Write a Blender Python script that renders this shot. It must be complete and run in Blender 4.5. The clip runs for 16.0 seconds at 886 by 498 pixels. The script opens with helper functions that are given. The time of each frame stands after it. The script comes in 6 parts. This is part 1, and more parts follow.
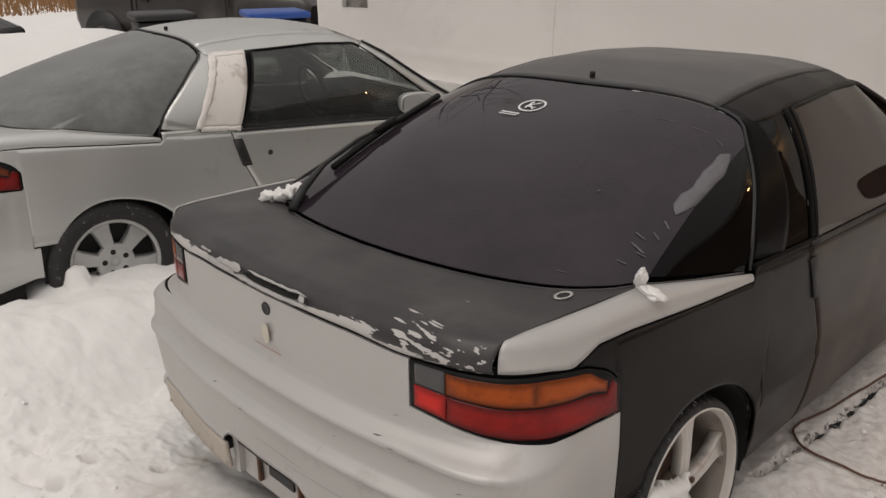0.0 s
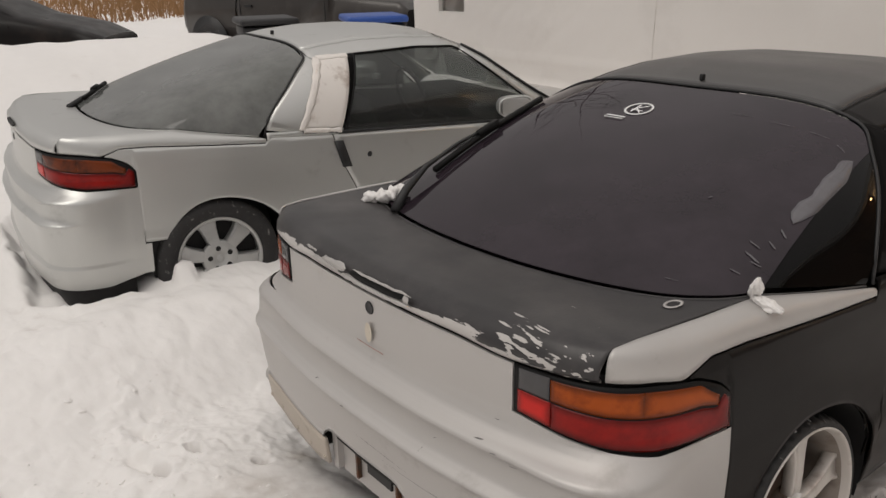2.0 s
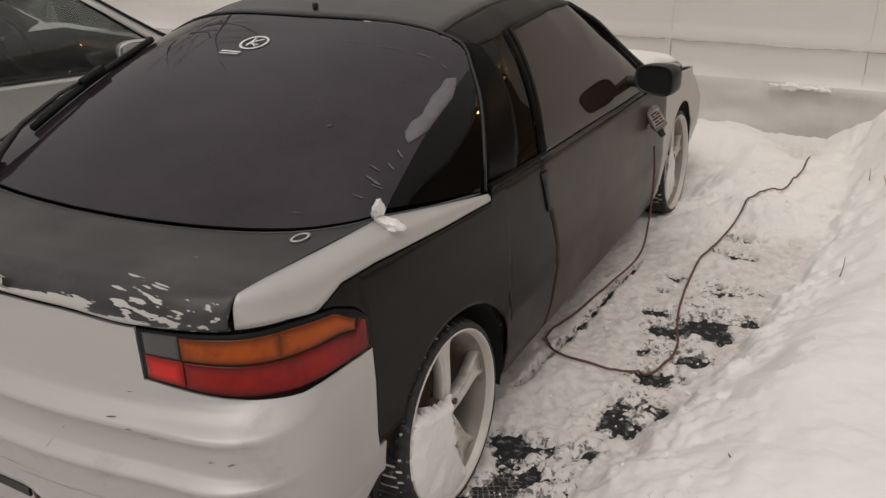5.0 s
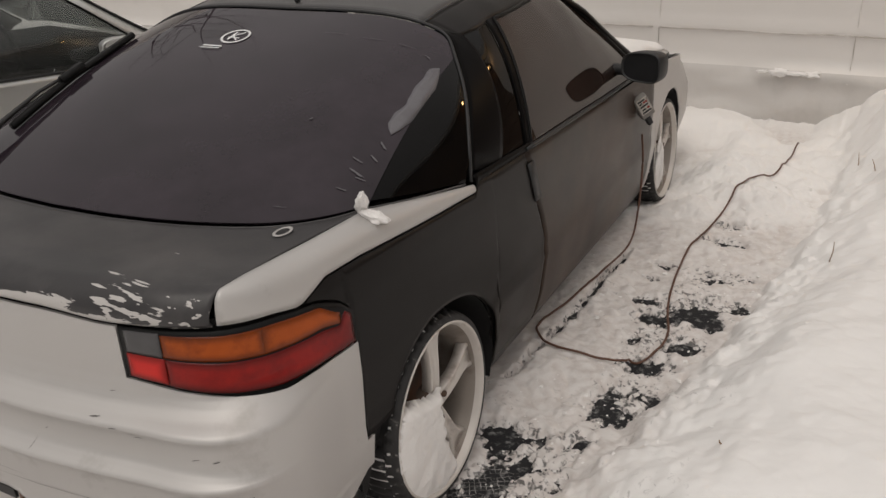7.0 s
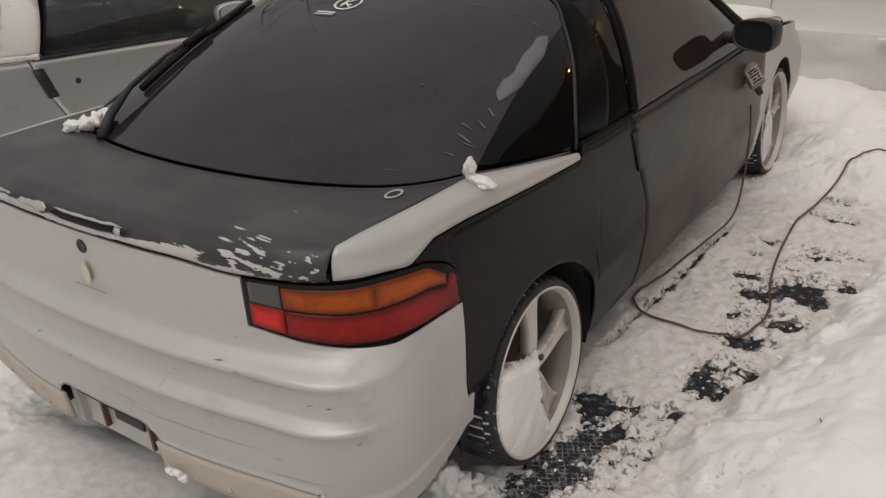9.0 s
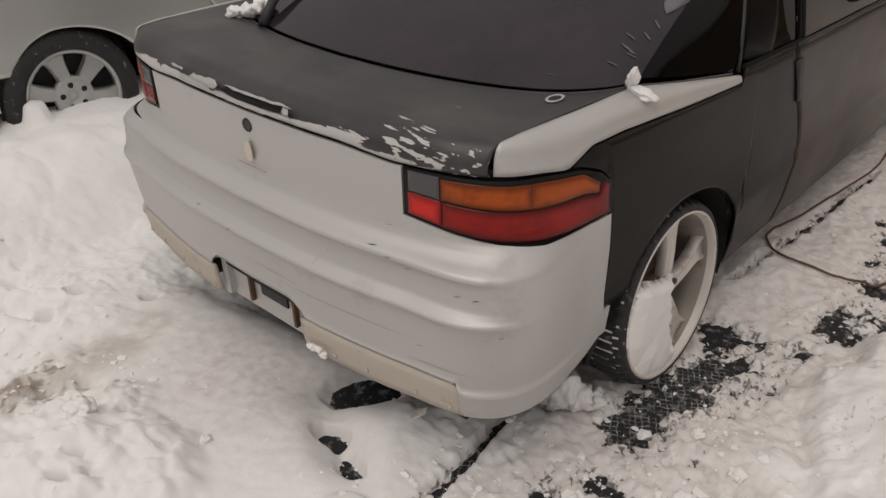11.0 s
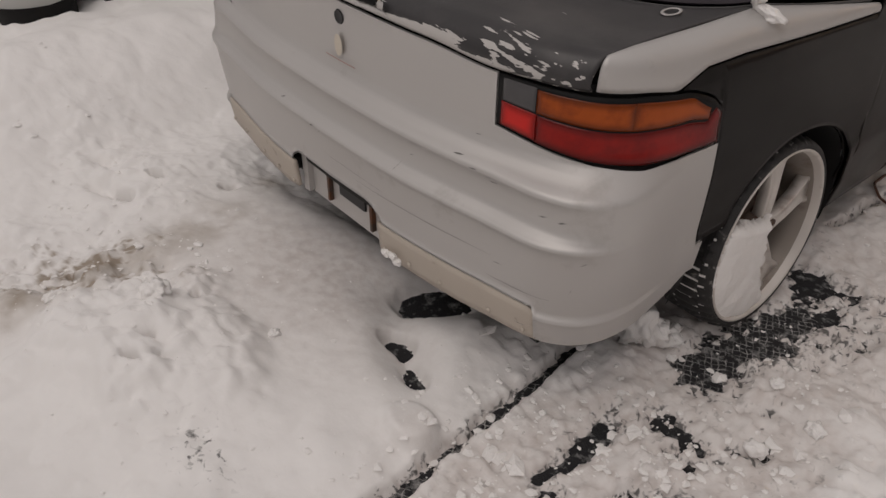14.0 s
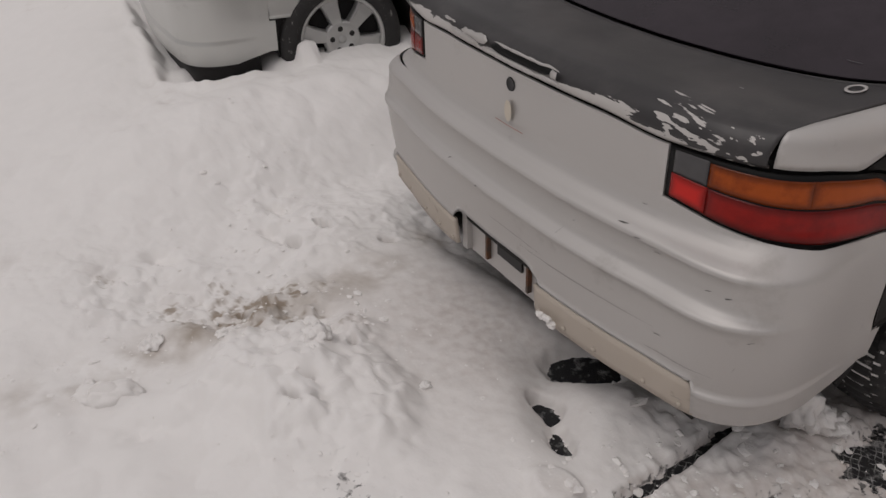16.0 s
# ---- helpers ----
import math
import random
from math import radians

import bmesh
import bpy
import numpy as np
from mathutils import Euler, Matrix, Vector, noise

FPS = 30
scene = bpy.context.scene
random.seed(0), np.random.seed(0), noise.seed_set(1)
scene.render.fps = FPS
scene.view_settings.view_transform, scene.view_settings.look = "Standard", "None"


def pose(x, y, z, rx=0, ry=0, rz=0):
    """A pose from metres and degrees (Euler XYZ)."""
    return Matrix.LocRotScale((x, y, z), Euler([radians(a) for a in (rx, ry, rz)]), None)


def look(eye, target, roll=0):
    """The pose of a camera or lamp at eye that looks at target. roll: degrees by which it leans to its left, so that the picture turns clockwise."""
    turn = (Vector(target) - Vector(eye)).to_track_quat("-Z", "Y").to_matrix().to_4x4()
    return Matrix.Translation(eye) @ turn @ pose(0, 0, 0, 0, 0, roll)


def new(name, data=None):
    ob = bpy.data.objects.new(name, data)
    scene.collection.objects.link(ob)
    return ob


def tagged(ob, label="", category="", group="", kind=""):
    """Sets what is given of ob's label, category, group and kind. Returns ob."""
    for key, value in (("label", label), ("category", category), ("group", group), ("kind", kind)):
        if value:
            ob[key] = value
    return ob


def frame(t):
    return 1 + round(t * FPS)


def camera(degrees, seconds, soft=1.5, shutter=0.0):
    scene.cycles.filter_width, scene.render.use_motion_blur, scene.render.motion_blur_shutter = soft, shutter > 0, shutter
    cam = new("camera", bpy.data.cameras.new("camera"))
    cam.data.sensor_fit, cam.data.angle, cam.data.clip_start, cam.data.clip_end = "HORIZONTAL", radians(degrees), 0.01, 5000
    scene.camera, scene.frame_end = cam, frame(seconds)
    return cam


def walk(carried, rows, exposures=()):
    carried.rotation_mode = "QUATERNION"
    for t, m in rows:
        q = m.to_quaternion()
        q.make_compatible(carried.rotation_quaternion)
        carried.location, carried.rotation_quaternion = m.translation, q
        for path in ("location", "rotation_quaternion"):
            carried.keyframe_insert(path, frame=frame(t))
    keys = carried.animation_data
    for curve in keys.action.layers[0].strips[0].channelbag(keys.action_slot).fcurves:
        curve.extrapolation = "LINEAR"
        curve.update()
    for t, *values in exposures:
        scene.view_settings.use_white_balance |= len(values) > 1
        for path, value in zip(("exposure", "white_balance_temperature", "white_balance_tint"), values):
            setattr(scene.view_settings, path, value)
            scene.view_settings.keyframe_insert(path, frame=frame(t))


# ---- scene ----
cam = camera(57.46, 16.0)
# seconds, place in metres, turn in degrees
ROWS = [
    (0.0, 1.6558, -0.9260, 1.6474, 70.255, 0.620, 45.663),
    (0.5, 1.6504, -0.9303, 1.6503, 71.453, 1.040, 46.302),
    (1.0, 1.6420, -0.9465, 1.6460, 71.991, 1.370, 48.996),
    (1.5, 1.6327, -0.9561, 1.6501, 72.373, 1.977, 51.701),
    (2.0, 1.6194, -0.9512, 1.6427, 70.619, 1.350, 51.929),
    (2.5, 1.6130, -0.9244, 1.6361, 69.236, 0.751, 48.408),
    (3.0, 1.6379, -0.8911, 1.6318, 69.755, 1.591, 45.418),
    (3.5, 1.6744, -0.8487, 1.6253, 69.427, 2.189, 37.632),
    (4.0, 1.7057, -0.8179, 1.6073, 67.996, 2.227, 28.633),
    (4.5, 1.6857, -0.8251, 1.6066, 67.042, 1.110, 28.286),
    (4.7, 1.6784, -0.8238, 1.6016, 66.698, 1.126, 28.330),
    (6.8, 1.6895, -0.7827, 1.5994, 64.877, 2.015, 26.898),
    (7.0, 1.6920, -0.7989, 1.5911, 65.716, 2.063, 27.413),
    (7.5, 1.7030, -0.8251, 1.6093, 68.224, 5.217, 30.879),
    (8.0, 1.7162, -0.8246, 1.6279, 69.625, 5.761, 30.578),
    (8.5, 1.6976, -0.8422, 1.6017, 66.465, 4.810, 30.854),
    (8.7, 1.6926, -0.8503, 1.6078, 64.625, 3.787, 32.096),
    (10.8, 1.6197, -0.9442, 1.5915, 62.447, 3.099, 39.056),
    (11.0, 1.6125, -0.9758, 1.5699, 58.951, 1.304, 42.404),
    (11.5, 1.6118, -0.9780, 1.5375, 52.501, 0.311, 49.252),
    (12.0, 1.6057, -0.9802, 1.5345, 52.007, 0.808, 51.473),
    (12.5, 1.5886, -0.9821, 1.5389, 53.035, 0.914, 54.994),
    (13.0, 1.5544, -0.9938, 1.5709, 57.933, 3.058, 60.790),
    (13.5, 1.5303, -1.0079, 1.5540, 57.784, 1.534, 59.634),
    (14.0, 1.5480, -0.9527, 1.5274, 52.936, -0.478, 49.589),
    (14.5, 1.5763, -0.8850, 1.5284, 51.535, 3.842, 44.668),
    (15.0, 1.5867, -0.9304, 1.5302, 51.783, 3.289, 46.793),
    (15.5, 1.5654, -0.9638, 1.5468, 53.405, 3.575, 53.124),
    (16.0, 1.5327, -1.0079, 1.5555, 57.082, 1.964, 59.556),
]
EXPOSURES = [(0.0, 0.03, 6500, 8), (8.5, 0.03, 6500, 7.5), (11.0, 0.0, 6500, 8.5), (11.6, -0.14, 6500, 9), (12.5, -0.29, 6500, 10), (13.5, -0.38, 6500, 12.5), (14.2, -0.40, 6500, 11), (15.0, -0.40, 6500, 10), (16.0, -0.37, 6300, 11)]
walk(cam, [(t, pose(x, y, z, rx, ry, rz)) for t, x, y, z, rx, ry, rz in ROWS], EXPOSURES)

# ---- light ----
world = bpy.data.worlds.new("overcast")
scene.world = world
world.use_nodes = True
wn, wl = world.node_tree.nodes, world.node_tree.links
bg = wn["Background"]
sky = wn.new("ShaderNodeTexSky")
sky.sky_type, sky.sun_disc = "NISHITA", False
sky.sun_elevation, sky.sun_rotation = radians(65), radians(180)
sky.dust_density, sky.air_density = 4.0, 1.0
dim = wn.new("ShaderNodeVectorMath")
dim.operation = "SCALE"
dim.inputs["Scale"].default_value = 0.09
cloud = wn.new("ShaderNodeMix")
cloud.data_type = "RGBA"
cloud.inputs["Factor"].default_value = 0.82
cloud.inputs["B"].default_value = (0.83, 0.765, 0.725, 1)
wl.new(sky.outputs[0], dim.inputs[0])
wl.new(dim.outputs[0], cloud.inputs["A"])
# overcast: brighter overhead than near the horizon
way, part_z, rise, shade = wn.new("ShaderNodeTexCoord"), wn.new("ShaderNodeSeparateXYZ"), wn.new("ShaderNodeMapRange"), wn.new("ShaderNodeVectorMath")
shade.operation = "SCALE"
rise.inputs["To Min"].default_value, rise.inputs["To Max"].default_value = 0.50, 1.25
wl.new(way.outputs["Generated"], part_z.inputs[0])
wl.new(part_z.outputs["Z"], rise.inputs["Value"])
wl.new(cloud.outputs["Result"], shade.inputs[0])
wl.new(rise.outputs["Result"], shade.inputs["Scale"])
wl.new(shade.outputs[0], bg.inputs["Color"])
bg.inputs["Strength"].default_value = 0.84

sun = new("sun", bpy.data.lights.new("sun", "SUN"))
sun.data.energy, sun.data.angle, sun.data.color = 0.65, radians(35), (1.0, 0.95, 0.9)
sun.matrix_world = look((0, -4.5, 10), (0, 0, 0))


# ---- materials ----
def material(name, colour, rough=0.5, metal=0.0, vary=0.0, scale=6.0, bump=0.0, bump_scale=60.0, coat=0.0, spec=0.5, tint=None, tint_at=(0.45, 0.6), tint_scale=3.0, rough_vary=0.0):
    """A principled material with two scales of variation; tint: a second colour that noise mixes in."""
    m = bpy.data.materials.new(name)
    m.use_nodes = True
    n, l = m.node_tree.nodes, m.node_tree.links
    b = n["Principled BSDF"]
    b.inputs["Roughness"].default_value = rough
    b.inputs["Metallic"].default_value = metal
    b.inputs["Coat Weight"].default_value = coat
    b.inputs["Coat Roughness"].default_value = 0.12
    b.inputs["Specular IOR Level"].default_value = spec
    tc = n.new("ShaderNodeTexCoord")
    base = (*colour, 1)
    b.inputs["Base Color"].default_value = base
    out = None
    if vary:
        t = n.new("ShaderNodeTexNoise")
        t.inputs["Scale"].default_value, t.inputs["Detail"].default_value = scale, 6
        l.new(tc.outputs["Object"], t.inputs["Vector"])
        mix = n.new("ShaderNodeMix")
        mix.data_type = "RGBA"
        mix.inputs["A"].default_value = (*[c * (1 - vary) for c in colour], 1)
        mix.inputs["B"].default_value = (*[min(1, c * (1 + vary)) for c in colour], 1)
        l.new(t.outputs["Fac"], mix.inputs["Factor"])
        out = mix.outputs["Result"]
        if rough_vary:
            r = n.new("ShaderNodeMapRange")
            r.inputs["From Min"].default_value, r.inputs["From Max"].default_value = 0.3, 0.7
            r.inputs["To Min"].default_value, r.inputs["To Max"].default_value = rough - rough_vary, rough + rough_vary
            l.new(t.outputs["Fac"], r.inputs["Value"])
            l.new(r.outputs["Result"], b.inputs["Roughness"])
    if tint:
        t = n.new("ShaderNodeTexNoise")
        t.inputs["Scale"].default_value, t.inputs["Detail"].default_value, t.inputs["Roughness"].default_value = tint_scale, 8, 0.65
        l.new(tc.outputs["Object"], t.inputs["Vector"])
        r = n.new("ShaderNodeMapRange")
        r.inputs["From Min"].default_value, r.inputs["From Max"].default_value = tint_at
        l.new(t.outputs["Fac"], r.inputs["Value"])
        mix = n.new("ShaderNodeMix")
        mix.data_type = "RGBA"
        mix.inputs["A"].default_value = base
        if out:
            l.new(out, mix.inputs["A"])
        mix.inputs["B"].default_value = (*tint, 1)
        l.new(r.outputs["Result"], mix.inputs["Factor"])
        out = mix.outputs["Result"]
    if out:
        l.new(out, b.inputs["Base Color"])
    if bump:
        t = n.new("ShaderNodeTexNoise")
        t.inputs["Scale"].default_value, t.inputs["Detail"].default_value = bump_scale, 5
        l.new(tc.outputs["Object"], t.inputs["Vector"])
        bp = n.new("ShaderNodeBump")
        bp.inputs["Strength"].default_value, bp.inputs["Distance"].default_value = bump, 0.01
        l.new(t.outputs["Fac"], bp.inputs["Height"])
        l.new(bp.outputs["Normal"], b.inputs["Normal"])
    return m


def glass(name, through_colour, gloss_rough=0.03, film=0.0, film_colour=(0.3, 0.28, 0.28), gloss=0.043):
    """Thin car glass: a tinted clear layer under a Fresnel gloss, with a film of dirt."""
    m = bpy.data.materials.new(name)
    m.use_nodes = True
    n, l = m.node_tree.nodes, m.node_tree.links
    n.remove(n["Principled BSDF"])
    clear, shine, fres, mix = (n.new("ShaderNodeBsdfTransparent"), n.new("ShaderNodeBsdfGlossy"), n.new("ShaderNodeLayerWeight"), n.new("ShaderNodeMixShader"))
    clear.inputs["Color"].default_value = (*through_colour, 1)
    shine.inputs["Roughness"].default_value = gloss_rough
    power, scaled = n.new("ShaderNodeMath"), n.new("ShaderNodeMapRange")
    power.operation = "POWER"
    power.inputs[1].default_value = 5
    l.new(fres.outputs["Facing"], power.inputs[0])
    l.new(power.outputs[0], scaled.inputs["Value"])
    scaled.inputs["To Min"].default_value = gloss
    last = clear.outputs[0]
    if film:
        d, t, r, fm = n.new("ShaderNodeBsdfDiffuse"), n.new("ShaderNodeTexNoise"), n.new("ShaderNodeMapRange"), n.new("ShaderNodeMixShader")
        d.inputs["Color"].default_value = (*film_colour, 1)
        tc = n.new("ShaderNodeTexCoord")
        l.new(tc.outputs["Object"], t.inputs["Vector"])
        t.inputs["Scale"].default_value, t.inputs["Detail"].default_value, t.inputs["Roughness"].default_value = 4, 8, 0.68
        r.inputs["From Min"].default_value, r.inputs["From Max"].default_value = 0.3, 0.75
        r.inputs["To Min"].default_value, r.inputs["To Max"].default_value = film * 0.65, film * 1.40
        l.new(t.outputs["Fac"], r.inputs["Value"])
        l.new(r.outputs["Result"], fm.inputs["Fac"])
        l.new(clear.outputs[0], fm.inputs[1])
        l.new(d.outputs[0], fm.inputs[2])
        last = fm.outputs[0]
    l.new(scaled.outputs["Result"], mix.inputs["Fac"])
    l.new(last, mix.inputs[1])
    l.new(shine.outputs[0], mix.inputs[2])
    l.new(mix.outputs[0], n["Material Output"].inputs["Surface"])
    return m


SILVER = material("silver_paint", (0.53, 0.513, 0.498), 0.53, 0.55, 0.05, 3, coat=0.02, tint=(0.33, 0.31, 0.29), tint_at=(0.60, 0.85), tint_scale=5, bump=0.015, bump_scale=300, rough_vary=0.05)
SILVER_COLD = material("cool_silver_paint", (0.56, 0.563, 0.547), 0.38, 0.75, 0.05, 3, coat=0.10, tint=(0.36, 0.36, 0.345), tint_at=(0.60, 0.85), tint_scale=5, rough_vary=0.05)
# the brown tint stands in for warm bounce from the snow
BLACK = material("matte_black_paint", (0.0085, 0.0072, 0.0068), 0.33, 0.0, 0.3, 4, spec=0.14, tint=(0.048, 0.034, 0.027), tint_at=(0.48, 0.85), tint_scale=1.6, bump=0.03, bump_scale=250, rough_vary=0.06)
# door black with the snow's brown reflection put into its colour
BLACK_DOOR = material("brown_sheen_door_paint", (0.020, 0.0125, 0.0088), 0.34, 0.0, 0.3, 3, spec=0.2, tint=(0.085, 0.053, 0.036), tint_at=(0.46, 0.82), tint_scale=1.3, bump=0.03, bump_scale=250, rough_vary=0.06)
TRIM = material("black_trim", (0.012, 0.012, 0.013), 0.5, 0, 0.3, 20)
RUBBER = material("tyre_rubber", (0.020, 0.019, 0.019), 0.7, 0, 0.4, 30, bump=0.2, bump_scale=120, tint=(0.35, 0.33, 0.31), tint_at=(0.60, 0.75), tint_scale=45)
ROOF = material("dull_black_roof_paint", (0.060, 0.058, 0.058), 0.38, 0, 0.25, 3, tint=(0.105, 0.100, 0.099), tint_at=(0.45, 0.8), tint_scale=2.5, bump=0.03, bump_scale=250, rough_vary=0.05)
GLOSS_BLACK = material("gloss_black_paint", (0.004, 0.0035, 0.0035), 0.35, 0, 0.2, 5, spec=0.04)
CREAM = material("cream_residue", (0.60, 0.54, 0.45), 0.6, 0, 0.1, 40)
MIRROR = material("mirror_glass", (0.82, 0.82, 0.82), 0.06, 1.0)
LAMP_SEAL = material("lamp_seal", (0.003, 0.003, 0.003), 0.5, 0, 0.2, 20, spec=0.2)
DARK = material("dark_underbody", (0.012, 0.011, 0.011), 0.8, 0, 0.4, 15)
CABIN = material("cabin_cloth", (0.06, 0.058, 0.058), 0.9, 0, 0.4, 40)
RIM_WHITE = material("worn_white_rim", (0.62, 0.58, 0.54), 0.4, 0.15, 0.12, 9, tint=(0.22, 0.15, 0.11), tint_at=(0.58, 0.8), tint_scale=9)
RIM_DULL = material("dull_rim_barrel", (0.27, 0.235, 0.205), 0.45, 0.1, 0.2, 9, tint=(0.14, 0.10, 0.08), tint_at=(0.5, 0.75), tint_scale=12)
RIM_ALLOY = material("grey_alloy", (0.50, 0.50, 0.49), 0.4, 0.5, 0.1, 9)
STEEL = material("rusty_steel", (0.10, 0.075, 0.06), 0.6, 0.6, 0.4, 25, tint=(0.16, 0.07, 0.035), tint_at=(0.45, 0.6), tint_scale=15)
RED = material("red_lens", (0.27, 0.008, 0.005), 0.22, 0, 0.15, 30, spec=0.25, tint=(0.10, 0.003, 0.004), tint_at=(0.45, 0.75), tint_scale=9)
RED_BRIGHT = material("bright_red_lens", (0.60, 0.016, 0.010), 0.22, 0, 0.1, 30, spec=0.3)
AMBER = material("amber_lens", (0.38, 0.070, 0.005), 0.22, 0, 0.15, 30, spec=0.25, tint=(0.16, 0.026, 0.003), tint_at=(0.48, 0.72), tint_scale=11)


def painted_edge_shade(m, colour):
    """Darkens a lens's colour towards its edge, painting in the shade of the recessed rim."""
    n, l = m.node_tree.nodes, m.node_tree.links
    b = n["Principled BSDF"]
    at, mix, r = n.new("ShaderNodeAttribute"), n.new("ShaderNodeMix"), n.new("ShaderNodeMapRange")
    at.attribute_name = "edge_shade"
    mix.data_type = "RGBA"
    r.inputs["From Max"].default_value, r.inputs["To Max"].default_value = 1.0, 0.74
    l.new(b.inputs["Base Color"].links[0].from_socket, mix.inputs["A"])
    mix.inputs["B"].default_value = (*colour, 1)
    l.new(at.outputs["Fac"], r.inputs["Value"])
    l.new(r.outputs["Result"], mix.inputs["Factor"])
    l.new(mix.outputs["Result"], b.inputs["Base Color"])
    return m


SMOKED = material("smoked_amber_lens", (0.17, 0.035, 0.008), 0.25, 0, 0.15, 30, spec=0.25, tint=(0.05, 0.015, 0.008), tint_at=(0.40, 0.62), tint_scale=11)
RED, RED_BRIGHT, AMBER = painted_edge_shade(RED, (.04, .002, .002)), painted_edge_shade(RED_BRIGHT, (.09, .003, .003)), painted_edge_shade(AMBER, (.05, .010, .002))
CLEAR_LENS = material("smoky_clear_lens", (0.08, 0.078, 0.08), 0.22, 0, 0.15, 30, spec=0.3)
BEIGE = material("beige_plastic", (0.47, 0.415, 0.355), 0.55, 0, 0.08, 8, tint=(0.25, 0.19, 0.14), tint_at=(0.62, 0.75), tint_scale=14)
GLASS_DARK = glass("film_tinted_glass", (0.02, 0.018, 0.02), 0.03, 0.10, (0.27, 0.20, 0.26))
GLASS_BLACK = glass("blackened_glass", (0.004, 0.004, 0.004), 0.02, 0.01, gloss=0.020)
GLASS_SIDE = glass("tinted_side_glass", (0.10, 0.085, 0.08), 0.02, 0.055, (0.42, 0.26, 0.20), gloss=0.062)
GLASS_PLAIN = glass("dusty_clear_glass", (0.22, 0.23, 0.22), 0.05, 0.34, (0.42, 0.43, 0.415))
GLASS_DOOR = glass("clear_side_glass", (0.62, 0.64, 0.63), 0.02, 0.045, (0.45, 0.46, 0.45))
SNOW_CLUMP = material("packed_snow", (0.84, 0.82, 0.80), 0.7, 0, 0.04, 20, bump=0.35, bump_scale=70)
WHITE = material("white_vinyl", (0.8, 0.8, 0.8), 0.4, 0, 0.05, 30)
STAIN_RED = material("faded_red_mark", (0.36, 0.22, 0.19), 0.5, 0, 0.2, 60)


def worn_lid():
    """Black deck paint, scraped through to silver along its rear lip and corner."""
    m = material("worn_black_deck_paint", (0.030, 0.028, 0.029), 0.40, 0, 0.3, 5, tint=(0.085, 0.078, 0.076), tint_at=(0.45, 0.85), tint_scale=4, bump=0.04, bump_scale=200, rough_vary=0.06)
    n, l = m.node_tree.nodes, m.node_tree.links
    b = n["Principled BSDF"]
    tc = n.new("ShaderNodeTexCoord")
    sep = n.new("ShaderNodeSeparateXYZ")
    l.new(tc.outputs["Object"], sep.inputs[0])
    st = n.new("ShaderNodeMapping")
    st.inputs["Scale"].default_value = (7, 40, 40)
    l.new(tc.outputs["Object"], st.inputs["Vector"])
    t = n.new("ShaderNodeTexNoise")
    t.inputs["Scale"].default_value, t.inputs["Detail"].default_value, t.inputs["Roughness"].default_value = 1.3, 6, 0.6
    l.new(st.outputs[0], t.inputs["Vector"])

    def ranged(value, a, b_, lo, hi):
        r = n.new("ShaderNodeMapRange")
        r.inputs["From Min"].default_value, r.inputs["From Max"].default_value = a, b_
        r.inputs["To Min"].default_value, r.inputs["To Max"].default_value = lo, hi
        l.new(value, r.inputs["Value"])
        return r.outputs["Result"]

    def add(a, b_):
        s = n.new("ShaderNodeMath")
        l.new(a, s.inputs[0])
        l.new(b_, s.inputs[1])
        return s.outputs[0]

    def larger(a, b_):
        s = n.new("ShaderNodeMath")
        s.operation = "MAXIMUM"
        l.new(a, s.inputs[0])
        l.new(b_, s.inputs[1])
        return s.outputs[0]

    # a band along the lip, fading out at both ends
    low = ranged(sep.outputs["Z"], 0.872, 0.902, 0.42, -0.02)
    rear = ranged(sep.outputs["Y"], 0.08, 0.20, 0.04, -0.30)
    right = ranged(sep.outputs["X"], 0.36, 0.48, 0.0, -0.30)
    left = ranged(sep.outputs["X"], -0.62, -0.48, -0.25, 0.0)
    band = ranged(add(add(add(add(t.outputs["Fac"], low), rear), right), left), 0.685, 0.70, 0.0, 1.0)
    # flakes on the corner
    st2 = n.new("ShaderNodeMapping")
    st2.inputs["Scale"].default_value, st2.inputs["Rotation"].default_value = (13, 95, 80), (0, 0, 0.2)
    l.new(tc.outputs["Object"], st2.inputs["Vector"])
    t2 = n.new("ShaderNodeTexNoise")
    t2.inputs["Scale"].default_value, t2.inputs["Detail"].default_value, t2.inputs["Roughness"].default_value = 1.1, 2, 0.5
    l.new(st2.outputs[0], t2.inputs["Vector"])
    side = ranged(sep.outputs["X"], 0.36, 0.46, -0.35, 0.0)
    ahead = ranged(sep.outputs["Y"], 0.10, 0.24, 0.07, -0.16)
    flakes = ranged(add(add(t2.outputs["Fac"], side), ahead), 0.60, 0.62, 0.0, 1.0)
    mask = larger(band, flakes)
    mix = n.new("ShaderNodeMix")
    mix.data_type = "RGBA"
    old = b.inputs["Base Color"].links[0].from_socket
    l.new(old, mix.inputs["A"])
    mix.inputs["B"].default_value = (0.50, 0.48, 0.46, 1)
    l.new(mask, mix.inputs["Factor"])
    l.new(mix.outputs["Result"], b.inputs["Base Color"])
    return m


WORN_LID = worn_lid()


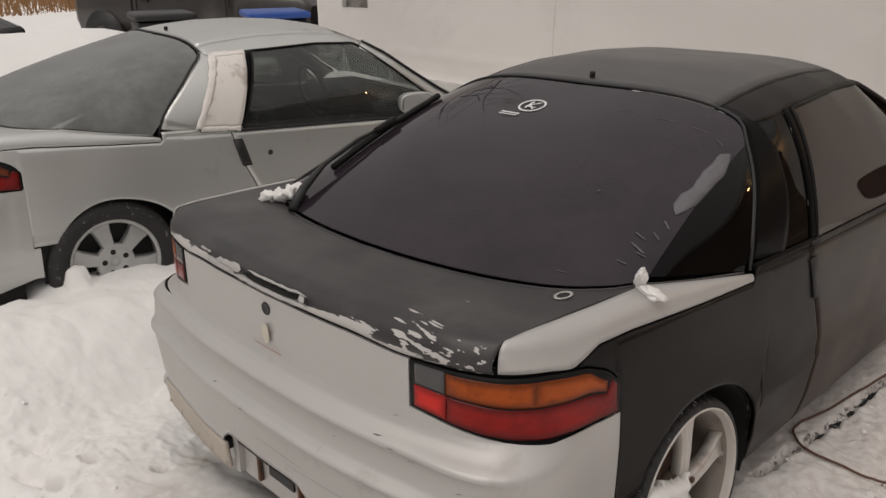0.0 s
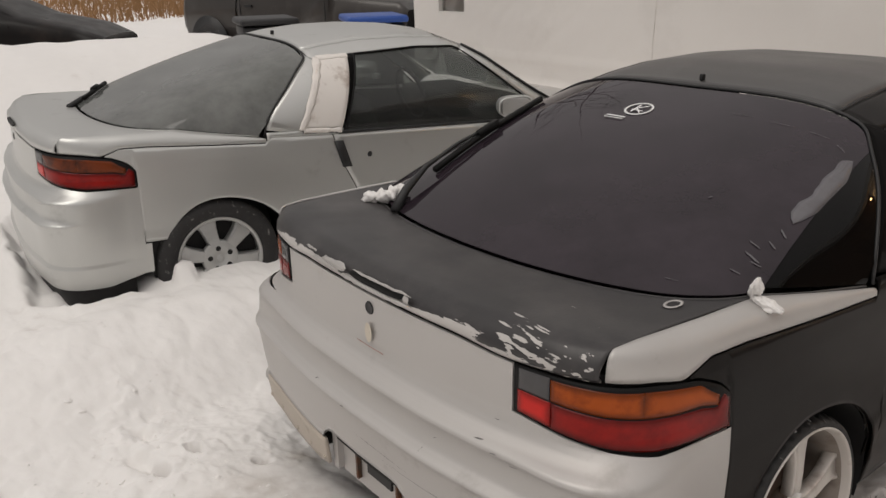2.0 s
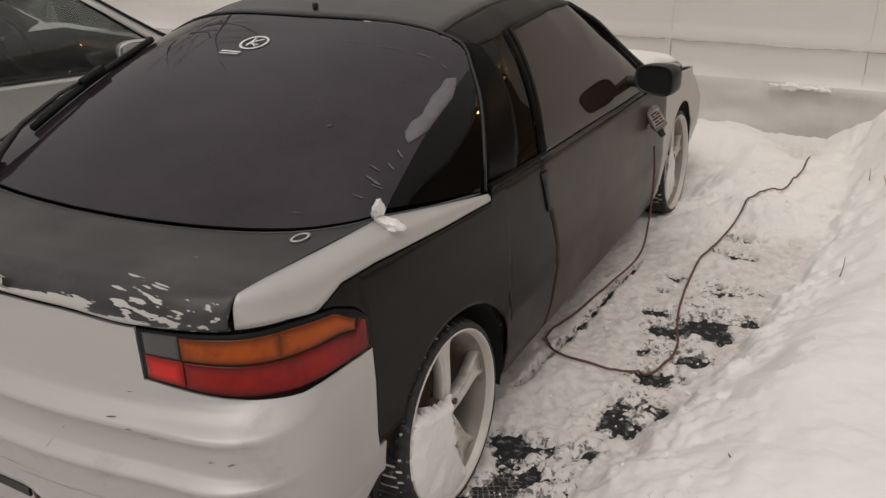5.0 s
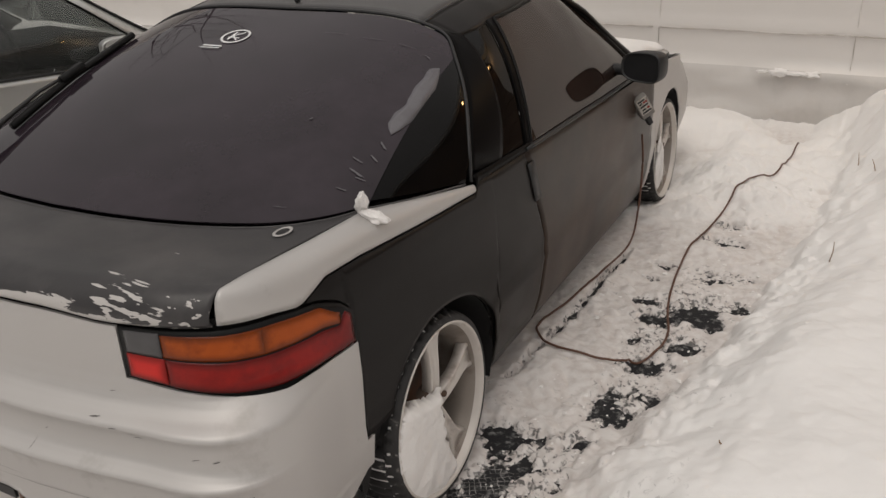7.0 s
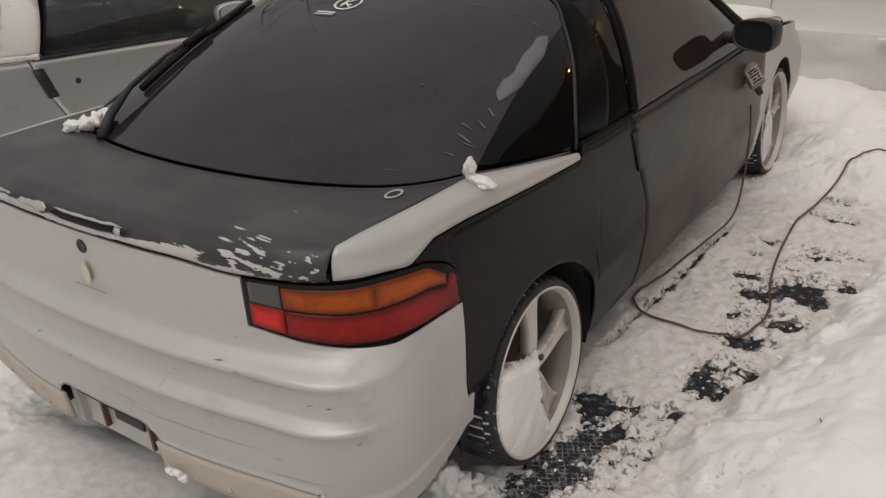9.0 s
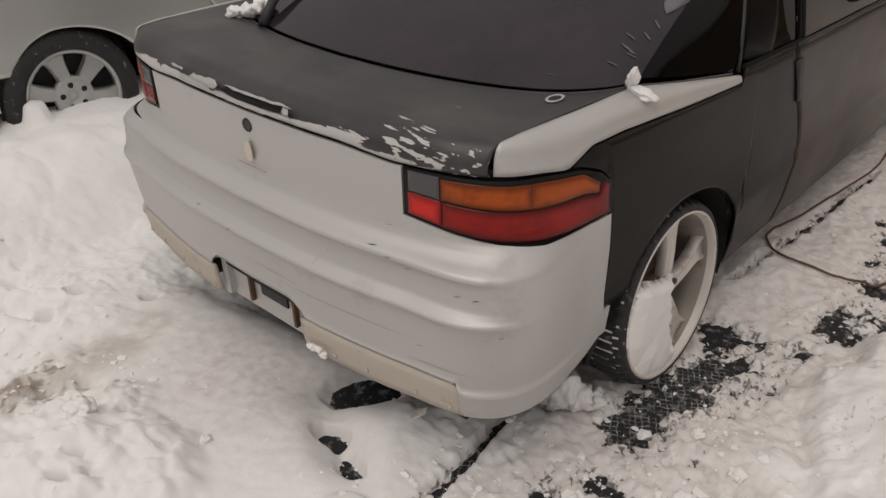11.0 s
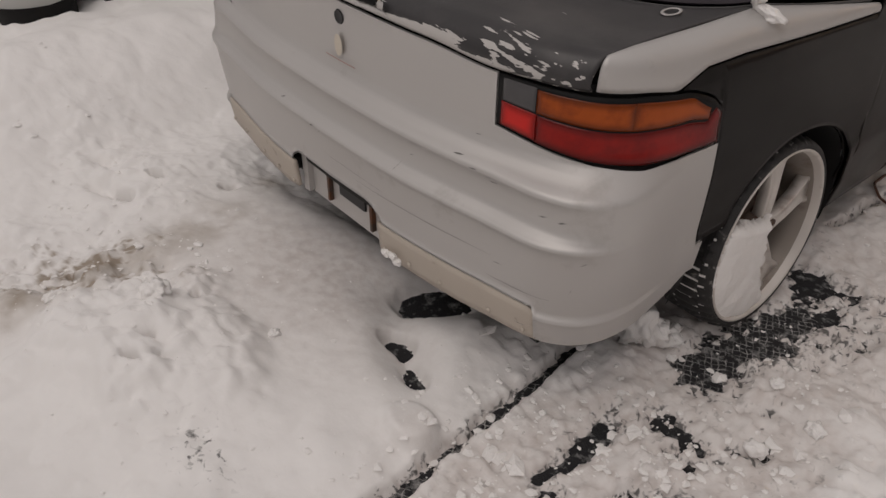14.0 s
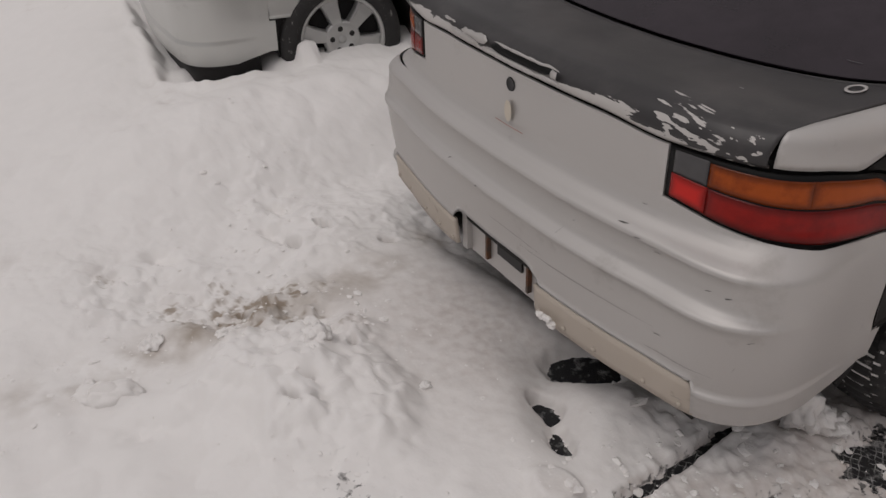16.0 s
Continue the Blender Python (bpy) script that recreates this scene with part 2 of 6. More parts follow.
# ---- mesh helpers ----
def mesh_part(name, verts, faces, mat, parent=None, label="", smooth=True, thick=0.0, mats=None, index=None):
    me = bpy.data.meshes.new(name)
    me.from_pydata([tuple(map(float, v)) for v in verts], [], faces)
    for mt in (mats or [mat]):
        me.materials.append(mt)
    if smooth:
        me.polygons.foreach_set("use_smooth", [True] * len(me.polygons))
    if index is not None:
        me.polygons.foreach_set("material_index", index)
    me.update()
    ob = new(name, me)
    if parent is not None:
        ob.parent = parent
    if label:
        tagged(ob, label)
    if thick:
        s = ob.modifiers.new("thickness", "SOLIDIFY")
        s.thickness, s.offset = thick, -1
        s.use_rim = "glass" not in mat.name and name not in ("tail_panel", "rear_bumper", "bumper_end", "bumper_shoulder")
    return ob


def part(name, bm, mat, parent=None, label="", smooth=True):
    me = bpy.data.meshes.new(name)
    bm.to_mesh(me)
    bm.free()
    me.materials.append(mat)
    if smooth:
        me.polygons.foreach_set("use_smooth", [True] * len(me.polygons))
    ob = new(name, me)
    if parent is not None:
        ob.parent = parent
    if label:
        tagged(ob, label)
    return ob


def grid(P, centre=(0, 2.0, 0.55)):
    """Verts and faces of a sheet of points P[i][j], its faces turned away from centre."""
    P = np.array(P, float)
    m, k = P.shape[:2]
    faces = [(i * k + j, (i + 1) * k + j, (i + 1) * k + j + 1, i * k + j + 1) for i in range(m - 1) for j in range(k - 1)]
    n = np.cross(P[1:, :-1] - P[:-1, :-1], P[:-1, 1:] - P[:-1, :-1])
    out = P[:-1, :-1] - np.array(centre)
    if (n * out).sum() < 0:
        faces = [f[::-1] for f in faces]
    return P.reshape(-1, 3), faces


def mirrored(P):
    return np.array(P) * np.array([-1, 1, 1])


def lathe(profile, steps=48, axis_x=True):
    """Verts and faces of a turned shape round the x axis; profile: (radius, x)."""
    V, F = [], []
    k = len(profile)
    for i in range(steps):
        a = 2 * math.pi * i / steps
        for r, x in profile:
            V.append((x, r * math.cos(a), r * math.sin(a)))
    for i in range(steps):
        j = (i + 1) % steps
        for q in range(k - 1):
            F.append((i * k + q, j * k + q, j * k + q + 1, i * k + q + 1))
    return V, F


def box_into(V, F, x0, x1, y0, y1, z0, z1, m=None):
    b = len(V)
    c = [Vector((x, y, z)) for x in (x0, x1) for y in (y0, y1) for z in (z0, z1)]
    V += [tuple(m @ p) if m else tuple(p) for p in c]
    F += [tuple(b + q for q in f) for f in ((0, 1, 3, 2), (4, 6, 7, 5), (0, 4, 5, 1), (2, 3, 7, 6), (0, 2, 6, 4), (1, 5, 7, 3))]


def rounded_box(sx, sy, sz, r=0.01, seg=2):
    bm = bmesh.new()
    bmesh.ops.create_cube(bm, size=1)
    bmesh.ops.scale(bm, vec=(sx, sy, sz), verts=bm.verts)
    bmesh.ops.bevel(bm, geom=bm.edges[:], offset=r, segments=seg, affect="EDGES", profile=0.5)
    return bm


def tube(points, radius, sides=8):
    """Verts and faces of a round bar along points."""
    pts = [Vector(p) for p in points]
    V, F = [], []
    for i, p in enumerate(pts):
        d = (pts[min(i + 1, len(pts) - 1)] - pts[max(i - 1, 0)]).normalized()
        u = d.cross(Vector((0, 0, 1)))
        u = u.normalized() if u.length > 0.05 else Vector((1, 0, 0))
        w = d.cross(u)
        r = radius[i] if hasattr(radius, "__len__") else radius
        for q in range(sides):
            a = 2 * math.pi * q / sides
            V.append(tuple(p + r * (math.cos(a) * u + math.sin(a) * w)))
    for i in range(len(pts) - 1):
        for q in range(sides):
            F.append((i * sides + q, i * sides + (q + 1) % sides, (i + 1) * sides + (q + 1) % sides, (i + 1) * sides + q))
    F.append(tuple(range(sides))[::-1])
    F.append(tuple((len(pts) - 1) * sides + q for q in range(sides)))
    return V, F


def smooth_line(points, steps=8):
    """Catmull-Rom points through the given ones."""
    p = [Vector(q) for q in points]
    p = [2 * p[0] - p[1]] + p + [2 * p[-1] - p[-2]]
    out = []
    for i in range(1, len(p) - 2):
        for k in range(steps):
            t = k / steps
            a, b, c, d = p[i - 1], p[i], p[i + 1], p[i + 2]
            out.append(0.5 * (2 * b + (c - a) * t + (2 * a - 5 * b + 4 * c - d) * t * t + (3 * b - a - 3 * c + d) * t ** 3))
    return out + [p[-2]]


def blob(seed, size, rough=0.35, sub=3):
    """A lumpy clod."""
    bm = bmesh.new()
    bmesh.ops.create_icosphere(bm, subdivisions=sub, radius=1)
    off = Vector((seed * 7.3, seed * 3.1, seed * 1.7))
    for v in bm.verts:
        k = 1 + rough * noise.fractal(v.co * 1.6 + off, 0.8, 2.0, 4)
        v.co = Vector((v.co.x * size[0], v.co.y * size[1], v.co.z * size[2])) * k
    return bm


# ---- the shape of the coupe ----
PLAN = np.array([(0, .055), (.25, .062), (.42, .080), (.52, .098), (.62, .124), (.69, .16), (.735, .215), (.765, .29), (.783, .38), (.793, .46), (.803, .7), (.812, 1.1), (.815, 1.5),
                 (.82, 2.2), (.822, 2.8), (.812, 3.3), (.785, 3.7), (.72, 3.98), (.60, 4.12), (.4, 4.2), (.2, 4.235), (0, 4.245)])


def dense(points, steps=24):
    return np.array([tuple(p) for p in smooth_line([(x, y, 0) for x, y in points], steps)])[:, :2]


CURVE = dense(PLAN)
ARC = np.concatenate([[0], np.cumsum(np.linalg.norm(np.diff(CURVE, axis=0), axis=1))])
TANGENT = np.gradient(CURVE, ARC, axis=0)
TANGENT /= np.linalg.norm(TANGENT, axis=1)[:, None]
NORMAL = np.stack([TANGENT[:, 1], -TANGENT[:, 0]], 1)


def s_at_y(y):
    side = CURVE[:, 0] > 0.5
    return float(np.interp(y, CURVE[side, 1], ARC[side]))


def s_at_x(x):
    rear = CURVE[:, 1] < 0.3
    return float(np.interp(x, CURVE[rear, 0], ARC[rear]))


def ramp(v, xs, ys):
    return float(np.interp(v, xs, ys))


def ease(a, b, v):
    t = min(1.0, max(0.0, (v - a) / (b - a)))
    return t * t * (3 - 2 * t)


REAR_Z = (.15, .20, .26, .335, .346, .356, .42, .50, .535, .546, .553, .559, .574, .60, .635, .647, .655, .661, .669, .682, .70, .73, .87)
REAR_O = (.02, .045, .056, .067, .073, .058, .060, .0620, .0695, .0795, .0780, .065, .047, .041, .0465, .0575, .0560, .046, .030, .014, .005, .001, .0)
CORNER_O = (.02, .045, .060, .071, .077, .064, .074, .082, .0835, .0838, .0838, .0835, .083, .081, .0775, .0740, .0705, .0660, .056, .038, .015, .002, .0)
SIDE_Z = (.15, .22, .30, .40, .44, .46, .60, .70, .78, .83, .86, .9)
SIDE_O = (-.05, -.022, -.008, .002, .006, .001, .004, .0, -.006, -.014, -.022, -.035)
S_CORNER, S_SEAM, S_BULGE = s_at_x(.60), s_at_y(.46), s_at_x(.69)


def body(s, z, out=0.0):
    """The point of the lower body's skin at arc s from the rear's middle (right side) and height z."""
    sign = 1 if s >= 0 else -1
    a = abs(s)
    x, y = np.interp(a, ARC, CURVE[:, 0]), np.interp(a, ARC, CURVE[:, 1])
    nx, ny = np.interp(a, ARC, NORMAL[:, 0]), np.interp(a, ARC, NORMAL[:, 1])
    k = ease(S_CORNER + .02, S_SEAM + .02, a)
    front = ease(s_at_y(3.55), s_at_y(4.05), a)
    round_off = ease(S_CORNER - .02, S_CORNER + .16, a) if s < 0 else ease(S_CORNER + .03, S_CORNER + .22, a)
    o = (1 - k) * ((1 - round_off) * ramp(z, REAR_Z, REAR_O) + round_off * ramp(z, REAR_Z, CORNER_O)) + k * (1 - front) * ramp(z, SIDE_Z, SIDE_O) + front * ramp(z, (.2, .35, .5, .62, .7), (.0, .05, .05, .0, -.1)) + out
    o += math.exp(-((a - S_BULGE) / .12) ** 2) * ramp(z, (.2, .34, .50, .60, .645, .675, .70), (.012, .018, .026, .026, .022, .008, 0))
    return np.array((sign * (x + nx * o), y + ny * o, z))


def patch(s0, s1, zl, zh, ns=30, nz=14, out=0.0):
    """A panel of the lower body; s0, s1 may depend on v in 0..1 (low to high), zl, zh on s."""
    f = lambda q, v: q(v) if callable(q) else q
    P = []
    for i in range(ns + 1):
        row = []
        for j in range(nz + 1):
            v = j / nz
            s = f(s0, v) + (f(s1, v) - f(s0, v)) * i / ns
            lo, hi = f(zl, s), f(zh, s)
            row.append(body(s, lo + (hi - lo) * v, out))
        P.append(row)
    return np.array(P)


# top surfaces
ZC = ((.30, .40, .55, .70, 1.0, 1.2, 1.36, 1.5, 1.7, 1.95, 2.2, 2.45, 2.75, 3.05), (.905, .92, .977, 1.03, 1.132, 1.196, 1.243, 1.270, 1.292, 1.298, 1.285, 1.20, 1.01, .83))
ZB = ((.3, .663, .82, 1.055, 1.5, 2.0, 2.5, 3.05), (.912, .912, .888, .855, .838, .82, .80, .775))
XB = ((.3, .663, .82, 1.055, 1.5, 2.2, 2.8, 3.05), (.70, .706, .745, .785, .797, .80, .79, .775))


def top_z(x, y):
    zc, zb, xb = ramp(y, *ZC), ramp(y, *ZB), ramp(y, *XB)
    t = min(1.0, abs(x) / xb)
    return zb + (zc - zb) * (1 - t ** 4) ** (1 / 1.8)


def top_x(z, y):
    """The half width of the upper body at height z."""
    zc, zb, xb = ramp(y, *ZC), ramp(y, *ZB), ramp(y, *XB)
    k = min(1.0, max(0.0, (z - zb) / max(1e-6, zc - zb)))
    return xb * max(0.0, 1 - k ** 1.8) ** 0.25


def side_sheet(corners, n=14, m=14, out=0.0, flat=0.0):
    """A patch of the upper body's side between four (y, share of height) corners: low rear, low front, high front, high rear."""
    (a, b, c, d) = corners
    P = []
    for i in range(n + 1):
        row = []
        for j in range(m + 1):
            u, v = i / n, j / m
            y = (1 - v) * ((1 - u) * a[0] + u * b[0]) + v * ((1 - u) * d[0] + u * c[0])
            z = (1 - v) * ((1 - u) * a[1] + u * b[1]) + v * ((1 - u) * d[1] + u * c[1])
            lo_y, lo_z, hi_y, hi_z = (1 - u) * a[0] + u * b[0], (1 - u) * a[1] + u * b[1], (1 - u) * d[0] + u * c[0], (1 - u) * d[1] + u * c[1]
            x = (1 - flat) * top_x(z, y) + flat * ((1 - v) * top_x(lo_z, lo_y) + v * top_x(hi_z, hi_y))
            row.append((x + out, y, z + out * 0.4))
        P.append(row)
    return np.array(P)


ARCH_Y, ARCH_Z, ARCH_R = 0.80, 0.295, 0.298
FRONT_Y, FRONT_R = 3.30, 0.310
S_LAMP_IN, S_LAMP_OUT = s_at_x(.498), s_at_y(.458)
S_DOOR, S_DOOR_FRONT = s_at_y(1.45), s_at_y(2.93)


def lamp_low(s):
    return ramp(s, (S_LAMP_IN, s_at_x(.62), s_at_y(.25), S_LAMP_OUT), (.737, .718, .695, .692))


def lamp_high(s):
    return ramp(s, (S_LAMP_IN, s_at_x(.66), s_at_y(.25), s_at_y(.36), s_at_y(.42), S_LAMP_OUT), (.850, .850, .842, .826, .800, .765))


def sliver_low(s):
    return ramp(s, (s_at_x(.69), s_at_y(.25), s_at_y(.315), s_at_y(.345), s_at_y(.40), s_at_y(.52), s_at_y(.82), s_at_y(1.06)), (.856, .848, .836, .846, .866, .864, .842, .828))


def sill(s):
    return ramp(s, (s_at_y(1.1), s_at_y(1.5), s_at_y(2.9)), (.215, .205, .17))


def arch(y, centre, r):
    d = r * r - ((y - centre) * (.81 if y > centre else 1.13)) ** 2
    return ARCH_Z + math.sqrt(d) if d > 0 else 0.0


def side_y(s):
    return float(np.interp(abs(s), ARC, CURVE[:, 1]))


def quarter_low(s):
    y = side_y(s)
    if y < .458:
        return lamp_high(s) + .004
    return max(arch(y, ARCH_Y, ARCH_R), .43 if y < .60 else 0, sill(s) if y > 1.0 else 0)


def quarter_high(s):
    y = side_y(s)
    return sliver_low(s) - .005 if y < 1.06 else ramp(y, (1.06, 1.08, 1.5), (.828, .852, .838))


def door_cut(v):
    return s_at_y(ramp(v, (0, .13, .47, .75, 1), (1.50, 1.525, 1.54, 1.45, 1.40)))


def bumper_low(s, whole=False):
    a = abs(s)
    x = float(np.interp(a, ARC, CURVE[:, 0]))
    y = side_y(a)
    if whole:
        low = ramp(y, (.3, .45), (.243, .28))
    elif x > .642:
        low = ramp(y, (.15, .30, .38, .46), (.273, .273, .29, .335))
    else:
        low = ramp(x, (0, .14, .165, .195, .205), (.415, .415, .410, .388, .372))
    if y > ARCH_Y - ARCH_R / 1.13:
        low = max(low, arch(y, ARCH_Y, ARCH_R))
    return low


BASE = smooth_line([(0, .365, 0), (.20, .376, 0), (.40, .412, 0), (.56, .474, 0), (.655, .56, 0), (.706, .663, 0), (.745, .82, 0), (.785, 1.055, 0)], 10)
CROWN = smooth_line([(0, 1.362, 0), (.16, 1.365, 0), (.34, 1.370, 0), (.50, 1.374, 0), (.568, 1.362, 0), (.622, 1.302, 0), (.70, 1.205, 0), (.785, 1.055, 0)], 10)


def along(line, u):
    k = min(len(line) - 1.0001, max(0, u * (len(line) - 1)))
    i = int(k)
    return line[i].lerp(line[i + 1], k - i)


def base_z(p):
    return ramp(p.y, (.38, .663, .82, 1.055), (.917, .914, .889, .857))


def hatch_glass(u0=-1.0, u1=1.0, v0=0.0, v1=1.0, n=60, m=24, out=0.0):
    P = []
    for i in range(n + 1):
        u = u0 + (u1 - u0) * i / n
        a, b = along(BASE, abs(u)), along(CROWN, abs(u))
        row = []
        for j in range(m + 1):
            v = v0 + (v1 - v0) * j / m
            p = a.lerp(b, v)
            za, zb = base_z(a), top_z(b.x, b.y)
            z = za + (zb - za) * (v + .24 * v * (1 - v)) + .05 * ease(.5, .8, abs(u)) * (1 - ease(.85, 1, abs(u))) * v * (1 - v)
            row.append((math.copysign(p.x, u) if u else 0, p.y, z + out))
        P.append(row)
    return np.array(P)


def deck_point(u, v):
    """u across -1..1, v from the rear lip 0 to the glass 1."""
    ends = smooth_line([(0, .066, 0), (.30, .078, 0), (.50, .105, 0), (.60, .128, 0), (.683, .168, 0)], 10)
    a = along(ends, abs(u))
    b = along(BASE[:51], abs(u))
    p = a.lerp(b, v)
    z = ramp(v, (0, .12, .35, .7, 1), (.917, .926, .927, .922, .916)) - .006 * abs(u) ** 3
    return np.array((math.copysign(p.x, u), p.y, z))


def build_wheel_deep(parent, name="wheel"):
    """Deep-dish worn white rim with five twin spokes, on a low tyre; the outer side faces +x."""
    w = new(name)
    w.parent = parent
    prof = [(.215, -.10), (.250, -.105), (.264, -.09), (.2705, -.075), (.2715, -.045), (.2715, -.040), (.2725, -.018), (.2725, -.012), (.2725, .012), (.2725, .018), (.2715, .040), (.2715, .045), (.2675, .056), (.2625, .068), (.2535, .0745), (.2440, .071), (.236, .055)]
    V, F = lathe(prof, 240)
    k = len(prof)
    for i in range(240):
        for q in range(3, 13):
            groove = (i + (2 if 5 <= q <= 9 else 0)) % 5 < 2 or q in (5, 10)
            if groove:
                x, y, z = V[i * k + q]
                V[i * k + q] = (x, y * .972, z * .972)
    snowy = [int(3 <= n % (k - 1) < 12 and math.hypot(*(sum(V[g][a] for g in f) / 4 for a in (1, 2))) < .2655 and noise.noise(Vector((f[0] * .013, n % (k - 1) * .2, 0))) > -.25) for n, f in enumerate(F)]
    mesh_part("tyre", V, F, RUBBER, w, "black low-profile tyre with snow in its tread", mats=[RUBBER, SNOW_CLUMP], index=snowy)
    V, F = lathe([(.216, -.09), (.214, -.03), (.210, -.012), (.220, .030), (.231, .052)], 96)
    mesh_part("barrel", V, F, RIM_DULL, w, "dirty inner barrel of the rim")
    V, F = lathe([(.231, .052), (.233, .056), (.2365, .070), (.2415, .0755), (.2455, .0735), (.243, .064)], 96)
    mesh_part("rim", V, F, RIM_WHITE, w, "stepped worn white rim lip")
    for i in range(5):
        spoke = []
        for r, half, x in ((.030, .026, .042), (.07, .022, .047), (.12, .021, .048), (.165, .025, .045), (.198, .034, .042), (.224, .048, .044)):
            spoke.append([(x - .030, -half * 1.12, r), (x - .004, -half, r), (x, -half * .88, r), (x, -half * .66, r), (x - .005, -half * .52, r), (x - .005, half * .52, r), (x, half * .66, r), (x, half * .88, r), (x - .004, half, r), (x - .030, half * 1.12, r)])
        m = Matrix.Rotation(2 * math.pi * i / 5 - .10, 4, "X")
        Vs, Fs = grid(spoke, (-1, 0, .1))
        mesh_part("spoke", [tuple(m @ Vector(tuple(q))) for q in Vs], Fs, RIM_WHITE, w, thick=.004)
    V, F = lathe([(.0, .044), (.028, .044), (.034, .038), (.060, .036), (.066, .005)], 32)
    mesh_part("hub", V, F, STEEL, w, "dark rusty hub")
    for i in range(4):
        V, F = lathe([(0, .004), (.009, .004), (.010, -.012)], 8)
        a = 2 * math.pi * i / 4 + .4
        mesh_part("lug_nut", [(x + .048, y + .048 * math.cos(a), z + .048 * math.sin(a)) for x, y, z in V], F, STEEL, w)
    V, F = lathe([(.0, -.05), (.125, -.05), (.125, -.062), (.0, -.062)], 32)
    mesh_part("brake_disc", V, F, STEEL, w)
    V, F = lathe([(.0, -.075), (.2, -.075)], 32)
    mesh_part("back_plate", V, F, DARK, w)
    return w


def build_wheel_alloy(parent, name="wheel"):
    """Grey alloy with six tapered windows round a dished middle."""
    w = new(name)
    w.parent = parent
    V, F = lathe([(.195, -.10), (.250, -.105), (.285, -.09), (.298, -.06), (.298, .03), (.288, .060), (.262, .076), (.230, .078), (.208, .066), (.203, .05)], 64)
    mesh_part("tyre", V, F, RUBBER, w, "black tyre with a mud-brown sidewall")
    V, F = lathe([(.198, -.08), (.196, .03), (.188, .052), (.204, .066), (.2085, .060), (.206, .04)], 64)
    mesh_part("rim", V, F, RIM_ALLOY, w)
    for i in range(6):
        V, F = [], []
        a0 = 2 * math.pi * i / 6 + .28
        rows = []
        for r, half, x in ((.055, .030, .050), (.075, .0285, .053), (.10, .030, .055), (.15, .037, .054), (.191, .050, .046)):
            ring = []
            for q in (-1.0, -.82, .82, 1.0):
                dx = 0 if abs(q) < .9 else -.010
                ring.append((x + dx, q * half, r))
            rows.append(ring)
        m = Matrix.Rotation(a0, 4, "X")
        b = len(V)
        for ring in rows:
            low = [(-.0, p[1], p[2]) for p in (ring[0], ring[3])]
            V += [tuple(m @ Vector(p)) for p in ring + low]
        for k in range(len(rows) - 1):
            for q in range(3):
                F.append((b + k * 6 + q, b + k * 6 + q + 1, b + k * 6 + 7 + q, b + k * 6 + 6 + q))
            F.append((b + k * 6 + 4, b + k * 6, b + k * 6 + 6, b + k * 6 + 10))
            F.append((b + k * 6 + 3, b + k * 6 + 5, b + k * 6 + 11, b + k * 6 + 9))
        mesh_part("spoke", V, F, RIM_ALLOY, w, smooth=False)
    V, F = lathe([(.0, .046), (.030, .046), (.034, .053), (.078, .055), (.088, .050), (.088, .02)], 40)
    mesh_part("hub_cap", V, F, RIM_ALLOY, w)
    for i in range(5):
        a = 2 * math.pi * i / 5 + .5
        V, F = lathe([(0, .0555), (.0125, .0555), (.0135, .052)], 12)
        mesh_part("lug_hole", [(x, y + .052 * math.cos(a), z + .052 * math.sin(a)) for x, y, z in V], F, DARK, w, "dark lug hole")
    V, F = lathe([(0, .0475), (.018, .0475), (.02, .044)], 16)
    mesh_part("centre_cap", V, F, RIM_ALLOY, w)
    V, F = lathe([(.0, -.01), (.197, -.01)], 32)
    mesh_part("back_plate", V, F, DARK, w)
    return w


def both(name, P, mat_right, mat_left, parent, label="", thick=0.0, centre=(0, 2.0, .55)):
    V, F = grid(P, centre)
    r = mesh_part(name, V, F, mat_right, parent, label, thick=thick)
    V, F = grid(mirrored(P), centre)
    mesh_part(name, V, F, mat_left, parent, label, thick=thick)
    return r


def seat(parent, x, y, back=True):
    s = new("front_seat")
    s.parent = parent
    bm = rounded_box(.48, .50, .16, .05, 3)
    bmesh.ops.translate(bm, verts=bm.verts, vec=(x, y, .40))
    part("cushion", bm, CABIN, s)
    bm = rounded_box(.46, .14, .56, .06, 3)
    bmesh.ops.rotate(bm, verts=bm.verts, matrix=Matrix.Rotation(radians(-16), 3, "X").inverted())
    bmesh.ops.translate(bm, verts=bm.verts, vec=(x, y - .30, .70))
    part("backrest", bm, CABIN, s)
    bm = rounded_box(.26, .09, .17, .035, 3)
    bmesh.ops.translate(bm, verts=bm.verts, vec=(x, y - .41, 1.06))
    part("headrest", bm, CABIN, s)


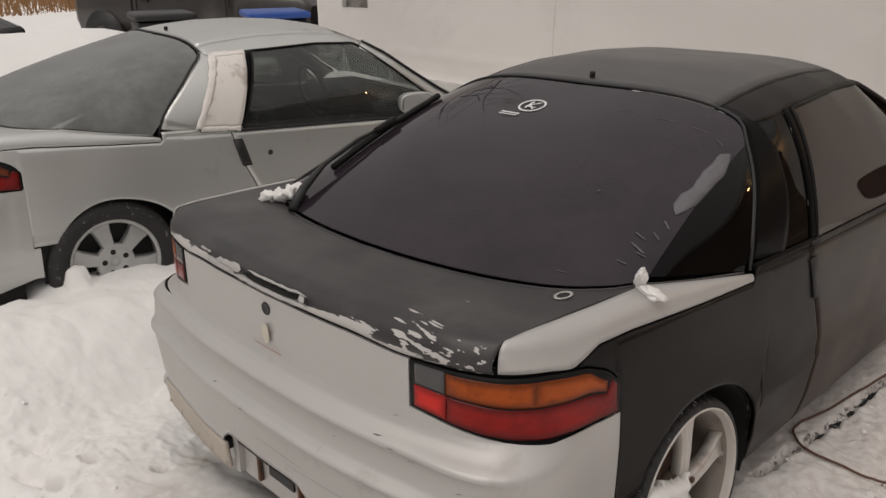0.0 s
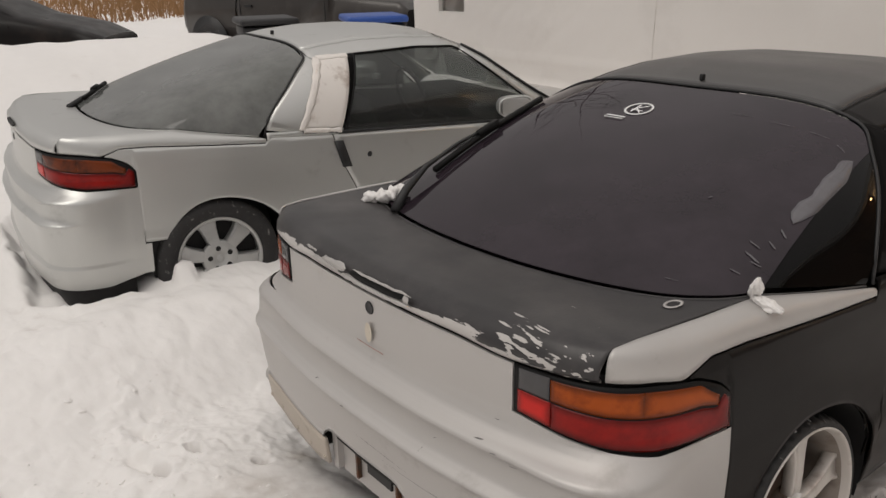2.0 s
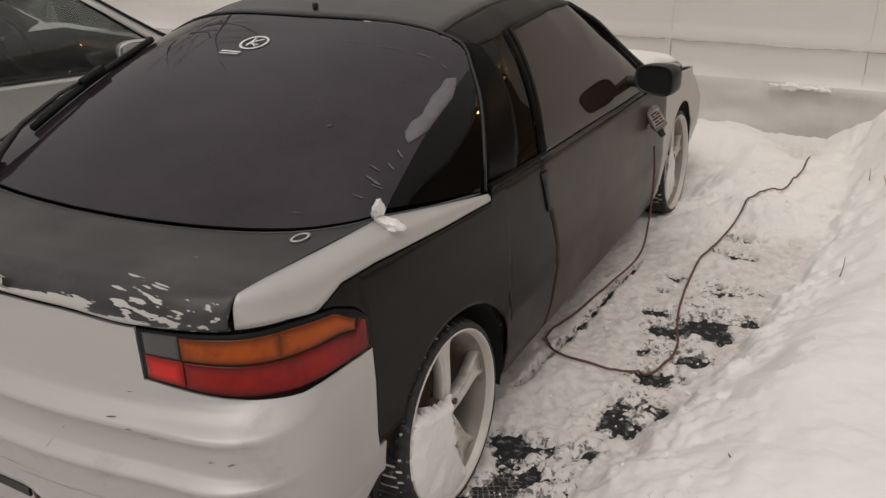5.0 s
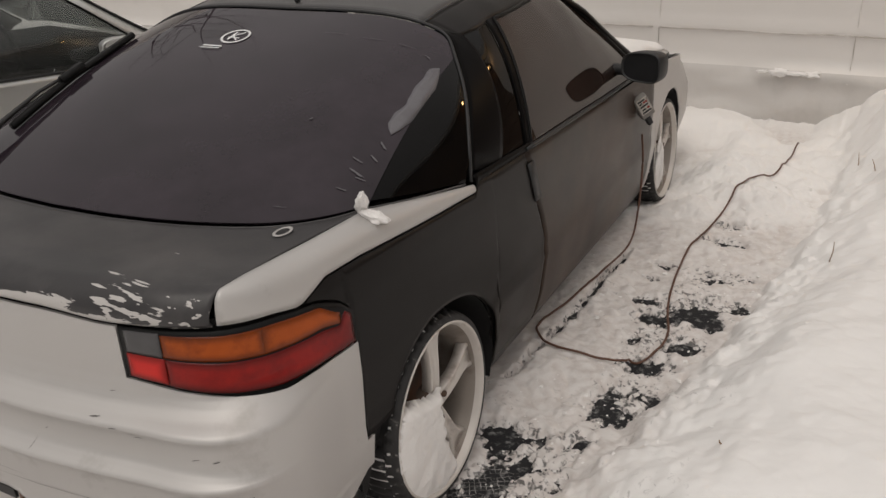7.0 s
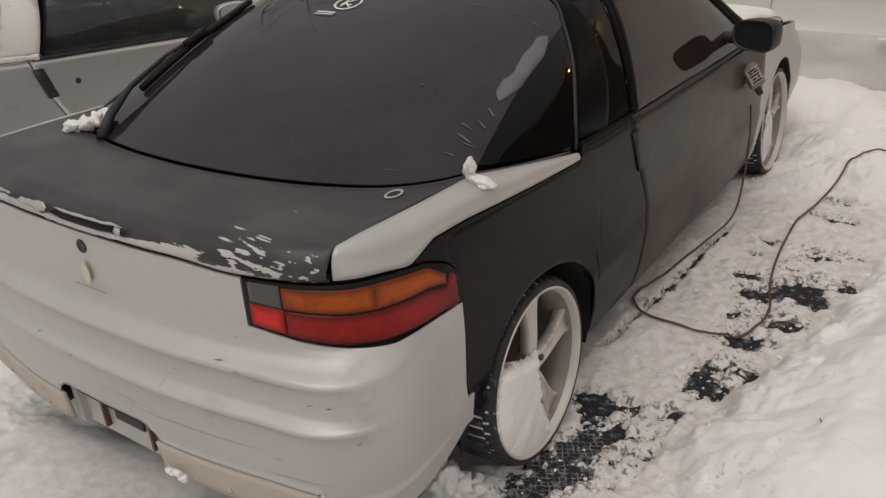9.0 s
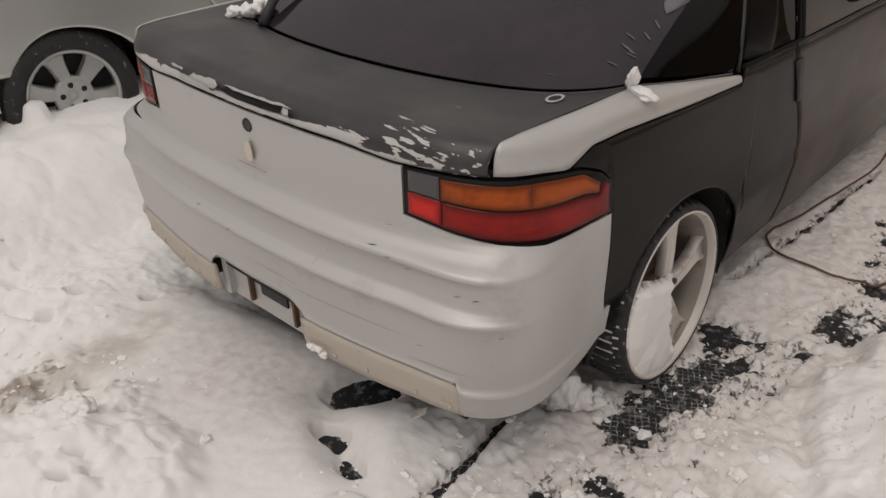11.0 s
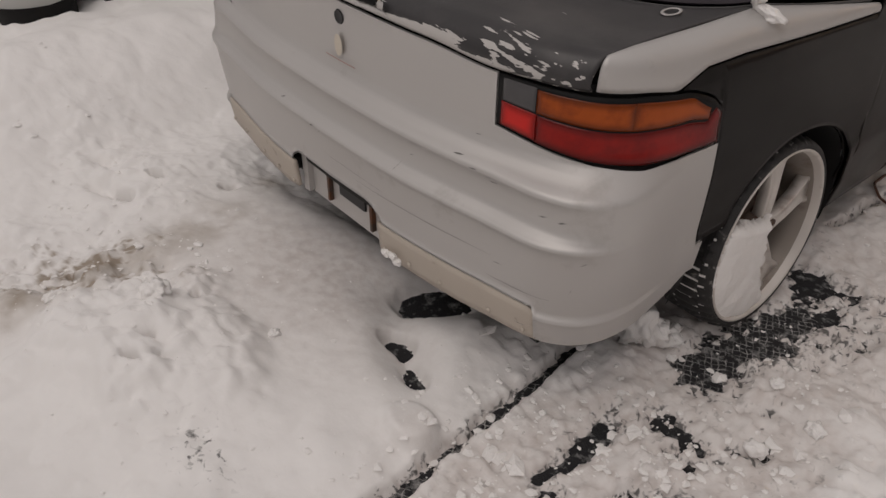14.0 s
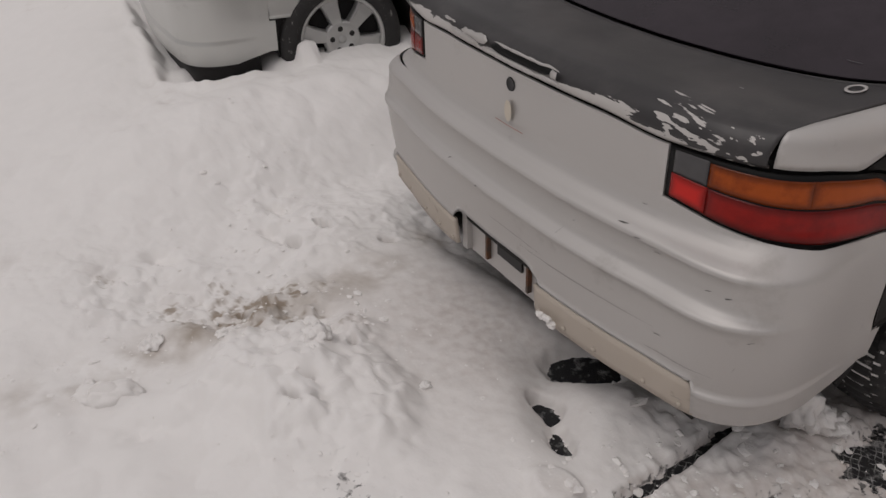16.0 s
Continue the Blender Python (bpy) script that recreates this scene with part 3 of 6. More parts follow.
def build_car(look_of):
    """A small two-door hatchback coupe, nose towards +y, its rear bumper at y 0."""
    car = new("car")
    c = look_of
    lid, side, paint = c["lid"], c["side"], c["paint"]

    # lower body at the rear
    s_end = s_at_y(.485)
    low_of = lambda q: bumper_low(q, c["patched"])
    levels = [.365, .39, .42, .46, .50, .52, .535, .542, .546, .5495, .553, .556, .559, .563, .568, .574, .585, .60, .62, .635, .642, .647, .651, .655, .658, .661, .665, .669, .672]
    A = []
    for q in np.linspace(-S_LAMP_OUT, S_LAMP_OUT, 221):
        lo = low_of(q)
        zs = [lo + (max(.365, lo) - lo) * k / 14 for k in range(14)] + [max(lo, z) for z in levels]
        A.append([body(q, z) for z in zs])
    V, F = grid(A)
    mesh_part("rear_bumper", V, F, paint, car, "scuffed silver plastic rear bumper with two moulded ridges", thick=.006)
    if c["patched"]:
        # dark strip added in place of the shaded hollow and black underside
        V, F = grid(patch(-s_at_y(.40), s_at_y(.40), lambda q: .13, lambda q: low_of(q) + .012, 80, 4, -.016))
        mesh_part("under_bumper_shade", V, F, DARK, car, "dark strip standing in for the shaded underside below the bumper", thick=.004)
    both("bumper_end", patch(S_LAMP_OUT, s_end, low_of, lambda q: .422, 12, 20), paint, paint, car, thick=.006)
    both("bumper_shoulder", patch(S_LAMP_IN - .004, S_LAMP_OUT, lambda q: .672, lambda q: lamp_low(q) - .005, 40, 8), paint, paint, car, thick=.006)
    V, F = grid(patch(-S_LAMP_IN + .003, S_LAMP_IN - .003, lambda s: .672, lambda s: .859 - .012 * ease(.3, .5, abs(s)), 60, 34))
    mesh_part("tail_panel", V, F, paint, car, thick=.006)
    for sg in (1, -1):
        lamp = new("tail_light")
        lamp.parent = car
        tagged(lamp, "wrap-round tail light with red, amber and clear lenses")

        def lens(name, t0, t1, w0, w1, mat, out, n=28, m=12):
            at = lambda w, t: w(t) if callable(w) else w
            P, edge_shade = [], []
            for i in range(n + 1):
                t = t0 + (t1 - t0) * i / n
                s = S_LAMP_IN + .002 + (S_LAMP_OUT - S_LAMP_IN - .004) * t
                lo, hi = lamp_low(s) + .002, lamp_high(s) - .002
                row = []
                for j in range(m + 1):
                    w = at(w0, t) + (at(w1, t) - at(w0, t)) * j / m
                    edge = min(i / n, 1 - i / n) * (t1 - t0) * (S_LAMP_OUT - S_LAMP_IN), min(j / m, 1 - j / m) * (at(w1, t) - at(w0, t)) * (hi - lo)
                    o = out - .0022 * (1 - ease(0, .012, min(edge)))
                    # painted shade: 1 at the lens's edge, 0 further in
                    edge_shade.append(1 - ease(.0, .020, min(edge)))
                    p = body(s, lo + (hi - lo) * w, o)
                    row.append((sg * p[0], p[1], p[2]))
                P.append(row)
            V, F = grid(P)
            ob = mesh_part(name, V, F, mat, lamp, thick=.004)
            ob.data.attributes.new("edge_shade", "FLOAT", "POINT").data.foreach_set("value", edge_shade)

        lens("housing", 0, 1, 0, 1, LAMP_SEAL, .003, 30, 8)
        mid = lambda t: .495 + .03 * ease(.5, .9, t)
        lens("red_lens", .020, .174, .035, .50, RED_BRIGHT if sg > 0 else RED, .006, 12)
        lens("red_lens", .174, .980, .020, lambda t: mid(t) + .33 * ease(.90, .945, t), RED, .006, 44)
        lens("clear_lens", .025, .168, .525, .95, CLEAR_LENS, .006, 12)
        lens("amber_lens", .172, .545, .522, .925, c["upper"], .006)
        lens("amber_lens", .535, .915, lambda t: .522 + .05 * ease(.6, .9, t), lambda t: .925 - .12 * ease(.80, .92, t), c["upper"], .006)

    # sides
    P = patch(s_at_y(.461), door_cut, quarter_low, quarter_high, 150, 22)
    q0 = patch(s_at_y(.335), s_at_y(.462), quarter_low, quarter_high, 10, 22)
    both("quarter_panel", np.concatenate([q0[:-1], P]), side, c["far_side"], car, thick=.005)
    # the hatch's side strips round the shoulder
    rows = []
    for i in range(61):
        t = i / 60
        s = s_at_x(.69) + (s_at_y(1.06) - s_at_x(.69)) * t
        lo = body(s, sliver_low(s), 0)
        y = lo[1]
        if y < .655:
            yy = ramp(y, (.16, .22, .30, .655), (.185, .225, .302, .655))
            tx, tz = ramp(yy, (.17, .30, .45, .663), (.684, .694, .704, .712)), ramp(yy, (.17, .25, .663), (.921, .924, .914))
            top = np.array((tx, yy, tz))
        else:
            top = np.array((ramp(y, (.655, .82, 1.06), (.711, .749, .788)), y, ramp(y, (.655, .82, 1.06), (.912, .886, .848))))
        mid = body(s, sliver_low(s) * .12 + top[2] * .88, .008)
        mid[2] = top[2] - .002
        row = []
        for j in range(11):
            v = j / 10
            row.append((1 - v) ** 2 * lo + 2 * v * (1 - v) * mid + v * v * top)
        rows.append(row)
    both("hatch_side", np.array(rows), paint, paint, car, "silver hatch side strip with a rounded tip", thick=.005)
    belt = lambda s: ramp(side_y(s), (1.3, 1.5, 2.0, 2.5, 2.9), (.842, .838, .82, .80, .782))
    P = patch(lambda v: door_cut(v) + .006, S_DOOR_FRONT, sill, belt, 40, 24)
    both("door", P, c["door"], c["far_side"], car, c["door_label"], thick=.005)
    P = patch(s_at_y(1.0), s_at_y(2.98), lambda s: max(.15, arch(side_y(s), ARCH_Y, ARCH_R)), lambda s: max(sill(s) - .006, arch(side_y(s), ARCH_Y, ARCH_R) + .004), 40, 3, -.012)
    both("sill", P, side, c["far_side"], car, thick=.005)

    def fender_low(s):
        return max(arch(side_y(s), FRONT_Y, FRONT_R), .175)

    fender_high = lambda s: ramp(side_y(s), (2.7, 2.9, 3.3, 3.7, 3.95, 4.1), (.795, .785, .765, .715, .665, .63))
    P = patch(S_DOOR_FRONT + .006, s_at_y(3.86), fender_low, fender_high, 60, 16)
    both("front_fender", P, paint, paint, car, thick=.005)
    V, F = grid(patch(s_at_y(3.865), ARC[-1], lambda s: .20, lambda s: ramp(side_y(s), (3.86, 4.1, 4.25), (.50, .5, .5)), 40, 10))
    mesh_part("front_bumper", V, F, paint, car, thick=.005)
    V, F = grid(mirrored(patch(s_at_y(3.865), ARC[-1], lambda s: .20, lambda s: .5, 40, 10)))
    mesh_part("front_bumper", V, F, paint, car, thick=.005)
    both("nose_panel", patch(s_at_y(3.865), ARC[-1] - .25, lambda s: .506, fender_high, 16, 6), c["paint"], c["paint"], car, thick=.005)

    # wheel housings, floor and inner skin
    for yc, r in ((ARCH_Y, ARCH_R), (FRONT_Y, FRONT_R)):
        rows = []
        for i in range(25):
            a = math.pi * (-.12 + 1.24 * i / 24)
            rows.append([(x, yc + (r + (.012 if x < .7 else 0)) * math.cos(a) * (1.235 if math.cos(a) > 0 else .885), ARCH_Z + (r + (.004 if x < .7 else -.001)) * math.sin(a)) for x in (.45, .6, .72, .792)])
        both("wheel_housing", np.array(rows), DARK, DARK, car, centre=(0, yc, 3), thick=0)
    inner = []
    for i in range(121):
        s = ARC[-1] * i / 120
        y = side_y(s)
        lo = max(.17, arch(y, ARCH_Y, ARCH_R + .006), arch(y, FRONT_Y, FRONT_R + .006), .37 if y < .48 else 0)
        hi = ramp(y, (0, .3, .45, .6, 1.06, 1.5, 2.9, 3.3, 4.0, 4.2), (.862, .86, .845, .832, .822, .828, .76, .74, .62, .58))
        inner.append([body(s, lo + (max(hi, lo + .01) - lo) * j / 8, -.022) for j in range(9)])
    both("inner_body", np.array(inner), DARK, DARK, car)
    V, F = [], []
    box_into(V, F, -.62, .62, .15, 4.0, .17, .20)
    mesh_part("floor_pan", V, F, DARK, car, smooth=False)

    # hatch lid
    P = []
    for i in range(81):
        u = -1 + 2 * i / 80
        e = deck_point(u, 0)
        lip = body(math.copysign(s_at_x(min(.684, abs(e[0]))), u), .868 - .014 * ease(.3, .5, abs(e[0])), .004)
        low_y = lip[1]
        low_z = lip[2]
        row = [(e[0], low_y + .004, low_z), (e[0], low_y - .004, low_z + .010), (e[0], low_y + .000, low_z + .030), (e[0], e[1] + .004, .910), (e[0], e[1] + .020, .919)]
        row += [deck_point(u, v) for v in np.linspace(.10, 1, 22)]
        P.append(row)
    V, F = grid(P, (0, .6, .4))
    mesh_part("deck_lid", V, F, lid, car, c["lid_label"], thick=.006)
    # hatch pull in the lip: a black surface patch paints its recess's shade
    rec = []
    for i in range(15):
        x = -.075 + .240 * i / 14
        s = s_at_x(abs(x)) * (1 if x > 0 else -1)
        k = 1 - (abs(i - 7) / 7) ** 6
        rec.append([body(s, .902 + (j - 1) * .0105 * k, .0150 - .006 * j) for j in range(3)])
    V, F = grid(rec)
    pull = mesh_part("pull_shade_patch", V, F, LAMP_SEAL, car, "black surface patch painted as the shaded recess of the hatch pull", thick=.003)
    if lid is WORN_LID:
        for z0, x0, x1, w in ((.9160, -.05, .20, .0030), (.885, -.13, .20, .0060), (.902, .166, .186, .0090), (.906, -.21, -.085, .0085), (.893, -.27, -.14, .005), (.915, -.30, -.24, .003)):
            rows = []
            for i in range(25):
                x = x0 + (x1 - x0) * i / 24
                s = s_at_x(abs(x)) * (1 if x > 0 else -1)
                ww = w * (1 + .8 * noise.noise(Vector((x * 40, z0 * 50, 0)))) * min(1, i / 3, (24 - i) / 3)
                zz = z0 + .004 * noise.noise(Vector((x * 25, z0 * 90, 3)))
                rows.append([body(s, zz - ww, .0165), body(s, zz + ww, .0165 - ww * .5)])
            mesh_part("scraped_edge", *grid(rows), SILVER, pull, "edge scraped to bare silver", thick=.002)
    V, F = grid(hatch_glass(-c["split"], c["split"], 0.012, .985, 60, 26))
    mesh_part("rear_window", V, F, c["rear_glass"], car, c["rear_label"], thick=.004)
    if c["split"] < .98:
        both("rear_window_side", hatch_glass(c["split"] + .002, .985, 0.03, .985, 20, 26), c["side_glass"], c["side_glass"], car, "blackened glass wrapping round the hatch side", thick=.004)
    rim_line = [tuple(hatch_glass(u, u, 1.0, 1.0, 1, 1)[0][0]) for u in np.linspace(-1, 1, 81)]
    V, F = tube([(x, y, z + .001) for x, y, z in rim_line], .0055, 6)
    mesh_part("window_seal", V, F, TRIM, car)
    rim_line = [tuple(hatch_glass(u, u, 0.0, 0.0, 1, 1)[0][0]) for u in np.linspace(-.985, .985, 81)]
    V, F = tube([(x, y, z - .003) for x, y, z in rim_line], .0030, 6)
    mesh_part("window_seal", V, F, c["roof"], car)

    # roof, rails, pillars
    roof = [[(x, y, top_z(x, y)) for y in np.linspace(1.385 + .0 * abs(x), 2.20, 26)] for x in np.linspace(-.474, .474, 33)]
    V, F = grid(roof)
    mesh_part("roof", V, F, c["roof"], car, thick=.008)
    ditch = [(.479, y, top_z(.479, y) - .004) for y in np.linspace(1.375, 2.22, 24)]
    for sg in (1, -1):
        V, F = tube([(sg * x, y, z) for x, y, z in ditch], .0065, 6)
        mesh_part("roof_moulding", V, F, paint if c["patched"] else TRIM, car)

    def rail_low(y):
        return ramp(y, (1.38, 1.50, 1.62, 2.0, 2.25, 2.32), (1.176, 1.184, 1.200, 1.218, 1.210, 1.184))

    rail = []
    for y in np.linspace(1.385, 2.33, 30):
        xo = top_x(rail_low(y), y)
        rail.append([(x, y, top_z(x, y)) for x in np.linspace(.486, xo, 9)])
    both("roof_rail", np.array(rail), c["rail"], c["rail"], car, thick=.006)
    edge = [along(CROWN, u) for u in np.linspace(.995, .50, 20)]
    pil = []
    for k, e in enumerate(edge):
        t = k / 19
        z0 = top_z(e.x, e.y)
        y1, z1 = 1.245 + t * (1.42 - 1.245), .848 + t * (1.178 - .848)
        row = []
        for j in range(9):
            w = j / 8
            y = e.y + .006 + (y1 - e.y - .006) * w
            z = z0 + (z1 - z0) * w
            row.append((e.x + .002 if j == 0 else top_x(z, y) + .001, y, z))
        pil.append(row)
    both("pillar", np.array(pil), c["pillar"], c["pillar"], car, "painted rear pillar", thick=.005)
    skirt = []
    for y in np.linspace(1.066, 1.47, 20):
        zb = ramp(y, *ZB)
        lo = body(s_at_y(y), quarter_high(s_at_y(y)) - .004, .001)
        skirt.append([lo, (lo[0] * .4 + top_x(zb + .016, y) * .6 + .004, y, zb + .008), (top_x(zb + .018, y) + .002, y, zb + .018)])
    both("belt_trim", np.array(skirt), c["pillar"], c["pillar"], car, thick=.003)
    q = side_sheet([(1.25, .852), (1.425, .845), (1.575, 1.196), (1.42, 1.178)], 8, 16, -.003, c["flat"])
    V, F = grid(q)
    if c["patched"]:
        mesh_part("window_cover", *grid(side_sheet([(1.25, .868), (1.455, .852), (1.585, 1.195), (1.43, 1.188)], 8, 16, .006)), COVER, car, "white cover board taped over the quarter window", thick=.008)
        # crumpled tape round the board, and the dark rubber below it
        for k, (p, far) in enumerate((((1.243, .868), (1.425, 1.190)), ((1.252, .866), (1.452, .852)), ((1.425, 1.186), (1.585, 1.194)))):
            wide, rows = (.020, .012, .010)[k], []
            for i in range(31):
                y, z = p[0] + (far[0] - p[0]) * i / 30, p[1] + (far[1] - p[1]) * i / 30
                w = wide * (1 + .5 * noise.noise(Vector((y * 30, z * 30, k))))
                dy, dz = ((w, 0) if k == 0 else (0, w))
                rows.append([(top_x(z + dz * e, y + dy * e) + .010 + .006 * (1 - abs(e)) + .004 * noise.noise(Vector((y * 60, e * 2, z * 60))), y + dy * e, z + dz * e) for e in (-1, -.4, .3, 1)])
            mesh_part("tape", *grid(rows), TAPE, car, "crumpled grubby white tape", thick=.002)
        mesh_part("window_seal", *grid(side_sheet([(1.25, .846), (1.46, .836), (1.46, .850), (1.245, .862)], 10, 3, .008)), TRIM, car, thick=.003)
    else:
        mesh_part("quarter_window", V, F, GLASS_BLACK, car, thick=.004)
    mesh_part("quarter_window", *grid(mirrored(q)), GLASS_SIDE, car, thick=.004)
    both("window_post", side_sheet([(1.425, .845), (1.465, .843), (1.625, 1.200), (1.575, 1.196)], 3, 16, .002, c["flat"]), GLOSS_BLACK, GLOSS_BLACK, car, thick=.005)
    # door glass between the post, the belt, the rail and the windscreen pillar
    n, m = 20, 16
    P = []
    for i in range(n + 1):
        u = i / n
        row = []
        for j in range(m + 1):
            v = j / m
            lo = (1.465 + u * (2.80 - 1.465), ramp(1.465 + u * 1.335, (1.4, 2.0, 2.5, 2.85), (.842, .824, .805, .792)))
            hiy = 1.625 + u * (2.29 - 1.625)
            hi = (hiy, rail_low(hiy) - .004)
            y, z = lo[0] + (hi[0] - lo[0]) * v, lo[1] + (hi[1] - lo[1]) * v
            row.append(((1 - c["flat"]) * top_x(z, y) + c["flat"] * ((1 - v) * top_x(lo[1], lo[0]) + v * top_x(hi[1], hi[0])) - .004, y, z))
        P.append(row)
    both("door_window", np.array(P), c["door_glass"], c["door_glass"], car, thick=.004)
    belt_line = [(top_x(z, y) + .004, y, z) for y, z in [(1.42 + 1.33 * k / 20, ramp(1.42 + 1.33 * k / 20, (1.4, 2.0, 2.5, 2.85), (.844, .826, .807, .794))) for k in range(21)]]
    for sg in (1, -1):
        V, F = tube([(sg * x, y, z) for x, y, z in belt_line], .0075, 6)
        mesh_part("belt_moulding", V, F, TRIM, car)
    frame_line = [tuple(p) for p in P[0]] + [tuple(r[-1]) for r in P[1:]] + [tuple(p) for p in P[-1][::-1]]
    for sg in (1, -1):
        V, F = tube([(sg * (x + .004), y, z) for x, y, z in frame_line], .0065, 6)
        mesh_part("window_frame", V, F, LAMP_SEAL, car)
    apil = []
    for k in range(17):
        t = k / 16
        y, z = 2.30 + t * (2.84 - 2.30), 1.178 + t * (.80 - 1.178)
        y2 = y - .02 + .10
        xo = top_x(z, y)
        xi = xo - .075
        zi = top_z(xi, y + .03)
        apil.append([(xo, y - .01, z), (xo - .03, y + .02, (z + zi) / 2 + .01), (xi, y + .05, zi)])
    for sg in (1, -1) if c["patched"] else ():
        V, F = tube([(sg * (r[-1][0] + .006), r[-1][1] - .004, r[-1][2] + .006) for r in apil], .009, 6)
        mesh_part("windscreen_seal", V, F, TRIM, car)
    both("windscreen_pillar", np.array(apil), c["pillar"], c["pillar"], car, thick=.006)
    ws = []
    for i in range(25):
        u = -1 + 2 * i / 24
        row = []
        for j in range(15):
            v = j / 14
            y = 2.21 + v * .80 - .10 * v * abs(u) ** 2
            x = u * (.50 + .16 * v)
            row.append((x, y, top_z(x, y)))
        ws.append(row)
    V, F = grid(ws)
    mesh_part("windscreen", V, F, GLASS_DOOR, car, thick=.004)
    hood = []
    for i in range(31):
        x = -.735 + 1.47 * i / 30
        row = []
        for y in np.linspace(2.98 - .16 * (x / .735) ** 2, 4.13 - .20 * (x / .735) ** 2, 20):
            row.append((x * ramp(y, (2.8, 3.6, 4.1), (1, .98, .86)), y, ramp(y, (2.8, 3.0, 3.4, 3.8, 4.05, 4.15), (.825, .815, .792, .735, .665, .61)) - .035 * (x / .735) ** 4))
        hood.append(row)
    V, F = grid(hood)
    mesh_part("hood", V, F, paint, car, thick=.006)

    # door mirrors, lock, handle, wiper, aerial
    for sg in (1, -1):
        mirror = new("door_mirror")
        mirror.parent = car
        # a tapering rounded shell, flat towards the tail
        turn = Matrix.Rotation(radians(-sg * (14 if not c["patched"] else -70)), 3, "Z")
        wide = .100 if c["patched"] else .086
        rings = [[turn @ Vector((sg * (wide * k * math.copysign(abs(math.cos(a)) ** .62, math.cos(a)) + .006), y, .066 * k * math.copysign(abs(math.sin(a)) ** .62, math.sin(a)) * (.90 + .12 * math.cos(a)))) + Vector((sg * .897, 2.44, .905)) for a in np.linspace(0, 2 * math.pi, 28)[:-1]]
                 for y, k in ((-.052, .02), (-.052, .88), (-.060, .90), (-.062, .96), (-.054, 1.0), (-.02, 1.0), (.02, .93), (.05, .74), (.068, .42), (.072, .02))]
        V = [tuple(p) for r in rings for p in r]
        F = [(i * 27 + j, i * 27 + (j + 1) % 27, i * 27 + 27 + (j + 1) % 27, i * 27 + 27 + j) for i in range(9) for j in range(27)]
        mesh_part("mirror_shell", V, F if sg > 0 else [f[::-1] for f in F], c["mirror"], mirror)
        bm = rounded_box(.12, .05, .045, .018, 2)
        bmesh.ops.translate(bm, verts=bm.verts, vec=(sg * .80, 2.47, .875))
        part("mirror_arm", bm, c["mirror"], mirror)
        # unpatched car: mirror face plain black, its dark reflection put into the colour
        V = [tuple(turn @ Vector((sg * (.080 * math.copysign(abs(math.cos(a)) ** .6, math.cos(a)) + .006), -.0535, .056 * math.copysign(abs(math.sin(a)) ** .6, math.sin(a)))) + Vector((sg * .897, 2.44, .905))) for a in np.linspace(0, 2 * math.pi, 25)[:-1]]
        mesh_part("mirror_glass", V, [tuple(range(24))] if sg > 0 else [tuple(range(23, -1, -1))], MIRROR if c["patched"] else TRIM, mirror, smooth=False)
        # handle in the door's rear edge
        h = [[body(s_at_y(y), z, .006) * np.array((sg, 1, 1)) for z, y in ((.665, y0 + .012), (.70, y0), (.74, y0 - .012), (.80, y0 - .030))] for y0 in (1.436, 1.458, 1.486)]
        V, F = grid(h)
        mesh_part("door_handle", V, F, TRIM, car, "black door handle set in the door edge", thick=.004)
        if not c["patched"]:
            continue
        p = body(s_at_y(1.60), .715, .001) * np.array((sg, 1, 1))
        V, F = lathe([(0, .003), (.012, .003), (.014, 0)], 14)
        mesh_part("door_lock", [(p[0] + sg * x, p[1] + y, p[2] + z) for x, y, z in V], F, TRIM, car)
    p = body(0, .822, .0)
    V, F = lathe([(0, .0015), (.0135, .0015), (.0165, .003), (.018, 0)], 20)
    mesh_part("hatch_lock", [(y + p[0], p[1] - x, z + p[2]) for x, y, z in V], [f[::-1] for f in F], TRIM, car, "empty dark lock hole")
    bm = rounded_box(.014, .02, .022, .004, 2)
    bmesh.ops.translate(bm, verts=bm.verts, vec=(-.015, 1.425, top_z(0, 1.425) + .011))
    part("aerial_base", bm, TRIM, car)
    g = lambda u, v, o=.014: Vector(hatch_glass(u, u, v, v, 1, 1, o)[0][0])
    wiper = new("rear_wiper")
    wiper.parent = car
    if c["patched"]:
        arm, blade, clip = [(-.10, -.03, .014), (-.14, .02, .014), (-.19, .09, .014), (-.22, .12, .014), (-.24, .13, .014)], [(-.14, .05), (-.20, .11), (-.25, .14), (-.30, .17)], [(-.20, .10), (-.23, .13)]
    else:
        arm, blade, clip = [(-.275, .0, .004), (-.305, .06, .030), (-.345, .17, .042), (-.375, .33, .040), (-.392, .47, .026)], [(-.34, .20), (-.365, .33), (-.392, .47), (-.45, .78)], [(-.383, .42), (-.40, .52)]
    V, F = tube([g(*p) for p in arm], (.017, .014, .008, .006, .005), 8)
    mesh_part("wiper_arm", V, F, TRIM, wiper)
    V, F = tube([g(*p) for p in blade], .0115, 6)
    mesh_part("wiper_blade", V, F, LAMP_SEAL, wiper)
    V, F = tube([g(*p) + Vector((0, 0, .010)) for p in clip], .015, 6)
    mesh_part("wiper_clip", V, F, LAMP_SEAL, wiper)

    # cabin
    V, F = [], []
    box_into(V, F, -.62, .62, .5, 3.0, .24, .26)
    mesh_part("cabin_floor", V, F, CABIN, car, smooth=False)
    for x in (-.36, .36):
        seat(car, x, 2.05)
    bm = rounded_box(1.20, .16, .46, .06, 3)
    bmesh.ops.rotate(bm, verts=bm.verts, matrix=Matrix.Rotation(radians(20), 3, "X"))
    bmesh.ops.translate(bm, verts=bm.verts, vec=(0, 1.12, .66))
    part("rear_seat_back", bm, CABIN, car)
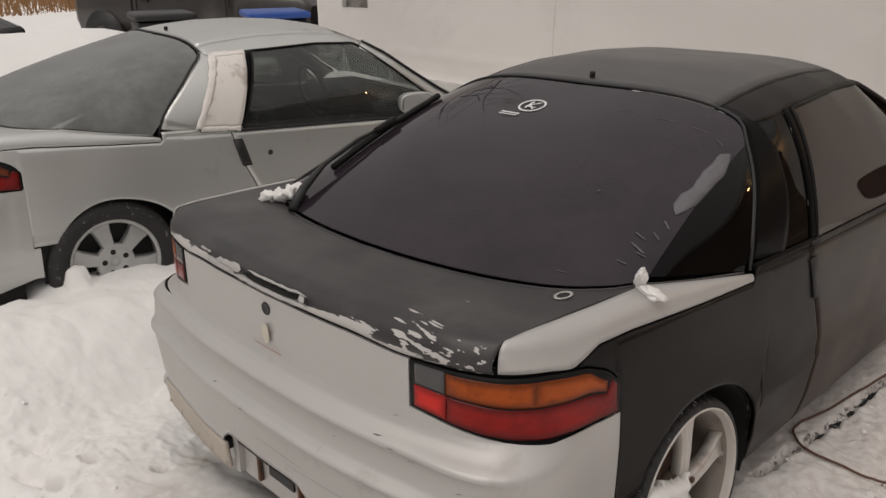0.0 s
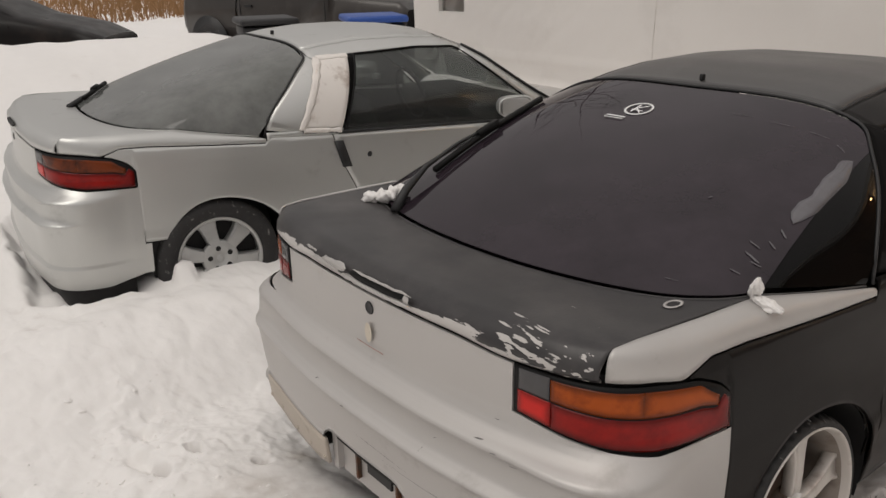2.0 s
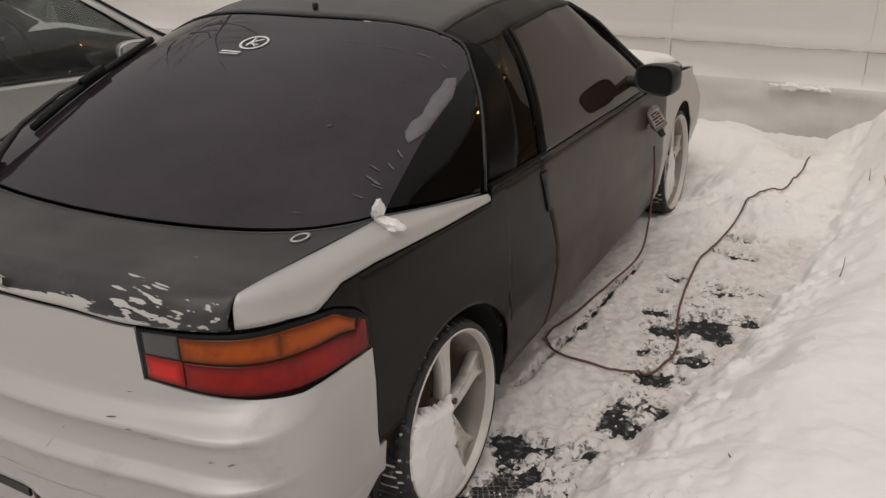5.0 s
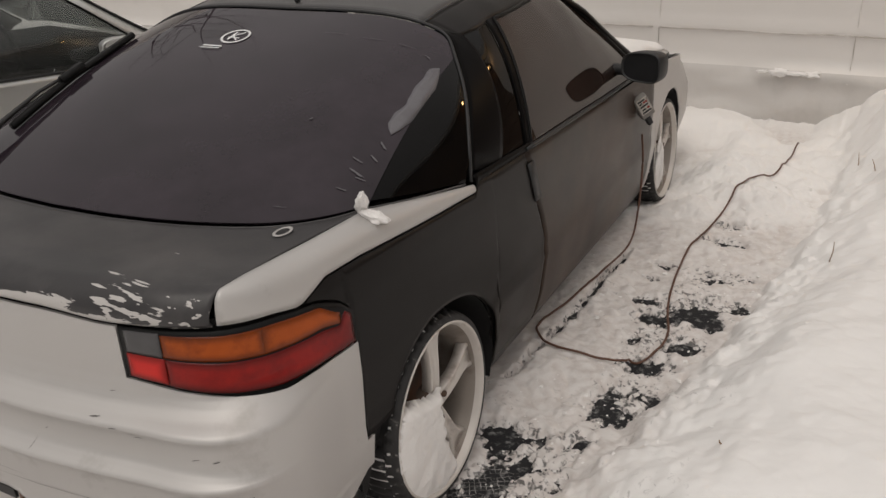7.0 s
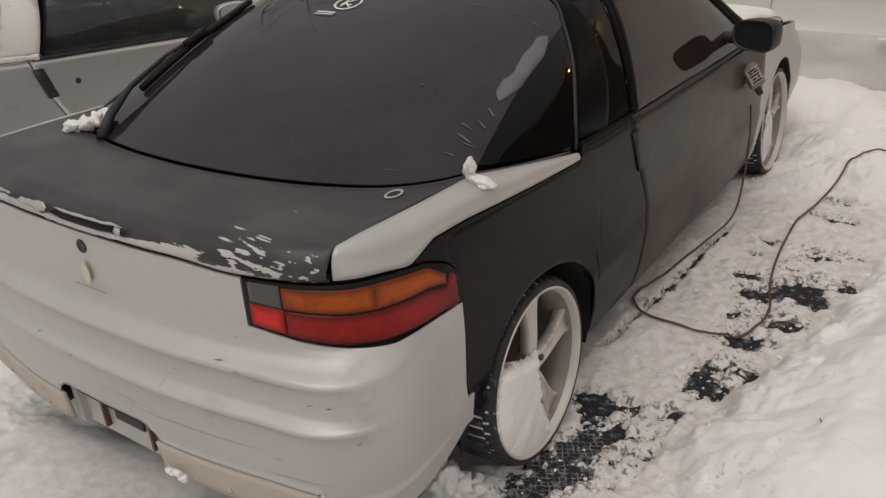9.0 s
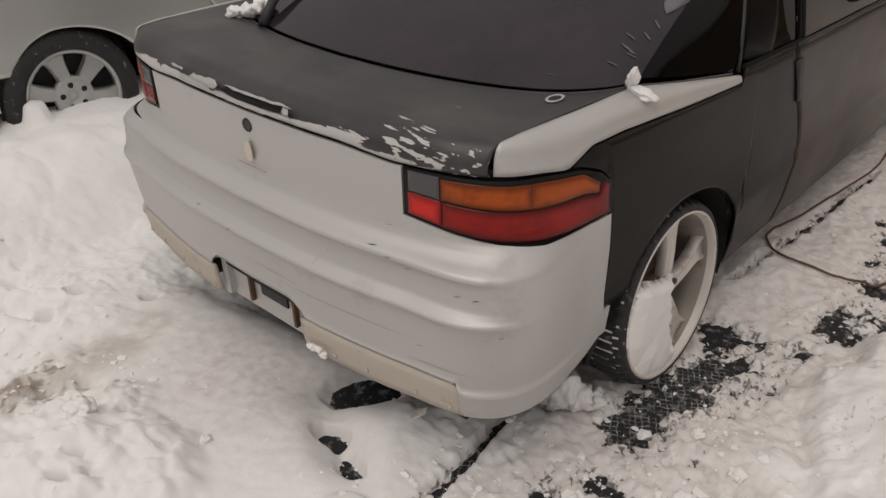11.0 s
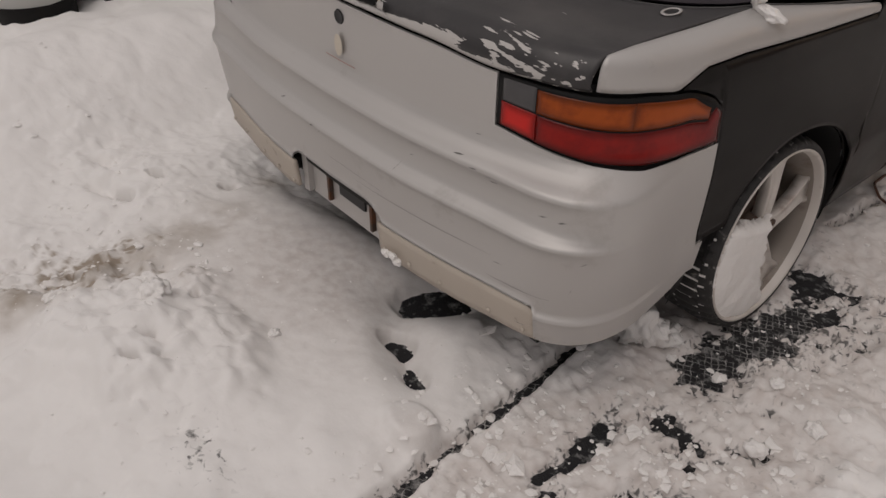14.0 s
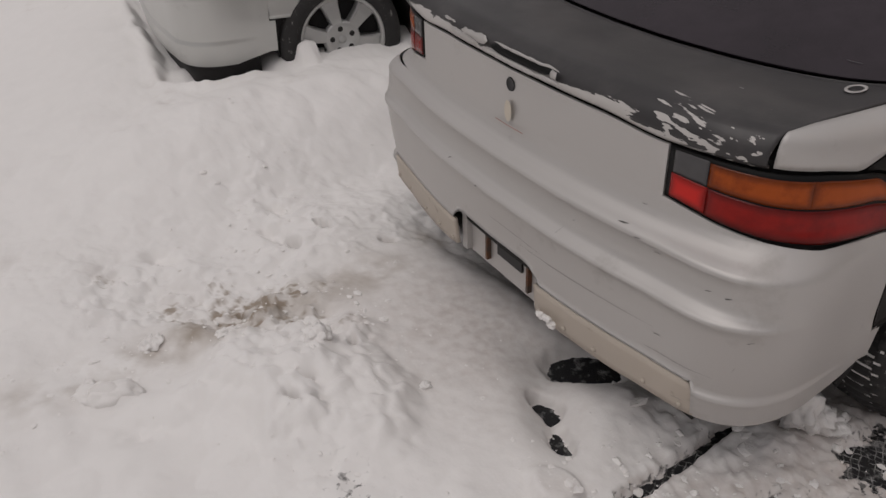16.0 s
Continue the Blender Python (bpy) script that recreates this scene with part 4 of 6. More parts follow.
    bm = rounded_box(1.25, .46, .16, .05, 3)
    bmesh.ops.translate(bm, verts=bm.verts, vec=(0, 2.80, .76))
    part("dashboard", bm, CABIN, car)
    bm = rounded_box(1.1, .60, .012, .004, 1)
    bmesh.ops.translate(bm, verts=bm.verts, vec=(0, .76, .80))
    part("parcel_shelf", bm, CABIN, car)
    V, F = tube([(-.36 + .175 * math.cos(a), 2.52 - .05 * math.sin(a), .80 + .165 * math.sin(a)) for a in np.linspace(0, 2 * math.pi, 33)], .014, 8)
    mesh_part("steering_wheel", V, F, TRIM, car)

    # wheels
    for yc, front in ((ARCH_Y, False), (FRONT_Y, True)):
        for sg in (1, -1):
            w = c["wheel"](car)
            w.matrix_basis = pose(sg * .745, yc + c["wheel_shift"][0], .287 + c["wheel_shift"][1], 0, (-3 if sg > 0 else 3), (0 if sg > 0 else 180) + (c["steer"] if front else 0))
    return car


COVER = material("stained_white_board", (0.78, 0.74, 0.70), 0.6, 0, 0.06, 8, tint=(0.36, 0.28, 0.23), tint_at=(0.54, 0.72), tint_scale=6, bump=0.35, bump_scale=9)
TAPE = material("grubby_tape", (0.78, 0.74, 0.70), 0.45, 0, 0.1, 20, tint=(0.46, 0.39, 0.34), tint_at=(0.55, 0.72), tint_scale=16, bump=0.3, bump_scale=40)
LABEL_BLACK = "worn matte black deck lid scraped to silver along its lip"
coupe = build_car(dict(paint=SILVER, upper=AMBER, lid=WORN_LID, side=BLACK, door=BLACK_DOOR, far_side=SILVER, roof=ROOF, rail=BLACK, pillar=GLOSS_BLACK, rear_glass=GLASS_DARK, side_glass=GLASS_BLACK, door_glass=GLASS_SIDE, patched=False, flat=.5, split=.716, mirror=TRIM, wheel=build_wheel_deep, steer=0, wheel_shift=(0, 0),
                       lid_label=LABEL_BLACK, rear_label="dark film-tinted rear window", door_label="matte black door panel"))
coupe.name = "black_coupe"
tagged(coupe, "silver coupe half repainted matte black, parked on packed snow", "car", "coupes by the house")
second = build_car(dict(paint=SILVER_COLD, upper=SMOKED, lid=SILVER_COLD, side=SILVER_COLD, door=SILVER_COLD, far_side=SILVER_COLD, roof=SILVER_COLD, rail=SILVER_COLD, pillar=SILVER_COLD, rear_glass=GLASS_PLAIN, side_glass=GLASS_PLAIN, door_glass=GLASS_DOOR, patched=True, flat=0, split=.985, mirror=SILVER_COLD, wheel=build_wheel_alloy, steer=0, wheel_shift=(-.005, .0),
                        lid_label="silver deck lid", rear_label="dusty grey rear window", door_label="plain silver door"))
second.name = "silver_coupe"
tagged(second, "silver coupe of the same model, sunk in deep snow", "car", "coupes by the house")
second.matrix_basis = pose(-2.828, -0.271, 0.076, -1.41, 1.08, -6.05)

# ---- ground ----


def lattice(seed):
    r = np.random.RandomState(seed)
    return r.rand(256, 256)


LAT = [lattice(k) for k in range(8)]


def vnoise(x, y, k=0):
    xi, yi = np.floor(x).astype(int), np.floor(y).astype(int)
    fx, fy = x - xi, y - yi
    fx, fy = fx * fx * (3 - 2 * fx), fy * fy * (3 - 2 * fy)
    L = LAT[k % 8]
    g = lambda a, b: L[a % 256, b % 256]
    return (g(xi, yi) * (1 - fx) + g(xi + 1, yi) * fx) * (1 - fy) + (g(xi, yi + 1) * (1 - fx) + g(xi + 1, yi + 1) * fx) * fy - .5


def fract(x, y, f, octaves=5, gain=.5, k=0):
    out, a = 0, 1
    for o in range(octaves):
        out = out + a * vnoise(x * f + 17.3 * o, y * f + 9.1 * o, k + o)
        a, f = a * gain, f * 2.03
    return out


def sstep(a, b, v):
    t = np.clip((v - a) / (b - a), 0, 1)
    return t * t * (3 - 2 * t)


def bump_at(x, y, cx, cy, rx, ry, turn=0):
    a = radians(turn)
    dx, dy = x - cx, y - cy
    u, v = (dx * math.cos(a) + dy * math.sin(a)) / rx, (-dx * math.sin(a) + dy * math.cos(a)) / ry
    return np.exp(-(u * u + v * v))


def snow_height(x, y):
    wob = fract(x, y, 1.7, 3, k=1)
    edge = np.interp(y, (-3, 0, .5, .92, 1.28, 1.76, 2.26, 3.18, 4.2, 5.2), (1.9, 1.52, 1.36, 1.15, 1.19, 1.34, 1.43, 1.57, 1.62, 1.7)) + .07 * wob + .05 * fract(x, y, 6, 4, .6, 3)
    packed = .020 + .026 * fract(x, y, 4, 6, .55, 2)
    away = np.maximum(np.maximum(np.abs(x) - 1.9, np.abs(y - 1.9) - 3.3), 0)
    near = np.exp(-away * 1.3)
    fluffy = .080 + .075 * (fract(x, y, 1.9, 2, .5, 3) + near * (fract(x, y, 1.9, 5, .46, 3) - fract(x, y, 1.9, 2, .5, 3)))
    # open snow to the left of and behind the near car
    left = sstep(.72, .50, x) * sstep(.35, -.05, y) + sstep(-.75, -1.0, x) * sstep(-.4, .2, y)
    left = np.clip(left + sstep(-1.2, -2.0, y), 0, 1)
    h = packed * (1 - left) + fluffy * left
    # deep snow round the second car
    deep = sstep(-.95, -1.65, x) * sstep(-1.3, -.25, y)
    h = h + deep * (.185 + .06 * fract(x, y, 1.3, 4, .45, 4))
    # the second car's tail stands in a hollow with a broken rim
    dx, dy, ca, sa = x + 2.828, y + .271, math.cos(radians(-6.05)), math.sin(radians(-6.05))
    lx, ly = ca * dx + sa * dy, ca * dy - sa * dx
    gap = np.hypot(np.maximum(np.abs(lx) - .58, 0), np.maximum(.24 - ly, 0)) - .22 + .05 * fract(x, y, 9, 3, .55, 2)
    h = h - deep * .045 * sstep(.045, .005, gap) * sstep(.50, .36, ly) + deep * .025 * np.exp(-((gap - .075) / .03) ** 2) * sstep(.50, .36, ly)
    h = h + .07 * sstep(1.2, .7, np.hypot((x + 1.92) / .045, (y - .25) / .055) + .5 * fract(x, y, 12, 2, .5, 3))
    h = h + .055 * bump_at(x, y, -2.20, -.07, .26, .07, 65)
    # bank on the right
    bank = .055 * sstep(0, .07, x - edge) + sstep(0, .38, x - edge) * (.135 + .08 * sstep(2.0, 4.5, y)) + sstep(.3, 2.0, x - edge) * .22
    h = h + bank * (1 + .5 * fract(x, y, 1.2, 2, .5, 5) + .12 * near * fract(x, y, 4.5, 3, .45, 5)) + .012 * near * sstep(.02, .15, x - edge) * np.abs(fract(x, y, 7, 4, .5, 2))
    # heap before the house wall
    h = h + .30 * bump_at(x, y, 2.5, 4.9, .9, .7) + .10 * bump_at(x, y, .70, 4.75, .40, .35) - .10 * bump_at(x, y, 1.32, 5.0, .28, .40) + sstep(2.7, 3.5, y) * sstep(.9, 1.1, x) * (.075 * fract(x, y, 3.2, 3, .5, 2) + .05 * np.abs(fract(x, y, 8, 3, .5, 6)))
    # the far bank behind the second car
    h = h + .78 * sstep(-4.7, -7.4, x) * sstep(-9.6, -8.0, x) * sstep(-9, -5, y) * sstep(4.3, 2.9, y) * (1 - .22 * sstep(-1.5, 2.5, y)) * (1 + .15 * fract(x, y, .5, 2, .5, 6))
    h = h + .10 * sstep(-3.5, -6, x)
    # under the cars
    h = np.where((np.abs(x) < .70) & (y > .25) & (y < 4.0), np.minimum(h, .03 + .02 * wob), h)
    # heaps and footprints behind the car
    far = np.hypot((x + .10) / .31, (y + .53) / .25) + .55 * fract(x, y, 5, 4, .55, 3)
    heap = sstep(1.25, .60, far)
    h = h + heap * (.030 + .075 * np.abs(fract(x, y, 6, 4, .55, 5))) + .04 * bump_at(x, y, -.45, -.72, .20, .06, 25) + .05 * bump_at(x, y, -.33, -1.01, .07, .035, 60) + .05 * bump_at(x, y, .40, .10, .12, .16, 0)
    h = h + .045 * sstep(1.15, .75, np.hypot((x - .545) / .075, (y + .19) / .06) + .3 * fract(x, y, 14, 2, .5, 2))
    smooth = np.clip(sstep(1.25, .85, np.hypot((x + .02) / .52, (y + .10) / .30)) * (1 - heap), 0, 1)
    h = h - .04 * bump_at(x, y, -.60, -.66, .50, .10, 42) * (1 + 1.5 * fract(x, y, 9, 4, .6, 7))
    h = h - .030 * bump_at(x, y, -.15, .05, .40, .30) * sstep(.7, .5, x)
    for cx, cy, rx, ry, a, d in ((-.015, -.545, .035, .020, 20, .03), (.03, -.61, .04, .014, 20, .03), (-.14, -.375, .012, .010, 0, .04), (.06, -.56, .03, .008, 60, .03), (.24, -.60, .10, .05, 25, .022), (.12, -.66, .06, .03, -10, .02), (-.34, -.36, .05, .02, 30, .03), (-.86, -.33, .09, .03, 15, .04), (-1.02, -.28, .06, .03, 20, .04), (.30, -.82, .09, .05, 10, .02), (-.95, -.72, .07, .03, 40, .03), (-.15, -.95, .08, .04, 70, .025)):
        h = h - d * bump_at(x, y, cx, cy, rx, ry, a) * (1 + 1.2 * fract(x, y, 22, 3, .6, 2))
    # lumps by the front wheel
    h = h + .10 * bump_at(x, y, 1.10, 3.75, .22, .30) + .06 * bump_at(x, y, 1.32, 3.35, .14, .16) + .05 * bump_at(x, y, .98, 3.15, .10, .10)
    # broken crust and clods
    trod = (1 - left) * sstep(.30, -.05, x - edge)
    rough = trod * (.45 + .55 * sstep(1.6, .4, y)) + .7 * heap + 1.0 * bump_at(x, y, -.58, -.62, .60, .15, 42) + .5 * bump_at(x, y, .18, -.66, .22, .12) + .6 * bump_at(x, y, -.70, -.08, .30, .22) + .8 * bump_at(x, y, -1.0, -.3, .4, .15) + .8 * bump_at(x, y, 1.15, 3.5, .4, .5) + .04 * left + .9 * np.exp(-((x - edge - .06) / .07) ** 2) * sstep(-.8, -.2, y)
    rough = np.clip(rough, 0, 1) * near
    wx, wy = x + .05 * fract(x, y, 6, 3, .5, 3), y + .05 * fract(x, y, 6, 3, .5, 4)
    for f, amp, cut in ((8, .010, .16), (17, .009, .14)):
        n1 = fract(wx, wy, f, 3, .45, 1)
        h = h + amp * rough * sstep(cut, cut + .10, n1) * (.6 + .8 * np.clip(fract(x, y, f * .5, 2, .5, 5) + .3, 0, 1))
    wx, wy = x + .025 * fract(x, y, 16, 2, .5, 2), y + .025 * fract(x, y, 16, 2, .5, 5)
    h = h + rough * (.008 * clods(wx, wy, 11, 1, .70) + .008 * clods(wx, wy, 24, 2, .62) + .006 * clods(wx, wy, 50, 3, .55))
    h = h + .005 * near * fract(x, y, 45, 3, .6, 2) * (.20 + rough) * (1 - .7 * smooth) + .022 * near * fract(x, y, 6, 3, .5, 6) * (.5 + rough) * (1 - .8 * smooth)
    h = h + left * near * (1 - .93 * smooth) * (.040 * np.abs(fract(x, y, 4, 4, .42, 4)) + .010 * np.abs(fract(x, y, 15, 3, .5, 1)) * sstep(-.1, .25, fract(x, y, 2.5, 2, .5, 6)) - .008)
    h = np.maximum(h, .010 + .028 * left + .03 * np.abs(fract(x, y, 14, 4, .6, 4)))
    track = np.clip(bump_at(x, y, -.58, -.62, .60, .15, 42) + .8 * bump_at(x, y, -.42, -.38, .30, .08, 30) + .8 * bump_at(x, y, -.80, -.90, .22, .14, 30) + .6 * bump_at(x, y, .22, -.66, .14, .10) + .5 * bump_at(x, y, -1.0, -.3, .3, .1), 0, 1)
    h = h + track * (.009 * clods(wx, wy, 13, 3, .60) + .009 * clods(wx, wy, 27, 4, .55) + .006 * clods(wx, wy, 55, 1, .50) - .008)
    h = h + smooth * (.088 + .05 * fract(x, y, 1.5, 2, .5, 1) + .003 * fract(x, y, 30, 2, .5, 2) - h)
    v = bare(x, y)
    zone = sstep(.08, .30, v)
    v = v + zone * (.30 + .70 * np.maximum(sstep(.50, .62, x), np.maximum(sstep(-.30, -.45, y), .8 * bump_at(x, y, .34, -.03, .17, .11)))) * (.75 * fract(x, y, 12, 5, .60, 6) + .45 * fract(x * 1.5, y * .8, 26, 3, .6, 3) + .36 * fract(x, y, 58, 2, .6, 4))
    b = sstep(.50, .60, v)
    h = h * (1 - .80 * np.clip(bump_at(x, y, .35, -.04, .15, .07, -25) + bump_at(x, y, .19, .14, .16, .11, 40), 0, 1))
    return h * (1 - .75 * sstep(.10, .50, v) * zone) * (1 - b) - .005 * b


def bare(x, y):
    """How near the snow is to being worn through to the asphalt."""
    v = 0
    for cx, cy, rx, ry, a, d in ((.86, 1.10, .090, .050, 20, 1.0), (.89, .76, .09, .15, -8, .72), (.85, .57, .06, .07, 0, .7), (1.05, .92, .06, .10, 0, .28), (.96, 1.0, .10, .12, 0, .22), (1.08, 1.15, .05, .06, 0, .32),
                              (1.15, 1.45, .09, .06, 10, .42), (1.13, 1.34, .07, .05, 0, .40), (1.17, 1.66, .07, .05, 0, .52), (1.22, 1.85, .09, .06, 10, .58), (1.10, 1.86, .04, .04, 0, .42), (1.11, 2.04, .09, .055, 20, .54),
                              (1.20, 2.12, .09, .05, 0, .52), (1.29, 2.05, .06, .05, 0, .60), (1.28, 2.24, .10, .05, 0, .52), (1.04, 2.16, .06, .03, 0, .6), (1.38, 2.22, .05, .04, 0, .5), (1.28, 2.48, .12, .06, 10, .50), (1.03, 2.5, .06, .03, 0, .55),
                              (1.0, 2.35, .03, .02, 0, .5), (1.20, 2.85, .10, .04, 0, .55), (1.22, 3.03, .08, .05, 0, .55),
                              (.215, .165, .082, .058, 50, 2.4), (.285, -.02, .036, .027, 20, 1.9), (.41, -.065, .054, .024, -20, 1.8), (.77, .13, .05, .06, 40, .22), (.83, .03, .03, .05, 0, .30), (.90, .31, .05, .03, 0, .40), (.81, .23, .05, .05, 0, .36),
                              (1.07, .14, .07, .03, 30, .36), (.90, -.06, .05, .028, -20, .85), (1.04, .06, .05, .03, 0, .50), (1.10, .40, .035, .03, 0, .55), (.97, -.14, .08, .04, 20, .45), (1.0, .28, .08, .06, 0, .12), (.83, .10, .022, .13, -4, .40), (-.79, -.31, .045, .022, 15, 1.0), (-.81, -.18, .038, .018, 20, .95), (-.62, -.02, .03, .015, 40, .8), (-.50, -.56, .05, .02, 40, .50), (-.015, -.549, .014, .013, 0, .95), (.030, -.612, .030, .010, 20, .80), (.05, -.56, .012, .012, 0, .6), (-.14, -.375, .014, .010, 0, .8)):
        v = v + d * bump_at(x, y, cx, cy, rx, ry, a)
    v = v + .28 * bump_at(x, y, 1.16, 2.0, .20, 1.0, -5) + .22 * bump_at(x, y, .95, .4, .24, .7) * sstep(.72, .80, x)
    gx = np.interp(y, (-1.2, -.28, -.04, .28, .42), (.68, .650, .630, .60, .59))
    v = v + .95 * np.exp(-((x - gx) / .020) ** 2) * sstep(-1.3, -.5, y) * sstep(.46, .36, y)
    gx = np.interp(y, (1.2, 1.43, 2.33, 2.6), (.72, .765, .83, .85))
    v = v + .85 * np.exp(-((x - gx) / .016) ** 2) * sstep(1.3, 1.4, y) * sstep(2.7, 2.4, y)
    return v


def clods(x, y, f, k, keep):
    """Heights of broken crust: cells of random height with soft rims, some of them missing."""
    x, y = x * f, y * f
    xi, yi = np.floor(x), np.floor(y)
    d1 = np.full(x.shape, 9.0)
    d2 = np.full(x.shape, 9.0)
    top = np.zeros(x.shape)
    for i in (-1, 0, 1):
        for j in (-1, 0, 1):
            a, c = (xi + i).astype(int) % 256, (yi + j).astype(int) % 256
            d = np.hypot(xi + i + .15 + .7 * LAT[k][a, c] - x, yi + j + .15 + .7 * LAT[k + 1][a, c] - y)
            closer = d < d1
            d2 = np.where(closer, d1, np.minimum(d2, d))
            top = np.where(closer, LAT[k + 2][a, c], top)
            d1 = np.where(closer, d, d1)
    return np.clip(top - keep, 0, 1) / (1 - keep) * sstep(.02, .30, d2 - d1)


def axis(a, b, step, far, growth=1.16):
    mid = list(np.arange(a, b, step))
    lo, hi, d = [a], [mid[-1]], step
    while lo[-1] > -far or hi[-1] < far:
        d *= growth if d < .12 else 1.22
        lo.append(lo[-1] - d)
        hi.append(hi[-1] + d)
    return np.array(lo[::-1][:-1] + mid + hi[1:])


SNOW = material("dirty_snow", (0.84, 0.822, 0.805), 0.75, 0, 0.03, 12, bump=0.16, bump_scale=45, tint=(0.63, 0.585, 0.555), tint_at=(0.62, 0.85), tint_scale=2.2)
ASPHALT = material("wet_asphalt", (0.020, 0.020, 0.022), 0.75, 0, 0.4, 40, bump=0.6, bump_scale=220, spec=0.25, tint=(0.30, 0.295, 0.29), tint_at=(0.53, 0.70), tint_scale=30)
n_, l_ = ASPHALT.node_tree.nodes, ASPHALT.node_tree.links
tcn, mp, mx = n_.new("ShaderNodeTexCoord"), n_.new("ShaderNodeMapping"), n_.new("ShaderNodeMix")
wob_n, wob_s, wob_a = n_.new("ShaderNodeTexNoise"), n_.new("ShaderNodeVectorMath"), n_.new("ShaderNodeVectorMath")
wob_n.inputs["Scale"].default_value, wob_n.inputs["Detail"].default_value = 30, 3
wob_s.operation, wob_a.operation = "SCALE", "ADD"
wob_s.inputs["Scale"].default_value = 0.022
l_.new(tcn.outputs["Object"], wob_n.inputs["Vector"])
l_.new(wob_n.outputs["Color"], wob_s.inputs[0])
l_.new(tcn.outputs["Object"], wob_a.inputs[0])
l_.new(wob_s.outputs[0], wob_a.inputs[1])
mp.inputs["Rotation"].default_value = (0, 0, 0.25)
l_.new(wob_a.outputs[0], mp.inputs["Vector"])
sep_ = n_.new("ShaderNodeSeparateXYZ")
l_.new(mp.outputs[0], sep_.inputs[0])


def calc(op, a, b=None, c=None):
    """A math node on sockets or numbers."""
    m = n_.new("ShaderNodeMath")
    m.operation = op
    for k, q in enumerate((a, b, c)):
        if q is None:
            continue
        if isinstance(q, (int, float)):
            m.inputs[k].default_value = q
        else:
            l_.new(q, m.inputs[k])
    return m.outputs[0]


# snow lines left between the tread blocks of the tyre's print: two crossing zigzags
zig = calc("PINGPONG", calc("MULTIPLY", sep_.outputs["Y"], 42.0), 0.5)
across_ = calc("MULTIPLY", sep_.outputs["X"], 40.0)
one_ = calc("LESS_THAN", calc("FRACT", calc("ADD", across_, zig)), 0.17)
two_ = calc("LESS_THAN", calc("FRACT", calc("SUBTRACT", across_, zig)), 0.15)
net_ = calc("MAXIMUM", one_, two_)
brk, brr = n_.new("ShaderNodeTexNoise"), n_.new("ShaderNodeMapRange")
brk.inputs["Scale"].default_value, brk.inputs["Detail"].default_value = 35, 4
brr.inputs["From Min"].default_value, brr.inputs["From Max"].default_value = 0.40, 0.62
l_.new(tcn.outputs["Object"], brk.inputs["Vector"])
l_.new(brk.outputs["Fac"], brr.inputs["Value"])
mx.data_type = "RGBA"
mx.inputs["B"].default_value = (0.36, 0.35, 0.34, 1)
pr_ = n_["Principled BSDF"]
l_.new(pr_.inputs["Base Color"].links[0].from_socket, mx.inputs["A"])
flat_ = n_.new("ShaderNodeSeparateXYZ")
l_.new(tcn.outputs["Object"], flat_.inputs[0])
within_ = calc("MULTIPLY", calc("MULTIPLY", calc("GREATER_THAN", flat_.outputs["X"], 0.60), calc("LESS_THAN", calc("MULTIPLY_ADD", flat_.outputs["X"], 0.15, flat_.outputs["Y"]), 1.10)), calc("LESS_THAN", calc("MULTIPLY_ADD", flat_.outputs["X"], 1.0, calc("MULTIPLY", flat_.outputs["Y"], -0.5)), 1.1))
within_ = calc("MULTIPLY", within_, calc("MAXIMUM", calc("GREATER_THAN", flat_.outputs["Y"], 0.38), calc("LESS_THAN", flat_.outputs["X"], 0.70)))
l_.new(calc("MULTIPLY", calc("MULTIPLY", net_, brr.outputs["Result"]), within_), mx.inputs["Factor"])
l_.new(mx.outputs["Result"], pr_.inputs["Base Color"])
gx, gy = axis(-1.2, 1.65, .008, 700, 1.03), axis(-1.2, 3.7, .008, 700, 1.03)
X, Y = np.meshgrid(gx, gy, indexing="ij")
Z = snow_height(X, Y)
k0, k1 = X.shape
me = bpy.data.meshes.new("ground")
me.vertices.add(k0 * k1)
me.vertices.foreach_set("co", np.stack([X, Y, Z], -1).reshape(-1))
idx = np.arange(k0 * k1).reshape(k0, k1)
quads = np.stack([idx[:-1, :-1], idx[1:, :-1], idx[1:, 1:], idx[:-1, 1:]], -1).reshape(-1)
nq = len(quads) // 4
me.loops.add(nq * 4)
me.polygons.add(nq)
me.loops.foreach_set("vertex_index", quads)
me.polygons.foreach_set("loop_start", np.arange(0, nq * 4, 4))
me.polygons.foreach_set("use_smooth", [True] * nq)
me.materials.append(SNOW)
me.update(calc_edges=True)
# first term paints under-bumper shade and exhaust soot; the rest is trodden dirt
thin = 1.0 * bump_at(X, Y, -.06, -.02, .42, .30) + .95 * sstep(.62, .78, X) * sstep(1.25, 1.02, X - .12 * Y) * sstep(-1.1, -.5, Y) * sstep(3.6, 2.4, Y) + sstep(.045, .008, Z) * sstep(.45, .6, X + (Y > .4)) * sstep(4.5, 3.5, np.abs(X)) * sstep(5.2, 4.5, np.abs(Y)) + .55 * bump_at(X, Y, -.58, -.64, .60, .13, 42) * np.clip(.2 + 2.0 * fract(X, Y, 7, 5, .6, 2), 0, 1)
